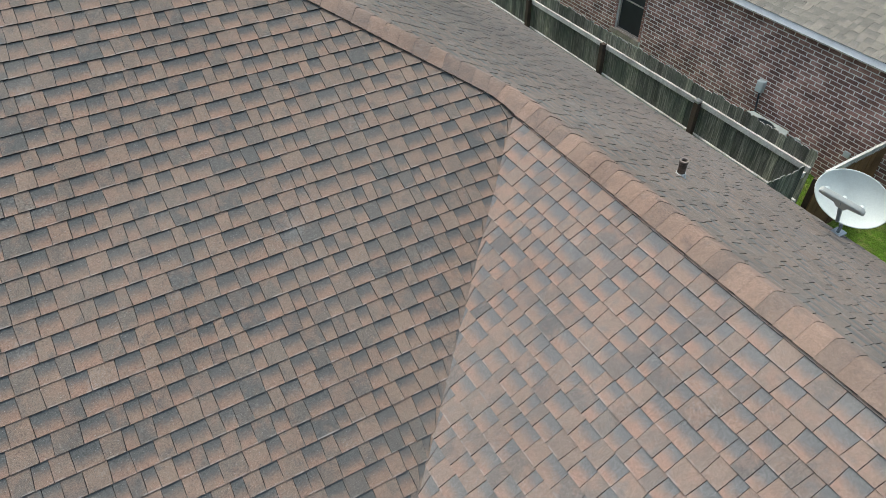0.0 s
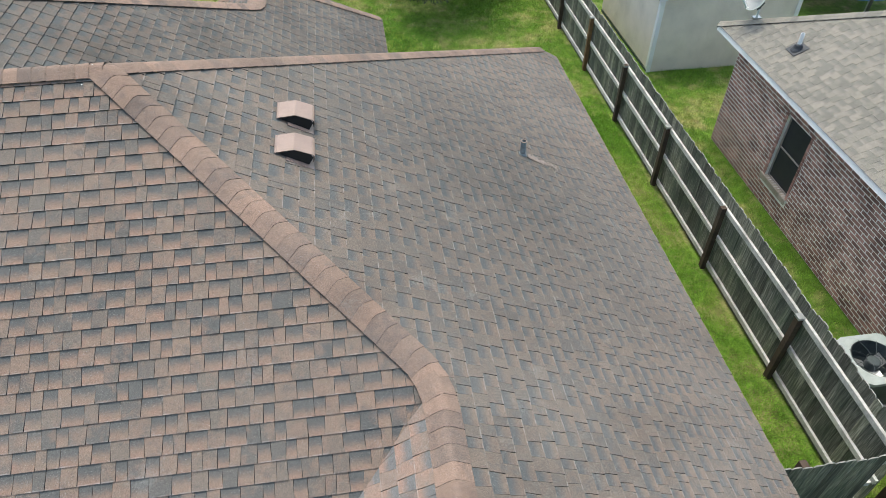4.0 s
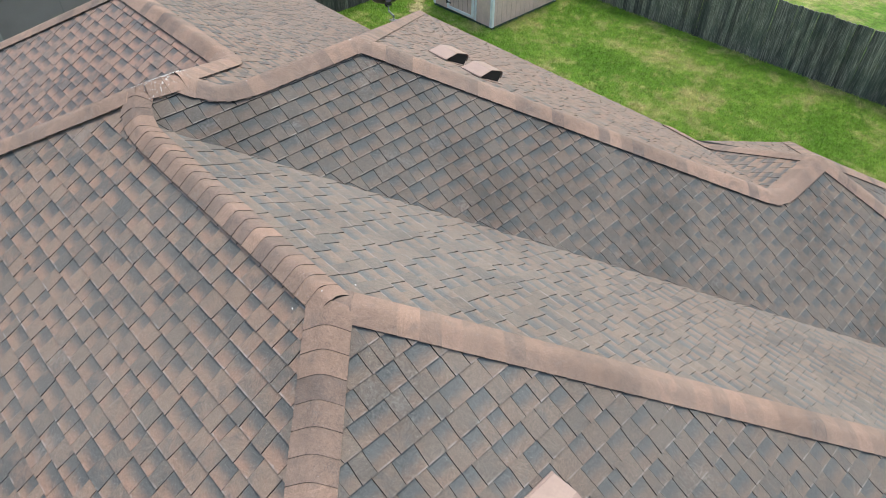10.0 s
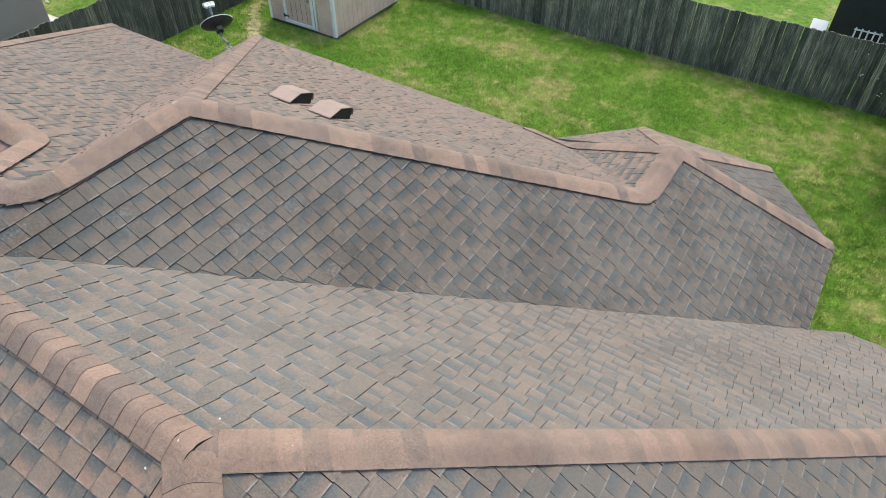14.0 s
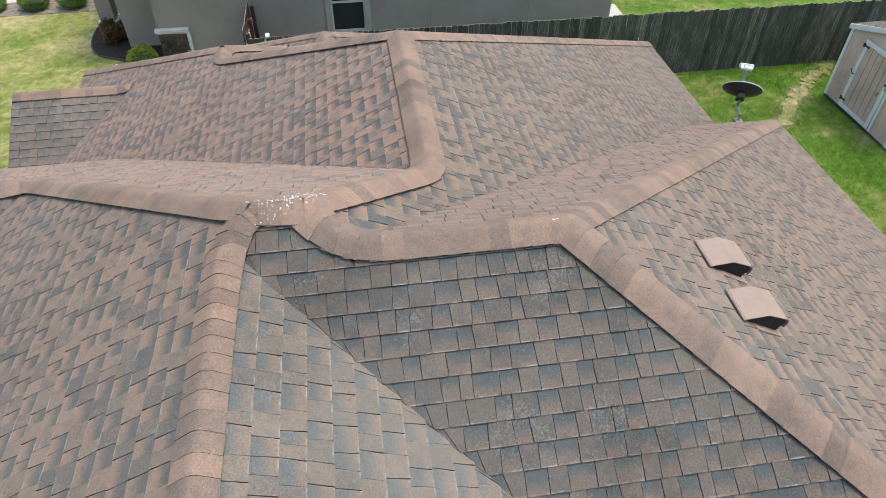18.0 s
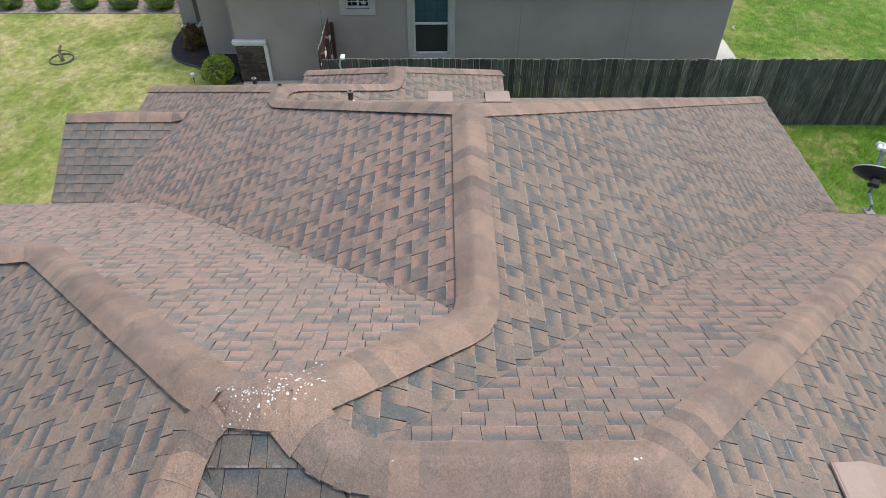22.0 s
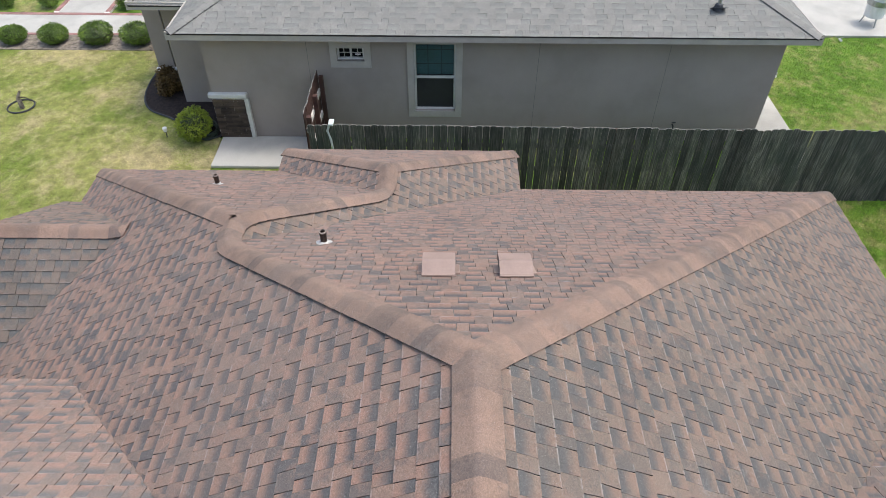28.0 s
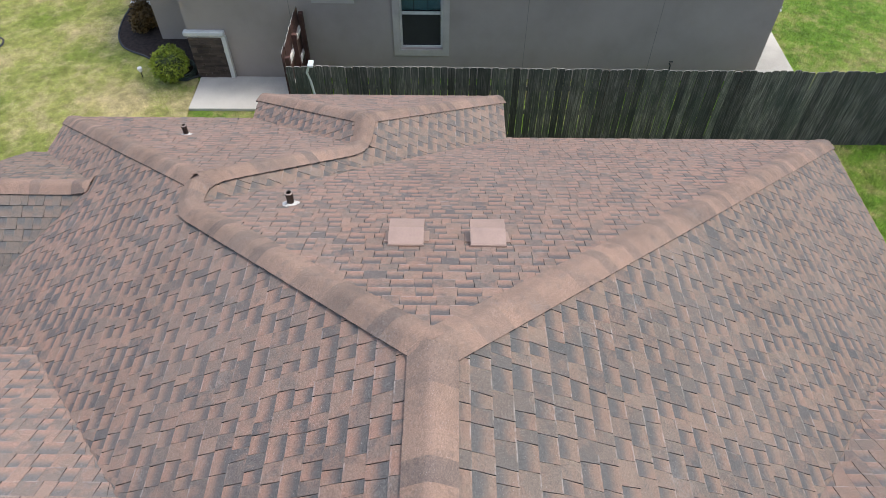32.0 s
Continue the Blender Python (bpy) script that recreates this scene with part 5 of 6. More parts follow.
for k in range(32):
    p, q = ringo[k], ringo[(k + 1) % 32]
    bm.faces.new((p[0], p[1], q[1], q[0])), bm.faces.new((p[2], p[0], q[0], q[2])), bm.faces.new((p[1], p[3], q[3], q[1]))
part("top_panel", bm, M_AC_PANEL, ac, "pale grey top panel")
part("fan_well", lathe([(0.344, 0.69), (0.342, 0.62), (0.355, 0.3), (0.0, 0.28)], 32), M_AC_DARK, ac)
part("motor", lathe([(0.0, 0.655), (0.085, 0.65), (0.1, 0.635), (0.1, 0.5), (0.0, 0.49)], 20), M_AC_DARK, ac)
for k in range(3):
    m = Matrix.Rotation(2 * math.pi * k / 3 + 0.4, 4, "Z") @ Matrix.Translation((0, 0, 0.5)) @ Matrix.Rotation(0.35, 4, "X")
    part("fan_blade", box(0.09, 0.32, -0.09, 0.09, -0.003, 0.003, m=m), M_GALV, ac)
for r in (0.11, 0.335):
    pts = [(r * math.cos(2 * math.pi * k / 28), r * math.sin(2 * math.pi * k / 28), 0.7 if r > 0.2 else 0.665) for k in range(29)]
    part("grille_ring", tube(pts, 0.004, 5, cap=False), M_AC_DARK, ac)
for k in range(8):
    a = math.pi * k / 4
    pts = [(r * math.cos(a + s), r * math.sin(a + s), z) for r, s, z in ((0.09, 0, 0.663), (0.17, 0.1, 0.69), (0.25, 0.16, 0.703), (0.36, 0.18, 0.704))]
    part("grille_spoke", tube(pts, 0.004, 5), M_AC_DARK, ac)
meter = thing("junction_box", "pale grey electrical disconnect box on the brick wall", "electrical box")
part("case", box(BX - 0.1, BX, 6.62, 6.76, 0.95, 1.17, 0.008), M_DISH, meter)
part("cover", box(BX - 0.108, BX - 0.1, 6.635, 6.745, 1.0, 1.16, 0.004), M_DISH, meter)
part("conduit", tube([(BX - 0.03, 6.69, 0.95), (BX - 0.03, 6.66, 0.7), (BX - 0.2, 6.5, 0.45), (9.98, 6.45, 0.4)], 0.016, 8), M_RUBBER, meter)
for y, z in ((5.65, 0.45), (4.75, 0.7)):
    o = thing("outlet_box", "small grey outlet cover on the brick wall", "outlet")
    part("cover", box(BX - 0.04, BX, y - 0.06, y + 0.06, z - 0.05, z + 0.05, 0.006), M_DISH, o)

# ---- the beige shed and what stands behind the brick house ----
shed_e = thing("beige_shed", "beige panelled garden shed with pale trim and pinkish shingles", "shed")
SX0, SX1, SY0, SY1, SH, RIDGE = 10.2, 13.9, 15.96, 19.7, 2.0, 2.72
mid = (SX0 + SX1) / 2
part("front_wall", prism([(SX0, -0.06), (SX1, -0.06), (SX1, SH), (mid, RIDGE), (SX0, SH)], "y", SY0, SY0 + 0.08), M_SHED_BEIGE, shed_e)
part("back_wall", prism([(SX0, 0.06), (SX1, 0.06), (SX1, SH), (mid, RIDGE), (SX0, SH)], "y", SY1 - 0.08, SY1), M_SHED_BEIGE, shed_e)
part("side_wall", box(SX0, SX0 + 0.08, SY0 + 0.08, SY1 - 0.08, 0.06, SH), M_SHED_BEIGE, shed_e)
part("side_wall", box(SX1 - 0.08, SX1, SY0 + 0.08, SY1 - 0.08, 0.06, SH), M_SHED_BEIGE, shed_e)
for k in range(1, 18):
    x = SX0 + k * 0.2045
    if x < SX1 - 0.05:
        h = SH + (RIDGE - SH) * (1 - abs(x - mid) / (mid - SX0)) - 0.05
        part("batten", box(x - 0.006, x + 0.006, SY0 - 0.003, SY0, 0.0, h), M_SHED_BEIGE, shed_e)
    y = SY0 + k * 0.2045
    part("batten", box(SX0 - 0.003, SX0, y - 0.006, y + 0.006, 0.0, SH - 0.04), M_SHED_BEIGE, shed_e)
part("corner_trim", box(SX0 - 0.018, SX0 + 0.09, SY0 - 0.02, SY0 - 0.003, -0.04, SH), M_WHITE, shed_e)
part("corner_trim", box(SX1 - 0.09, SX1 + 0.018, SY0 - 0.02, SY0 - 0.003, -0.04, SH), M_WHITE, shed_e)
part("corner_trim", box(SX0 - 0.02, SX0 - 0.003, SY0 - 0.003, SY0 + 0.09, 0.06, SH), M_WHITE, shed_e)
part("skid", box(SX0 - 0.004, SX1, SY0 + 0.02, SY1, -0.1, 0.03), M_STEEL_DARK, shed_e)
part("gable_vent", box(mid - 0.55, mid - 0.18, SY0 - 0.03, SY0 - 0.004, 2.16, 2.36), M_WHITE, shed_e)
slope_e = (RIDGE - SH) / (mid - SX0)
e_w, e_e = (slope_e, 0, SH + 0.03 - slope_e * SX0), (-slope_e, 0, SH + 0.03 + slope_e * SX1)
e_sl = [Slope(e_w, [(SX0 - 0.12, SY0 - 0.12), (mid, SY0 - 0.12), (mid, SY1 + 0.1), (SX0 - 0.12, SY1 + 0.1)]), Slope(e_e, [(mid, SY0 - 0.12), (SX1 + 0.12, SY0 - 0.12), (SX1 + 0.12, SY1 + 0.1), (mid, SY1 + 0.1)])]
e_decks = [slope_sheet(s, shed_e) for s in e_sl]
for s in (-1, 1):
    x0 = SX0 - 0.12 if s < 0 else SX1 + 0.12
    part("barge_board", prism([(x0, SH - 0.12), (x0, SH + 0.0), (mid, RIDGE + 0.03), (mid, RIDGE - 0.09)], "y", SY0 - 0.145, SY0 - 0.122), M_WHITE, shed_e)

tramp = thing("trampoline", "blue-edged round trampoline on the neighbour's lawn", "trampoline", m=Matrix.Translation((17.6, 19.4, 0)))
part("mat", lathe([(0.0, 0.8), (1.35, 0.8)], 36), M_BLACK, tramp)
part("pad", lathe([(1.35, 0.82), (1.5, 0.84), (1.75, 0.83), (1.8, 0.74), (1.78, 0.72), (1.35, 0.79)], 36), M_BLUE, tramp)
for k in range(6):
    a = math.pi * k / 3 + 0.35
    part("leg", tube([(1.7 * math.cos(a), 1.7 * math.sin(a), 0.0), (1.72 * math.cos(a), 1.72 * math.sin(a), 0.78)], 0.025, 8), M_GALV, tramp)
    part("pole", tube([(1.82 * math.cos(a), 1.82 * math.sin(a), 0.3), (1.82 * math.cos(a), 1.82 * math.sin(a), 2.4)], 0.045, 8), M_DISH_DARK, tramp)

# ---- the wooden shed on the back lawn ----
shed = thing("wooden_shed", "pinkish-tan wooden shed with white trim and a closed plank door", "shed", m=BACK)
QX0, QX1, QY0, QY1, QH = -12.12, -9.7, 19.25, 22.12, 1.86
qm = (QX0 + QX1) / 2
gam = [(QX0, 0.1), (QX1, 0.1), (QX1, QH), (qm, QH + 0.42), (QX0, QH)]
part("front_wall", prism(gam, "y", QY0, QY0 + 0.06), M_SIDING, shed)
part("back_wall", prism(gam, "y", QY1 - 0.06, QY1), M_SIDING, shed)
part("side_wall", box(QX1 - 0.06, QX1, QY0 + 0.06, QY1 - 0.06, 0.1, QH), M_SIDING, shed)
part("side_wall", box(QX0, QX0 + 0.06, QY0 + 0.06, QY1 - 0.06, 0.1, QH), M_SIDING, shed)
for k in range(1, 14):
    y = QY0 + k * 0.203
    part("batten", box(QX1, QX1 + 0.006, y - 0.006, y + 0.006, 0.12, QH - 0.03), M_SIDING, shed)
for k in range(1, 11):
    x = QX0 + k * 0.203
    part("batten", box(x - 0.006, x + 0.006, QY0 - 0.005, QY0, 0.12, 1.85), M_SIDING, shed)
part("skid", box(QX0 + 0.02, QX1 + 0.03, QY0 - 0.02, QY1 + 0.02, 0.04, 0.1), M_STEEL_DARK, shed)
for x, y in ((QX1 - 0.2, QY0 + 0.2), (QX1 - 0.2, QY1 - 0.2), (QX0 + 0.1, QY0 + 0.2)):
    part("footing_block", box(x - 0.1, x + 0.2, y - 0.15, y + 0.15, -0.06, 0.05, 0.01), M_CONCRETE, shed)
for x0, x1, y0, y1 in ((QX1 - 0.07, QX1 + 0.016, QY0 - 0.022, QY0 - 0.006), (QX0 - 0.016, QX0 + 0.07, QY0 - 0.022, QY0 - 0.006), (QX1 + 0.007, QX1 + 0.02, QY0 - 0.006, QY0 + 0.07), (QX1 + 0.007, QX1 + 0.02, QY1 - 0.07, QY1 + 0.01)):
    part("corner_trim", box(x0, x1, y0, y1, 0.1, QH), M_WHITE, shed)
DX0, DX1, DT = -11.52, -10.4, 1.8
dr = part("door", box(DX0, DX1, QY0 - 0.03, QY0 - 0.006, 0.14, DT), M_SIDING, shed)
for k in range(1, 5):
    x = DX0 + 0.09 + k * 0.19
    part("board_joint", box(x - 0.004, x + 0.004, QY0 - 0.033, QY0 - 0.03, 0.24, DT - 0.1), M_RED_WOOD, dr)
for a0, a1, b0, b1 in ((DX0, DX0 + 0.095, 0.14, DT), (DX1 - 0.095, DX1, 0.14, DT), (DX0 + 0.095, DX1 - 0.095, 0.14, 0.23), (DX0 + 0.095, DX1 - 0.095, DT - 0.095, DT)):
    part("door_trim", box(a0, a1, QY0 - 0.044, QY0 - 0.031, b0, b1), M_WHITE, dr)
part("jamb_trim", box(DX1 + 0.012, DX1 + 0.085, QY0 - 0.026, QY0 - 0.006, 0.12, DT), M_WHITE, shed)
for z in (0.33, 1.66):
    hg = part("hinge", box(DX0 - 0.03, DX0 + 0.03, QY0 - 0.056, QY0 - 0.045, z - 0.045, z + 0.045), M_DISH_DARK, dr, "dark strap hinge")
    part("strap", box(DX0 + 0.03, DX0 + 0.17, QY0 - 0.054, QY0 - 0.045, z - 0.016, z + 0.016), M_DISH_DARK, dr)
part("latch_plate", box(DX0 - 0.05, DX0 + 0.05, QY0 - 0.06, QY0 - 0.045, 0.96, 1.1, 0.004), M_PVC, dr, "white latch plate")
part("latch_hook", tube([(DX0 - 0.02, QY0 - 0.06, 1.08), (DX0 - 0.02, QY0 - 0.1, 1.06), (DX0 + 0.06, QY0 - 0.1, 1.0), (DX0 + 0.07, QY0 - 0.06, 0.98)], 0.012, 7), M_DISH_DARK, dr)
part("hasp", box(DX1 - 0.09, DX1 + 0.07, QY0 - 0.062, QY0 - 0.045, 1.2, 1.25), M_STEEL_DARK, shed)
part("padlock", box(DX1 - 0.02, DX1 + 0.03, QY0 - 0.085, QY0 - 0.062, 1.13, 1.2, 0.008), M_GALV, shed)
part("door_handle", box(DX1 - 0.2, DX1 - 0.16, QY0 - 0.07, QY0 - 0.03, 0.9, 1.0, 0.005), M_GALV, shed)
part("rake_plate", box(DX1 - 0.28, DX1 - 0.1, QY0 - 0.03, QY0 - 0.012, DT + 0.03, DT + 0.08), M_PVC, shed)
part("hook_plate", box(-10.02, -9.92, QY0 - 0.03, QY0 - 0.006, 1.25, 1.62, 0.008), M_RED_WOOD, shed, "rusty red-brown plate")
sh_sl = []
for x0, x1 in ((QX1 + 0.05, qm), (QX0 - 0.05, qm)):
    gsl = 0.42 / (qm - (QX1 if x0 > qm else QX0))
    sh_sl.append(Slope((gsl, 0, QH + 0.44 - gsl * qm), [(x0, QY0 - 0.04), (x1, QY0 - 0.04), (x1, QY1 + 0.04), (x0, QY1 + 0.04)]))
sh_decks = [slope_sheet(s, shed) for s in sh_sl]
for s, xe in ((1, QX1 + 0.06), (-1, QX0 - 0.06)):
    ze = QH + 0.44 - 0.42 / (QX1 - qm) * abs(xe - qm)
    part("barge_board", prism([(xe, ze - 0.11), (xe, ze + 0.005), (qm, QH + 0.445), (qm, QH + 0.33)], "y", QY0 - 0.065, QY0 - 0.042), M_WHITE, shed)
    part("eave_board", box(min(xe, xe - s * 0.02), max(xe, xe - s * 0.02), QY0 - 0.04, QY1 + 0.04, ze - 0.1, ze - 0.003), M_WHITE, shed)

# ---- the grey stucco house ----
grey_house = thing("grey_stucco_house", "taupe stucco house with pale trim and a grey shingled hip roof", "house", m=WEST)
GX, GY0, GY1, GT = -16.0, 2.98, 14.86, 2.56
UY0, UY1, UZ0, UZ1 = 7.34, 8.2, 0.72, 2.28
VY0, VY1, VZ0, VZ1 = 5.76, 6.32, 1.89, 2.18
for y0, y1, z0, z1 in ((GY0, VY0, 0, GT), (VY0, VY1, 0, VZ0), (VY0, VY1, VZ1, GT), (VY1, UY0, 0, GT), (UY0, UY1, 0, UZ0), (UY0, UY1, UZ1, GT), (UY1, GY1, 0, GT)):
    part("wall", box(GX - 0.2, GX, y0, y1, z0, z1), M_STUCCO, grey_house)
part("wall", box(-30, GX - 0.2, GY1 - 0.2, GY1, 0, GT), M_STUCCO, grey_house)
part("wall", box(-17.4, GX - 0.2, GY0, GY0 + 0.2, 0, GT), M_STUCCO, grey_house)
part("wall", box(-17.6, -17.4, 1.75, GY0 + 0.2, 0, GT), M_STUCCO, grey_house)
part("wall", box(-19.4, -17.6, 1.75, 1.95, 0, GT), M_STUCCO, grey_house)
for y in (5.15, 9.9, 12.55):
    part("expansion_joint", box(GX, GX + 0.003, y - 0.0035, y + 0.0035, 0.05, GT - 0.05), M_JOINT, grey_house)
part("porch_column", box(-18.9, -18.5, 0.82, 1.22, 0.0, GT), M_STUCCO, grey_house)
part("column_base", box(-18.96, -18.44, 0.76, 1.28, 0.22, 0.34, 0.02), M_WHITE, grey_house)
for y0, y1, z0, z1, nm, sash in ((UY0, UY1, UZ0, UZ1, "window", "v"), (VY0, VY1, VZ0, VZ1, "window", "h")):
    wd = part(nm, box(GX - 0.19, GX - 0.18, y0, y1, z0, z1), M_BLACK, grey_house)
    tw = 0.14
    for a0, a1, b0, b1 in ((y0 - tw, y0, z0 - tw, z1 + (0.05 if sash == "v" else tw)), (y1, y1 + tw, z0 - tw, z1 + (0.05 if sash == "v" else tw)), (y0, y1, z0 - tw, z0), (y0, y1, z1, z1 + (0.05 if sash == "v" else tw))):
        part("surround", box(GX - 0.02, GX + 0.035, a0, a1, b0, b1), M_TAUPE_TRIM, wd)
    f = 0.04
    for a0, a1, b0, b1 in ((y0, y0 + f, z0, z1), (y1 - f, y1, z0, z1), (y0 + f, y1 - f, z0, z0 + f), (y0 + f, y1 - f, z1 - f, z1)):
        part("frame", box(GX - 0.11, GX - 0.06, a0, a1, b0, b1), M_BEIGE_TRIM, wd)
    if sash == "v":
        zm = (z0 + z1) / 2
        part("meeting_rail", box(GX - 0.1, GX - 0.05, y0 + f, y1 - f, zm - 0.025, zm + 0.025), M_BEIGE_TRIM, wd)
        part("blind", box(GX - 0.165, GX - 0.15, y0 + f, y1 - f, zm + 0.02, z1 - f), M_TEAL_BLIND, wd, "blue-green window blind behind the upper sash")
        part("pane", box(GX - 0.085, GX - 0.08, y0 + f, y1 - f, zm + 0.025, z1 - f), M_GLASS, wd)
        part("insect_screen", box(GX - 0.095, GX - 0.09, y0 + f, y1 - f, z0 + f, zm - 0.025), M_SCREEN, wd, "dark screen over the lower sash")
        for t in (0.33, 0.66):
            y = y0 + (y1 - y0) * t
            part("glazing_bar", box(GX - 0.08, GX - 0.075, y - 0.008, y + 0.008, zm + 0.03, z1 - f), M_STEEL_DARK, wd)
        for z in (z1 - 0.16, zm + 0.3):
            part("glazing_bar", box(GX - 0.074, GX - 0.07, y0 + f, y1 - f, z - 0.008, z + 0.008), M_STEEL_DARK, wd)
    else:
        ym = (y0 + y1) / 2
        part("mullion", box(GX - 0.1, GX - 0.05, ym - 0.02, ym + 0.02, z0 + f, z1 - f), M_BEIGE_TRIM, wd)
        part("pane", box(GX - 0.085, GX - 0.08, y0 + f, ym - 0.02, z0 + f, z1 - f), M_GLASS, wd)
        part("pane", box(GX - 0.085, GX - 0.08, ym + 0.02, y1 - f, z0 + f, z1 - f), M_GLASS, wd)
        part("glazing_bar", box(GX - 0.08, GX - 0.075, y0 + f, y1 - f, (z0 + z1) / 2 - 0.007, (z0 + z1) / 2 + 0.007), M_BEIGE_TRIM, wd)
        for t in (0.25, 0.75):
            y = y0 + (y1 - y0) * t
            part("glazing_bar", box(GX - 0.075, GX - 0.072, y - 0.007, y + 0.007, z0 + f, z1 - f), M_BEIGE_TRIM, wd)
        part("sticker", box(GX - 0.079, GX - 0.077, ym + 0.08, ym + 0.2, z0 + 0.09, z0 + 0.12), M_WHITE, wd)
wains = part("stone_wainscot", box(GX - 0.02, GX + 0.05, GY0 - 0.02, 3.66, 0.0, 1.02), M_MORTAR, grey_house, "brown stacked ledge stone")
part("stone_cap", box(GX - 0.03, GX + 0.1, GY0 - 0.08, 3.74, 1.02, 1.13, 0.02), M_BEIGE_TRIM, grey_house)
part("stone_edge_trim", box(GX - 0.01, GX + 0.085, 3.66, 3.75, 0.02, 1.02, 0.01), M_BEIGE_TRIM, grey_house)
wrng = random.Random(21)
zz = 0.01
while zz < 0.98:
    hh = wrng.choice((0.04, 0.055, 0.07))
    y = GY0 - 0.015
    while y < 3.64:
        ww = min(wrng.uniform(0.12, 0.34), 3.655 - y)
        part("stone", box(GX + 0.03, GX + 0.06 + wrng.uniform(0, 0.022), y + 0.003, y + ww - 0.003, zz + 0.003, min(zz + hh, 1.015) - 0.003), M_STONE, wains)
        y += ww
    zz += hh
EV = 2.66
gr = 0.42
g_e, g_n, g_s = (-gr, 0, EV + gr * -15.6), (0, -gr, EV + gr * 15.28), (0, gr, EV - gr * 2.55)
g_sl = [Slope(g_e, [(-15.6, 15.28), (-15.6, 2.55), (-21.96, 8.915)]), Slope(g_n, [(-15.6, 15.28), (-21.96, 8.915), (-30, 8.915), (-30, 15.28)]), Slope(g_s, [(-15.6, 2.55), (-21.96, 8.915), (-30, 8.915), (-30, 2.55)])]
g_sl.append(Slope((-gr, 0, 2.62 + gr * -16.95), [(-16.95, 2.45), (-16.95, 1.3), (-21.0, 5.35), (-21.0, 6.4)]))
g_sl.append(Slope((0, gr, 2.62 - gr * 1.3), [(-16.95, 1.3), (-21.0, 5.35), (-28, 5.35), (-28, 1.3)]))
g_decks = [slope_sheet(s, grey_house) for s in g_sl]
cap_run(((-15.6, 15.28), (-21.96, 8.915)), grey_house, M_GREY_SHINGLE, lambda x, y: min(zof(g_e, x, y), zof(g_n, x, y)))
cap_run(((-15.6, 2.55), (-21.96, 8.915)), grey_house, M_GREY_SHINGLE, lambda x, y: min(zof(g_e, x, y), zof(g_s, x, y)))
for x0, x1, y0, y1 in ((-15.64, -15.61, 2.5, 15.32), (-30, -15.61, 15.29, 15.32), (-30, -15.64, 2.5, 2.53), (-16.99, -16.96, 1.25, 2.5), (-28, -16.99, 1.25, 1.28)):
    part("fascia", box(x0, x1, y0, y1, 2.5, 2.67), M_TAUPE_TRIM, grey_house)
part("soffit", box(-16.0, -15.64, 2.53, 15.29, 2.53, 2.55), M_TAUPE_TRIM, grey_house)
set_out(roof_pipe(-16.25, 13.36, zof(g_e, -16.25, 13.36) + 0.02, "pale vent pipe in a dark boot on the grey roof", M_GALV, 0.22), WEST)
faucet = thing("hose_faucet", "small dark faucet on the stucco wall", "faucet", m=WEST)
part("pipe", tube([(GX, 13.0, 0.42), (GX + 0.08, 13.0, 0.42), (GX + 0.09, 13.0, 0.3)], 0.016, 8), M_DISH_DARK, faucet)
part("handle", tube([(GX + 0.06, 12.96, 0.5), (GX + 0.06, 13.04, 0.5)], 0.012, 6), M_DISH_DARK, faucet)

# ---- paving, beds and planting by the grey house ----
set_out(tagged(link("path_slab", box(-15.98, -14.85, 2.99, 5.3, -0.04, 0.03, 0.01), M_CONCRETE), "pale concrete pad at the corner of the grey house", "concrete pad", kind="structure"), WEST)
set_out(tagged(link("patio_slab", box(-18.2, -14.3, 14.88, 15.9, -0.04, 0.025, 0.01), M_CONCRETE), "pale concrete strip beside the stucco wall", "concrete strip", kind="structure"), WEST)
set_out(tagged(link("driveway", box(-30, -21.15, 15.4, 34, -0.04, 0.03, 0.01), M_CONCRETE), "bright pale concrete slab behind the grey house", "driveway", kind="structure"), WEST)
set_out(tagged(link("walkway", box(-22.1, -20.95, -14, 0.8, -0.04, 0.025, 0.01), M_CONCRETE), "pale concrete front walk with brick edging", "walkway", kind="structure"), WEST)
set_out(tagged(link("walkway", box(-32, -22.25, -3.45, -2.1, -0.04, 0.027, 0.01), M_CONCRETE), "pale concrete walk leading to the street", "walkway", kind="structure"), WEST)
for x0, x1, y0, y1, long in ((-20.95, -20.83, -14, 0.8, "y"), (-22.24, -22.1, -14, 0.8, "y"), (-32, -22.25, -3.6, -3.46, "x"), (-32, -22.25, -2.09, -1.95, "x")):
    strip = set_out(tagged(link("brick_edging", box(x0, x1, y0, y1, -0.05, 0.02), M_MORTAR), "pinkish brick edging along the front walk", "edging", kind="structure"), WEST)
    n = int((y1 - y0 if long == "y" else x1 - x0) / 0.21)
    for k in range(n):
        if long == "y":
            part("brick", box(x0 + 0.004, x1 - 0.004, y0 + k * 0.21 + 0.004, y0 + (k + 1) * 0.21 - 0.004, 0.015, 0.032), M_PAVER, strip)
        else:
            part("brick", box(x0 + k * 0.21 + 0.004, x0 + (k + 1) * 0.21 - 0.004, y0 + 0.004, y1 - 0.004, 0.015, 0.032), M_PAVER, strip)


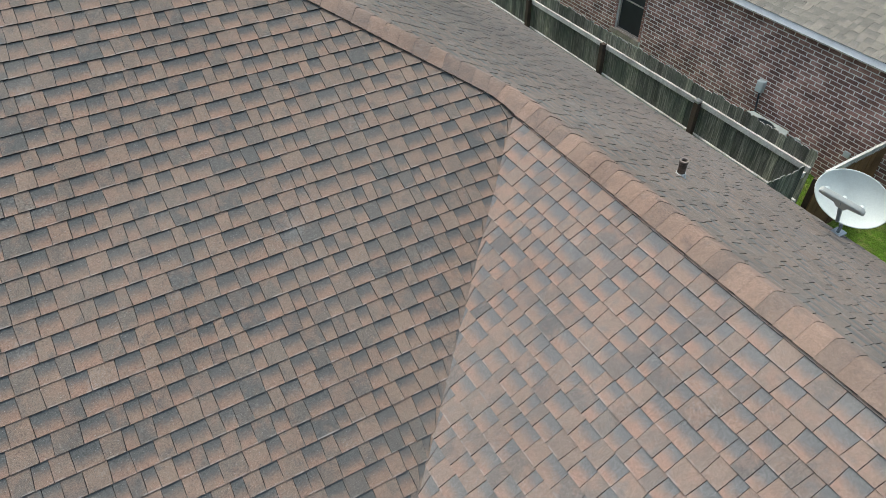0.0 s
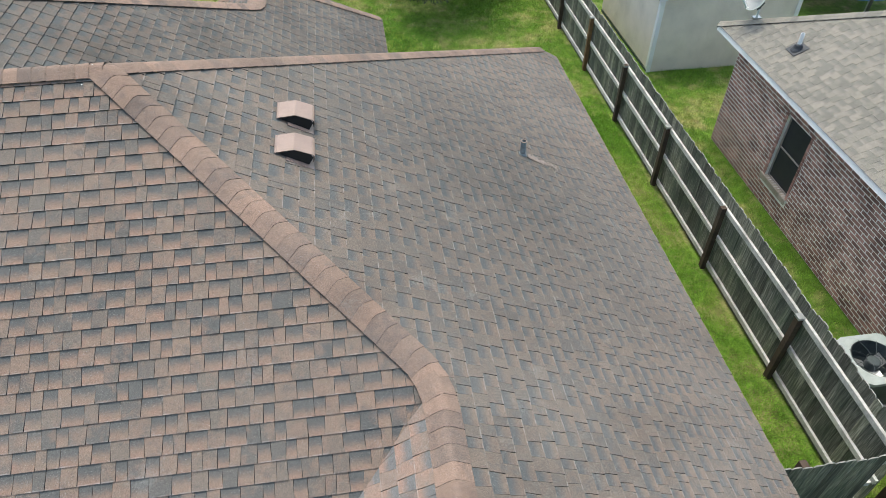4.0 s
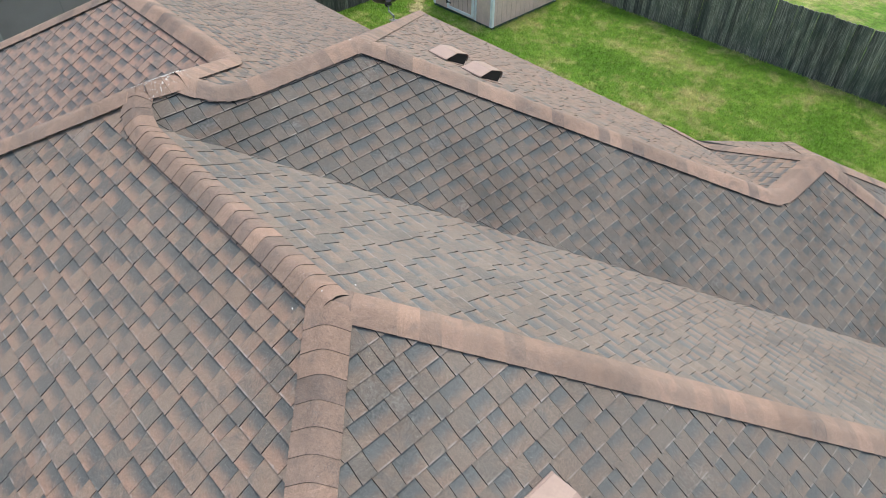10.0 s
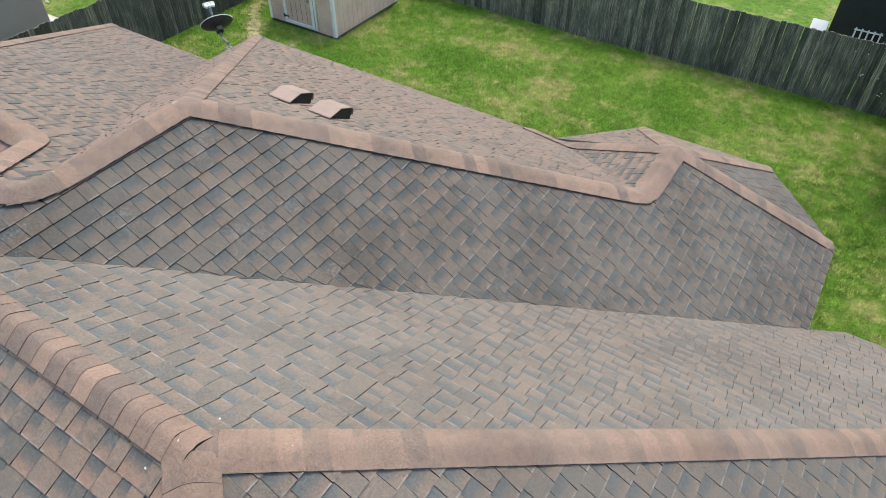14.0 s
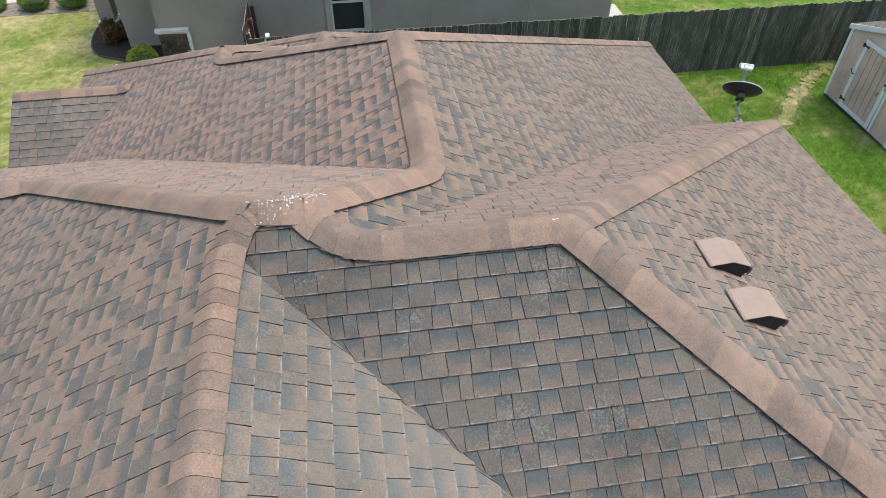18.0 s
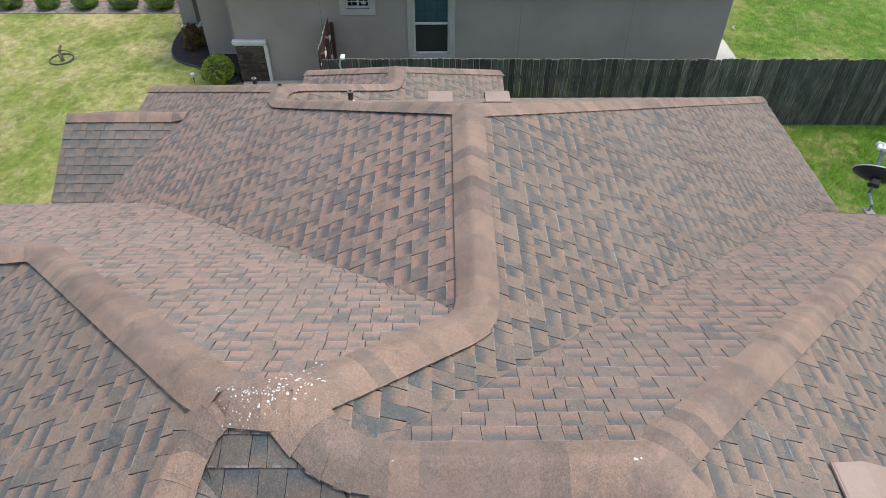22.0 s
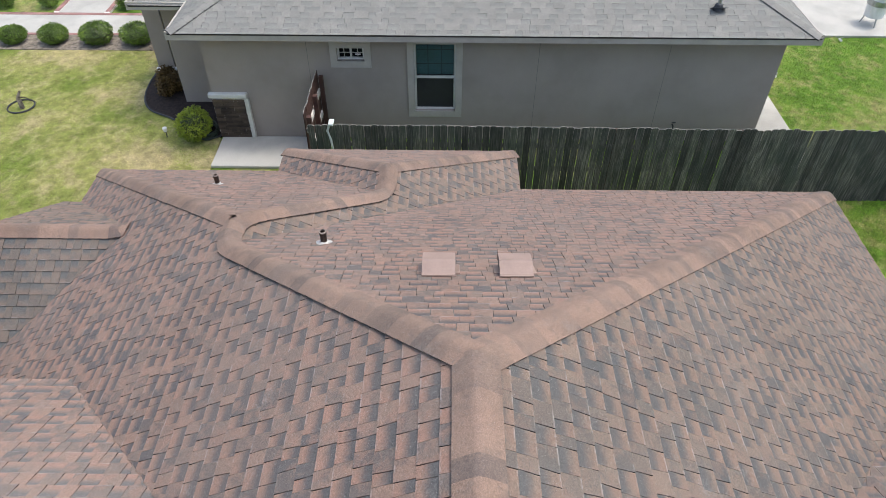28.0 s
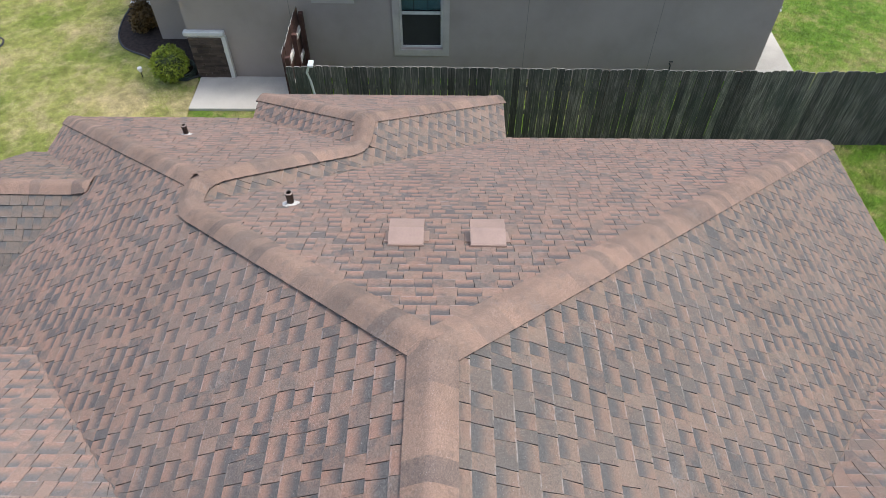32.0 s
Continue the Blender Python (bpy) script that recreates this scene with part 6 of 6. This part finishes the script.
def bed(outline, name, label):
    n = len(outline)
    pts = []
    for i in range(n):
        p0, p1, p2, p3 = (Vector(outline[(i + k) % n]) for k in (-1, 0, 1, 2))
        for t in (0, 0.25, 0.5, 0.75):
            pts.append(0.5 * ((2 * p1) + (p2 - p0) * t + (2 * p0 - 5 * p1 + 4 * p2 - p3) * t * t + (3 * p1 - p0 - 3 * p2 + p3) * t ** 3))
    ob = set_out(tagged(link(name, prism([(p.x, p.y) for p in pts], "z", -0.05, 0.03), M_MULCH), label, "mulch bed", kind="structure"), WEST)
    part("edging", tube([(p.x, p.y, 0.03) for p in pts] + [(pts[0].x, pts[0].y, 0.03)], 0.022, 6, cap=False), M_RUBBER, ob)
    return ob


bed([(-19.1, 1.1), (-18.9, 0.62), (-17.83, 0.62), (-17.06, 0.95), (-16.6, 1.7), (-16.0, 2.0), (-15.95, 2.9), (-17.3, 2.9), (-18.2, 1.3)], "mulch_bed", "dark brown mulch bed with black edging by the house corner")
set_out(tagged(link("mulch_bed", box(-20.82, -20.0, -14, 0.6, -0.05, 0.015), M_SOIL), "pale strip of dry soil and mulch under the clipped shrubs", "mulch bed", kind="structure"), WEST)


def leaf_cloud(rng, lobes, count, size, mat, name, parent, droop=0.3, inner=0.6):
    """Small folded leaves scattered over uneven lobes (centre, radii)."""
    v, f = [], []
    for _ in range(count):
        (cx, cy, cz), (rx, ry, rz) = rng.choice(lobes)
        d = Vector((rng.gauss(0, 1), rng.gauss(0, 1), rng.gauss(0, 1))).normalized()
        r = rng.uniform(inner, 1.06)
        p = Vector((cx + d.x * rx * r, cy + d.y * ry * r, cz + d.z * rz * r))
        if p.z < 0.04:
            continue
        a = (d + Vector((rng.uniform(-1, 1), rng.uniform(-1, 1), rng.uniform(-1, 1) - droop)) * 0.9).normalized()
        b = a.cross(Vector((rng.uniform(-1, 1), rng.uniform(-1, 1), rng.uniform(-1, 1)))).normalized()
        s = size * rng.uniform(0.6, 1.3)
        n = len(v)
        v += [p, p + a * s * 0.5 + b * s * 0.32, p + a * s, p + a * s * 0.5 - b * s * 0.32]
        f.append((n, n + 1, n + 2, n + 3))
    return tagged(raw_mesh(name, v, f, None, mat, parent), kind="stuff")


def shrub(x, y, r, h, mat, label, rng, count=1500, size=0.05):
    ob = thing("shrub", label, "shrub", "clipped shrubs" if mat is M_LEAF else "", m=WEST)
    for k in range(4):
        a = rng.uniform(0, 6.28)
        part("stem", tube([(x, y, -0.03), (x + 0.1 * math.cos(a), y + 0.1 * math.sin(a), h * 0.4), (x + r * 0.5 * math.cos(a), y + r * 0.5 * math.sin(a), h * 0.75)], [0.02, 0.014, 0.006], 6), M_BARK, ob)
    lobes = [((x, y, h * 0.5), (r * 0.85, r * 0.85, h * 0.47))]
    for k in range(6):
        a = 6.28 * k / 6 + rng.uniform(-0.3, 0.3)
        lobes.append(((x + r * 0.3 * math.cos(a), y + r * 0.3 * math.sin(a), h * rng.uniform(0.44, 0.56)), (r * 0.6, r * 0.6, h * 0.4)))
    if count > 2500:
        bm = bmesh.new()
        bmesh.ops.create_icosphere(bm, subdivisions=2, radius=1.0, matrix=Matrix.Translation((x, y, h * 0.5)) @ Matrix.Diagonal((r * 0.78, r * 0.78, h * 0.42, 1)))
        for v in bm.verts:
            v.co += Vector((rng.uniform(-1, 1), rng.uniform(-1, 1), rng.uniform(-1, 1))) * r * 0.06
        part("inner_growth", bm, M_LEAF_PALE, ob, "dark inner twigs and leaves")
    leaf_cloud(rng, lobes, count, size, mat, "foliage", ob, inner=0.82 if count > 2500 else 0.6)
    return ob


prng = random.Random(31)
for y, r in ((-3.84, 0.38), (-2.73, 0.41), (-1.55, 0.48), (-0.45, 0.48), (-5.0, 0.38), (-6.2, 0.4)):
    shrub(-20.45, y, r, r * 1.2, M_LEAF, "clipped round green shrub beside the front walk", prng, 9000, 0.036)
for y in (-5.2, -3.9, -1.6):
    shrub(-22.75, y, 0.3, 0.4, M_LEAF, "small clipped green shrub beyond the front walk", prng, 2000, 0.05)
shrub(-15.9, 2.42, 0.42, 0.75, M_LEAF_LIME, "bright lime-green round shrub at the house corner", prng, 5200, 0.05)
for x, y in ((-18.0, 1.45), (-18.25, 1.05), (-17.75, 1.2)):
    shrub(x, y, 0.27, 0.5, M_LEAF_RED, "red and yellow leaved bedding plant in the mulch", prng, 1500, 0.06)
lamp = thing("garden_light", "small white path light beside the shrub", "path light", m=WEST @ Matrix.Translation((-15.95, 1.72, 0)) @ Matrix.Scale(0.75, 4))
part("stake", tube([(0, 0, -0.05), (0, 0, 0.2)], 0.015, 8), M_DISH_DARK, lamp)
part("head", lathe([(0.0, 0.34), (0.06, 0.33), (0.07, 0.3), (0.05, 0.2), (0.0, 0.19)], 14), M_PVC, lamp)
hose = thing("garden_hose", "coiled dark green hose lying by the wall", "hose", m=WEST)
pts = [(-15.75 + 0.05 * math.sin(k * 0.7) - 0.3 + 0.28 * math.cos(k * 0.5), 2.62 + 0.24 * math.sin(k * 0.5), 0.05 + 0.012 * (k / 6)) for k in range(70)]
part("coil", tube(pts, 0.014, 6), M_HOSE, hose)
stump = thing("tree_ring", "sawn sapling in a ring of black edging on the lawn", "tree ring", m=WEST @ Matrix.Translation((-17.15, -2.15, 0)))
part("edging_ring", tube([(0.3 * math.cos(2 * math.pi * k / 24), 0.3 * math.sin(2 * math.pi * k / 24), 0.02) for k in range(25)], 0.02, 6, cap=False), M_RUBBER, stump)
part("trunk", tube([(0.05, 0.05, -0.02), (0.0, 0.02, 0.25), (-0.05, 0.1, 0.4)], [0.06, 0.045, 0.025], 7), M_SOIL, stump)
part("branch", tube([(0.0, 0.02, 0.25), (0.1, 0.25, 0.33), (0.12, 0.5, 0.2)], [0.018, 0.012, 0.006], 6), M_BARK, stump)
smoker = thing("barrel_smoker", "white drum smoker on legs on the concrete slab", "smoker", m=WEST @ Matrix.Translation((-21.9, 20.15, 0.03)))
part("drum", lathe([(0.0, 0.85), (0.28, 0.85), (0.3, 0.83), (0.3, 0.62), (0.31, 0.6), (0.29, 0.58), (0.25, 0.25), (0.0, 0.24)], 24), M_PVC, smoker)
part("band", lathe([(0.302, 0.75), (0.31, 0.74), (0.31, 0.6), (0.302, 0.59)], 24), M_GALV, smoker)
for k in range(3):
    a = 2.1 * k
    part("leg", tube([(0.2 * math.cos(a), 0.2 * math.sin(a), 0.28), (0.26 * math.cos(a), 0.26 * math.sin(a), 0.0)], 0.02, 6), M_GALV, smoker)
part("vent_knob", lathe([(0.0, 0.9), (0.04, 0.89), (0.03, 0.85)], 10), M_DISH_DARK, smoker)
for x, y in ((-20.6, 15.9), (-18.9, 16.4), (-20.9, 18.9)):
    lit = thing("sprinkler", "small pale sprinkler head in the grass", "sprinkler", "sprinklers in the lawn", m=WEST @ Matrix.Translation((x, y, 0)))
    part("base", box(-0.07, 0.07, -0.03, 0.03, 0.0, 0.05, 0.01), M_PVC, lit)
    part("nozzle", tube([(0, 0, 0.05), (0.03, 0.02, 0.12)], 0.018, 7), M_GALV, lit)

# ---- trees and the far garden ----
def tree(x, y, high, spread, rng, label, mat, leaves=9000, low=0.9, limbs=16):
    ob = thing("tree", label, "tree", m=Matrix.Translation((0, 0, lie(x))))
    part("trunk", tube([(x, y, -0.1), (x + 0.05, y, 0.7), (x - 0.03, y + 0.05, 1.4), (x, y + 0.02, high * 0.7)], [0.13, 0.1, 0.08, 0.03], 9), M_BARK, ob)
    lobes = []
    for k in range(limbs):
        a, e = rng.uniform(0, 6.28), rng.uniform(low, high)
        r = spread * rng.uniform(0.35, 0.95) * (1.15 - 0.6 * (e - low) / (high - low))
        tip = (x + r * math.cos(a), y + r * math.sin(a), e)
        part("limb", tube([(x, y, min(e * 0.75, 1.6)), (x + 0.5 * r * math.cos(a), y + 0.5 * r * math.sin(a), e * 0.95), tip], [0.045, 0.028, 0.01], 6), M_BARK, ob)
        q = rng.uniform(0.3, 0.62)
        lobes.append((tip, (q * 1.3, q * 1.3, q * 0.75)))
    leaf_cloud(rng, lobes, leaves, 0.085, mat, "crown", ob, 0.5)
    return ob


bush = tree(5.5, 21.5, 3.6, 2.7, random.Random(41), "broad low tree with olive-green leaves and white blossom", M_LEAF_PALE, 26000, 0.75, 26)
brng = random.Random(43)
bv, bf = [], []
for _ in range(60):
    a, r, z = brng.uniform(0, 6.28), 2.7 * brng.uniform(0.3, 1.1), brng.uniform(0.7, 3.0)
    c = Vector((5.5 + r * math.cos(a), 21.5 + r * math.sin(a), z))
    for _ in range(5):
        p = c + Vector((brng.gauss(0, 0.03), brng.gauss(0, 0.03), brng.gauss(0, 0.03)))
        n = len(bv)
        d1, d2 = (Vector((brng.gauss(0, 1), brng.gauss(0, 1), brng.gauss(0, 1))).normalized() * 0.022 for _ in range(2))
        bv += [p, p + d1, p + d1 + d2, p + d2]
        bf.append((n, n + 1, n + 2, n + 3))
tagged(raw_mesh("blossom", bv, bf, None, M_DROP, bush), kind="stuff")
tree(10.0, 22.0, 2.6, 0.9, random.Random(42), "dark green bush behind the side fence", M_LEAF_PALE, 3500, 0.4)
play = thing("playhouse", "black wooden playhouse with a white lattice window beyond the fence", "playhouse", m=Matrix.Translation((0, 0, lie(3.0))))
part("wall", box(1.9, 4.6, 26.0, 26.1, 0, 2.2), M_DISH_DARK, play)
part("side_wall", box(1.9, 2.0, 26.1, 28.2, 0, 2.2), M_DISH_DARK, play)
part("roof", prism([(1.7, 2.2), (4.8, 2.2), (3.25, 3.0)], "y", 25.8, 28.4), M_DISH_DARK, play)
lw = part("window", box(2.5, 3.15, 25.97, 25.995, 0.35, 0.95), M_BLACK, play)
for k in range(5):
    part("lattice_bar", box(2.5 + k * 0.15, 2.54 + k * 0.15, 25.94, 25.968, 0.33, 0.97), M_WHITE, lw)
for k in range(3):
    part("lattice_bar", box(2.48, 3.17, 25.93, 25.939, 0.35 + k * 0.28, 0.39 + k * 0.28), M_WHITE, lw)
part("slide", prism([(25.2, 0.05), (26.0, 0.9), (26.0, 0.95), (25.15, 0.1)], "x", 1.45, 1.85), M_WHITE, play)


# ---- grass blades over the lawns that lie in view ----
def turf(rng, areas, name, tall=0.05, mat=None, label="short mown grass, green with straw-dry patches", bare=()):
    base, d1, hs, az, wd = [], [], [], [], []
    for x0, x1, y0, y1, per in areas:
        n = int((x1 - x0) * (y1 - y0) * per)
        base.append(np.column_stack([rng.uniform(x0, x1, n), rng.uniform(y0, y1, n), np.zeros(n)]))
    base = np.concatenate(base)
    for x, y in bare:
        base = base[np.hypot(base[:, 0] - x, base[:, 1] - y) > rng.uniform(0.12, 0.36, len(base))]
    n = len(base)
    az, hs, lean = rng.uniform(0, 2 * np.pi, n), rng.uniform(0.5, 1.2, n) * tall, rng.uniform(0.2, 1.1, n)
    w = rng.uniform(0.004, 0.009, n)
    side = np.column_stack([-np.sin(az), np.cos(az), np.zeros(n)]) * w[:, None]
    base[:, 2] = -0.42 * np.clip((10.0 - base[:, 0]) / 23.0, 0, 1)
    tip = base + np.column_stack([np.cos(az) * hs * lean, np.sin(az) * hs * lean, hs])
    v = np.stack([base - side, base + side, tip], 1).reshape(-1, 3)
    me = bpy.data.meshes.new(name)
    me.vertices.add(3 * n)
    me.vertices.foreach_set("co", v.astype(np.float32).ravel())
    me.loops.add(3 * n)
    me.loops.foreach_set("vertex_index", np.arange(3 * n, dtype=np.int32))
    me.polygons.add(n)
    me.polygons.foreach_set("loop_start", np.arange(0, 3 * n, 3, dtype=np.int32))
    me.update(calc_edges=True)
    me.validate()
    me.materials.append(mat or M_BLADE)
    return tagged(new(name, me), label, "grass", kind="stuff")


grng = np.random.default_rng(4)
track = [(-14.15 + 0.18 * k + grng.normal(0, 0.04), 20.79 - 0.265 * k + 0.0056 * k * k + grng.normal(0, 0.04)) for k in range(15)]
turf(grng, [(-14.4, 8.6, 14.4, 24.0, 1500), (8.75, 10.5, 4.4, 15.8, 2200), (10.5, 16.0, 13.0, 18.0, 1100), (3.2, 8.6, 12.6, 14.4, 1500)], "grass", bare=track)
turf(grng, [(6.5, 8.6, 2.0, 15, 3600)], "grass", 0.038, M_LUSH_BLADE, "lush green grass in the strip between roof and side fence")
turf(grng, [(-14.4, -11.9, 13.3, 18.0, 700), (-22.0, -16.7, 16.3, 22.0, 500), (-16.7, -14.6, 16.3, 21.0, 600), (-16.6, -12.2, 1.8, 2.7, 500)], "grass")
tagged(link("dry_lawn", lowered(prism([(-20.8, -60.0), (40.0, -60.0), (40.0, -8.4), (0.4, -8.4), (0.4, 2.6), (-3.1, 2.6), (-3.1, 0.7), (-6.6, 0.7), (-6.6, 2.0), (-11.5, 2.0), (-11.5, 2.9), (-16.5, 2.7), (-18.2, 1.2), (-20.8, 0.7)], "z", -0.04, 0.014)), M_DRY_GROUND), "sun-dried straw-yellow front lawn", "lawn", kind="structure")
turf(grng, [(-20.7, -11.6, -7.5, 0.0, 800), (-16.8, -11.6, 0.0, 2.3, 800), (-11.6, -7.0, -6.0, 1.9, 600)], "dry_grass", 0.045, M_DRY_BLADE, "short mown lawn, straw-yellow with green patches")
for k in range(15):
    x, y = track[k]
    rim = [(x + grng.uniform(0.1, 0.25) * math.cos(a), y + grng.uniform(0.1, 0.25) * math.sin(a)) for a in (i * math.pi / 5 for i in range(10))]
    tagged(link("worn_patch", lowered(prism(rim, "z", -0.04, 0.02 + 0.0006 * k)), M_WORN), "bare straw-coloured patch in the worn track", "worn patch", "patches of the worn track", "structure")
turf(grng, [(x - w, x + w, y - w, y + w, 1500) for (x, y), w in zip(track, grng.uniform(0.14, 0.34, 15))], "worn_track", 0.05, M_WORN_BLADE, "worn straw-coloured track across the lawn to the shed")
spots = [(3.4 + grng.normal(0, 0.7), 17.6 + grng.normal(0, 1.1)) for k in range(60)] + [(-3.0 + grng.normal(0, 2.2), 18.6 + grng.normal(0, 0.8)) for k in range(70)] + [(2.9 + 1.5 * k / 60 + grng.normal(0, 0.35), 21.0 - 4.0 * k / 60 + grng.normal(0, 0.3)) for k in range(60)]
turf(grng, [(x - s, x + s, y - s, y + s, 1500) for (x, y), s in zip(spots, grng.uniform(0.05, 0.2, 190))], "dry_grass", 0.055, M_DRY_BLADE, "straw-dry patch in the green back lawn")


# ---- bricks of the neighbour's wall ----
def brick_wall():
    rng = random.Random(51)
    course, long = 0.0785, 0.225
    shapes = []
    for k in range(3):
        bm = box(-0.001 - 0.0006 * k, 0.02, 0.009, long - 0.009, 0.009, course - 0.009)
        me = bpy.data.meshes.new("brick")
        bm.to_mesh(me)
        bm.free()
        me.materials.append(M_BRICK)
        shapes.append(me)
    walls = [o for o in brick_house.children if o.name.startswith("wall")]
    v, f, singles = [], [], 0
    quad = ((0, 1, 2, 3), (4, 5, 1, 0), (3, 2, 6, 7), (1, 5, 6, 2), (4, 0, 3, 7))
    for r in range(int(BTOP / course)):
        z = r * course
        y = -2.0 - (long / 2 if r % 2 else 0)
        while y < BY - 0.01:
            y0, y1 = y, min(y + long, BY)
            y += long
            if z + course > WZ0 - 0.11 and z < WZ1 and y1 > WY0 - 0.075 and y0 < WY1 + 0.075:
                if y0 < WY0 - 0.09:
                    y1 = min(y1, WY0 - 0.075)
                elif y1 > WY1 + 0.09:
                    y0 = max(y0, WY1 + 0.075)
                else:
                    continue
            if y1 - y0 > long - 1e-4 and singles < 300 and 7.2 < y0 < BY and r > 4:
                ob = new("brick", rng.choice(shapes))
                ob.parent = walls[0 if y0 < WY0 else 1]
                ob.matrix_world = Matrix.Translation((BX, y0, z))
                singles += 1
                continue
            n = len(v)
            o = BX - 0.001 - rng.uniform(0, 0.0012)
            a, b, c, d = y0 + 0.009, y1 - 0.009, z + 0.009, z + course - 0.009
            v += [(o, a, c), (o, b, c), (o, b, d), (o, a, d), (BX + 0.01, a, c), (BX + 0.01, b, c), (BX + 0.01, b, d), (BX + 0.01, a, d)]
            f += [tuple(n + i for i in q) for q in quad]
    for r in range(int(BTOP / course)):
        z = r * course
        x = BX + 0.01 + (long / 2 if r % 2 else 0)
        while x < 14:
            n = len(v)
            o = BY + 0.0015
            a, b, c, d = x + 0.008, x + long - 0.008, z + 0.008, z + course - 0.008
            v += [(a, o, c), (b, o, c), (b, o, d), (a, o, d), (a, BY - 0.01, c), (b, BY - 0.01, c), (b, BY - 0.01, d), (a, BY - 0.01, d)]
            f += [tuple(n + i for i in q) for q in quad]
            x += long
    tagged(raw_mesh("brick_course", v, f, None, M_BRICK, walls[0]), kind="stuff")
    sill = part("brick_sill", box(BX - 0.03, BX + 0.06, WY0 - 0.07, WY1 + 0.07, WZ0 - 0.1, WZ0 - 0.004), M_MORTAR, brick_house)
    k, y = 0, WY0 - 0.07
    while y < WY1 + 0.05:
        part("brick", box(BX - 0.045, BX + 0.05, y + 0.004, y + 0.066, WZ0 - 0.105, WZ0 + 0.004), M_SILL, sill)
        y, k = y + 0.0735, k + 1
    for yy in (WY0 - 0.072, WY1 + 0.004):
        z = WZ0
        while z < WZ1 - 0.03:
            part("brick", box(BX - 0.012, BX + 0.05, yy, yy + 0.066, z + 0.004, z + 0.07), M_BRICK, sill)
            z += 0.0785


brick_wall()

# ---- the courses of shingles, laid last ----
shingle(b_slopes, b_decks, M_TAN_SHINGLE, expose=0.15, rng=random.Random(8), widths=(0.1, 0.13, 0.155, 0.18), lift=(0.006, 0.0085))
shingle(e_sl, e_decks, M_PINK_SHINGLE, expose=0.15, rng=random.Random(9), widths=(0.2, 0.25, 0.3), lift=(0.008, 0.012))
shingle(sh_sl, sh_decks, M_SHINGLE_SHADED, expose=0.14, rng=random.Random(10), widths=(0.2, 0.25, 0.3), lift=(0.008, 0.012))
shingle(g_sl, g_decks, M_GREY_SHINGLE, expose=0.15, rng=random.Random(12), widths=(0.14, 0.18, 0.22, 0.3), lift=(0.005, 0.007))
# Each slope takes the copy whose tint holds its light or shade.
shingle(slopes, decks, lambda sl: M_SHINGLE_SHADED if sl.plane in (D, NE6) else M_SHINGLE_HALF_SHADED if sl.plane[0] < -0.3 else M_SHINGLE_RED if sl.plane in (S4, S8, W4, W7, W8) else M_SHINGLE_SOFT if sl.plane == W3 else M_SHINGLE_LIT if sl.plane == W2 else M_SHINGLE_LIT_RED if sl.plane == W5 else M_SHINGLE_NORTH if sl.plane == N else M_SHINGLE_DIMMED if sl.plane == N4 else M_SHINGLE, singles=lambda x, y: abs(x - 1.6) < 1.3 and abs(y - 7.2) < 1.5)
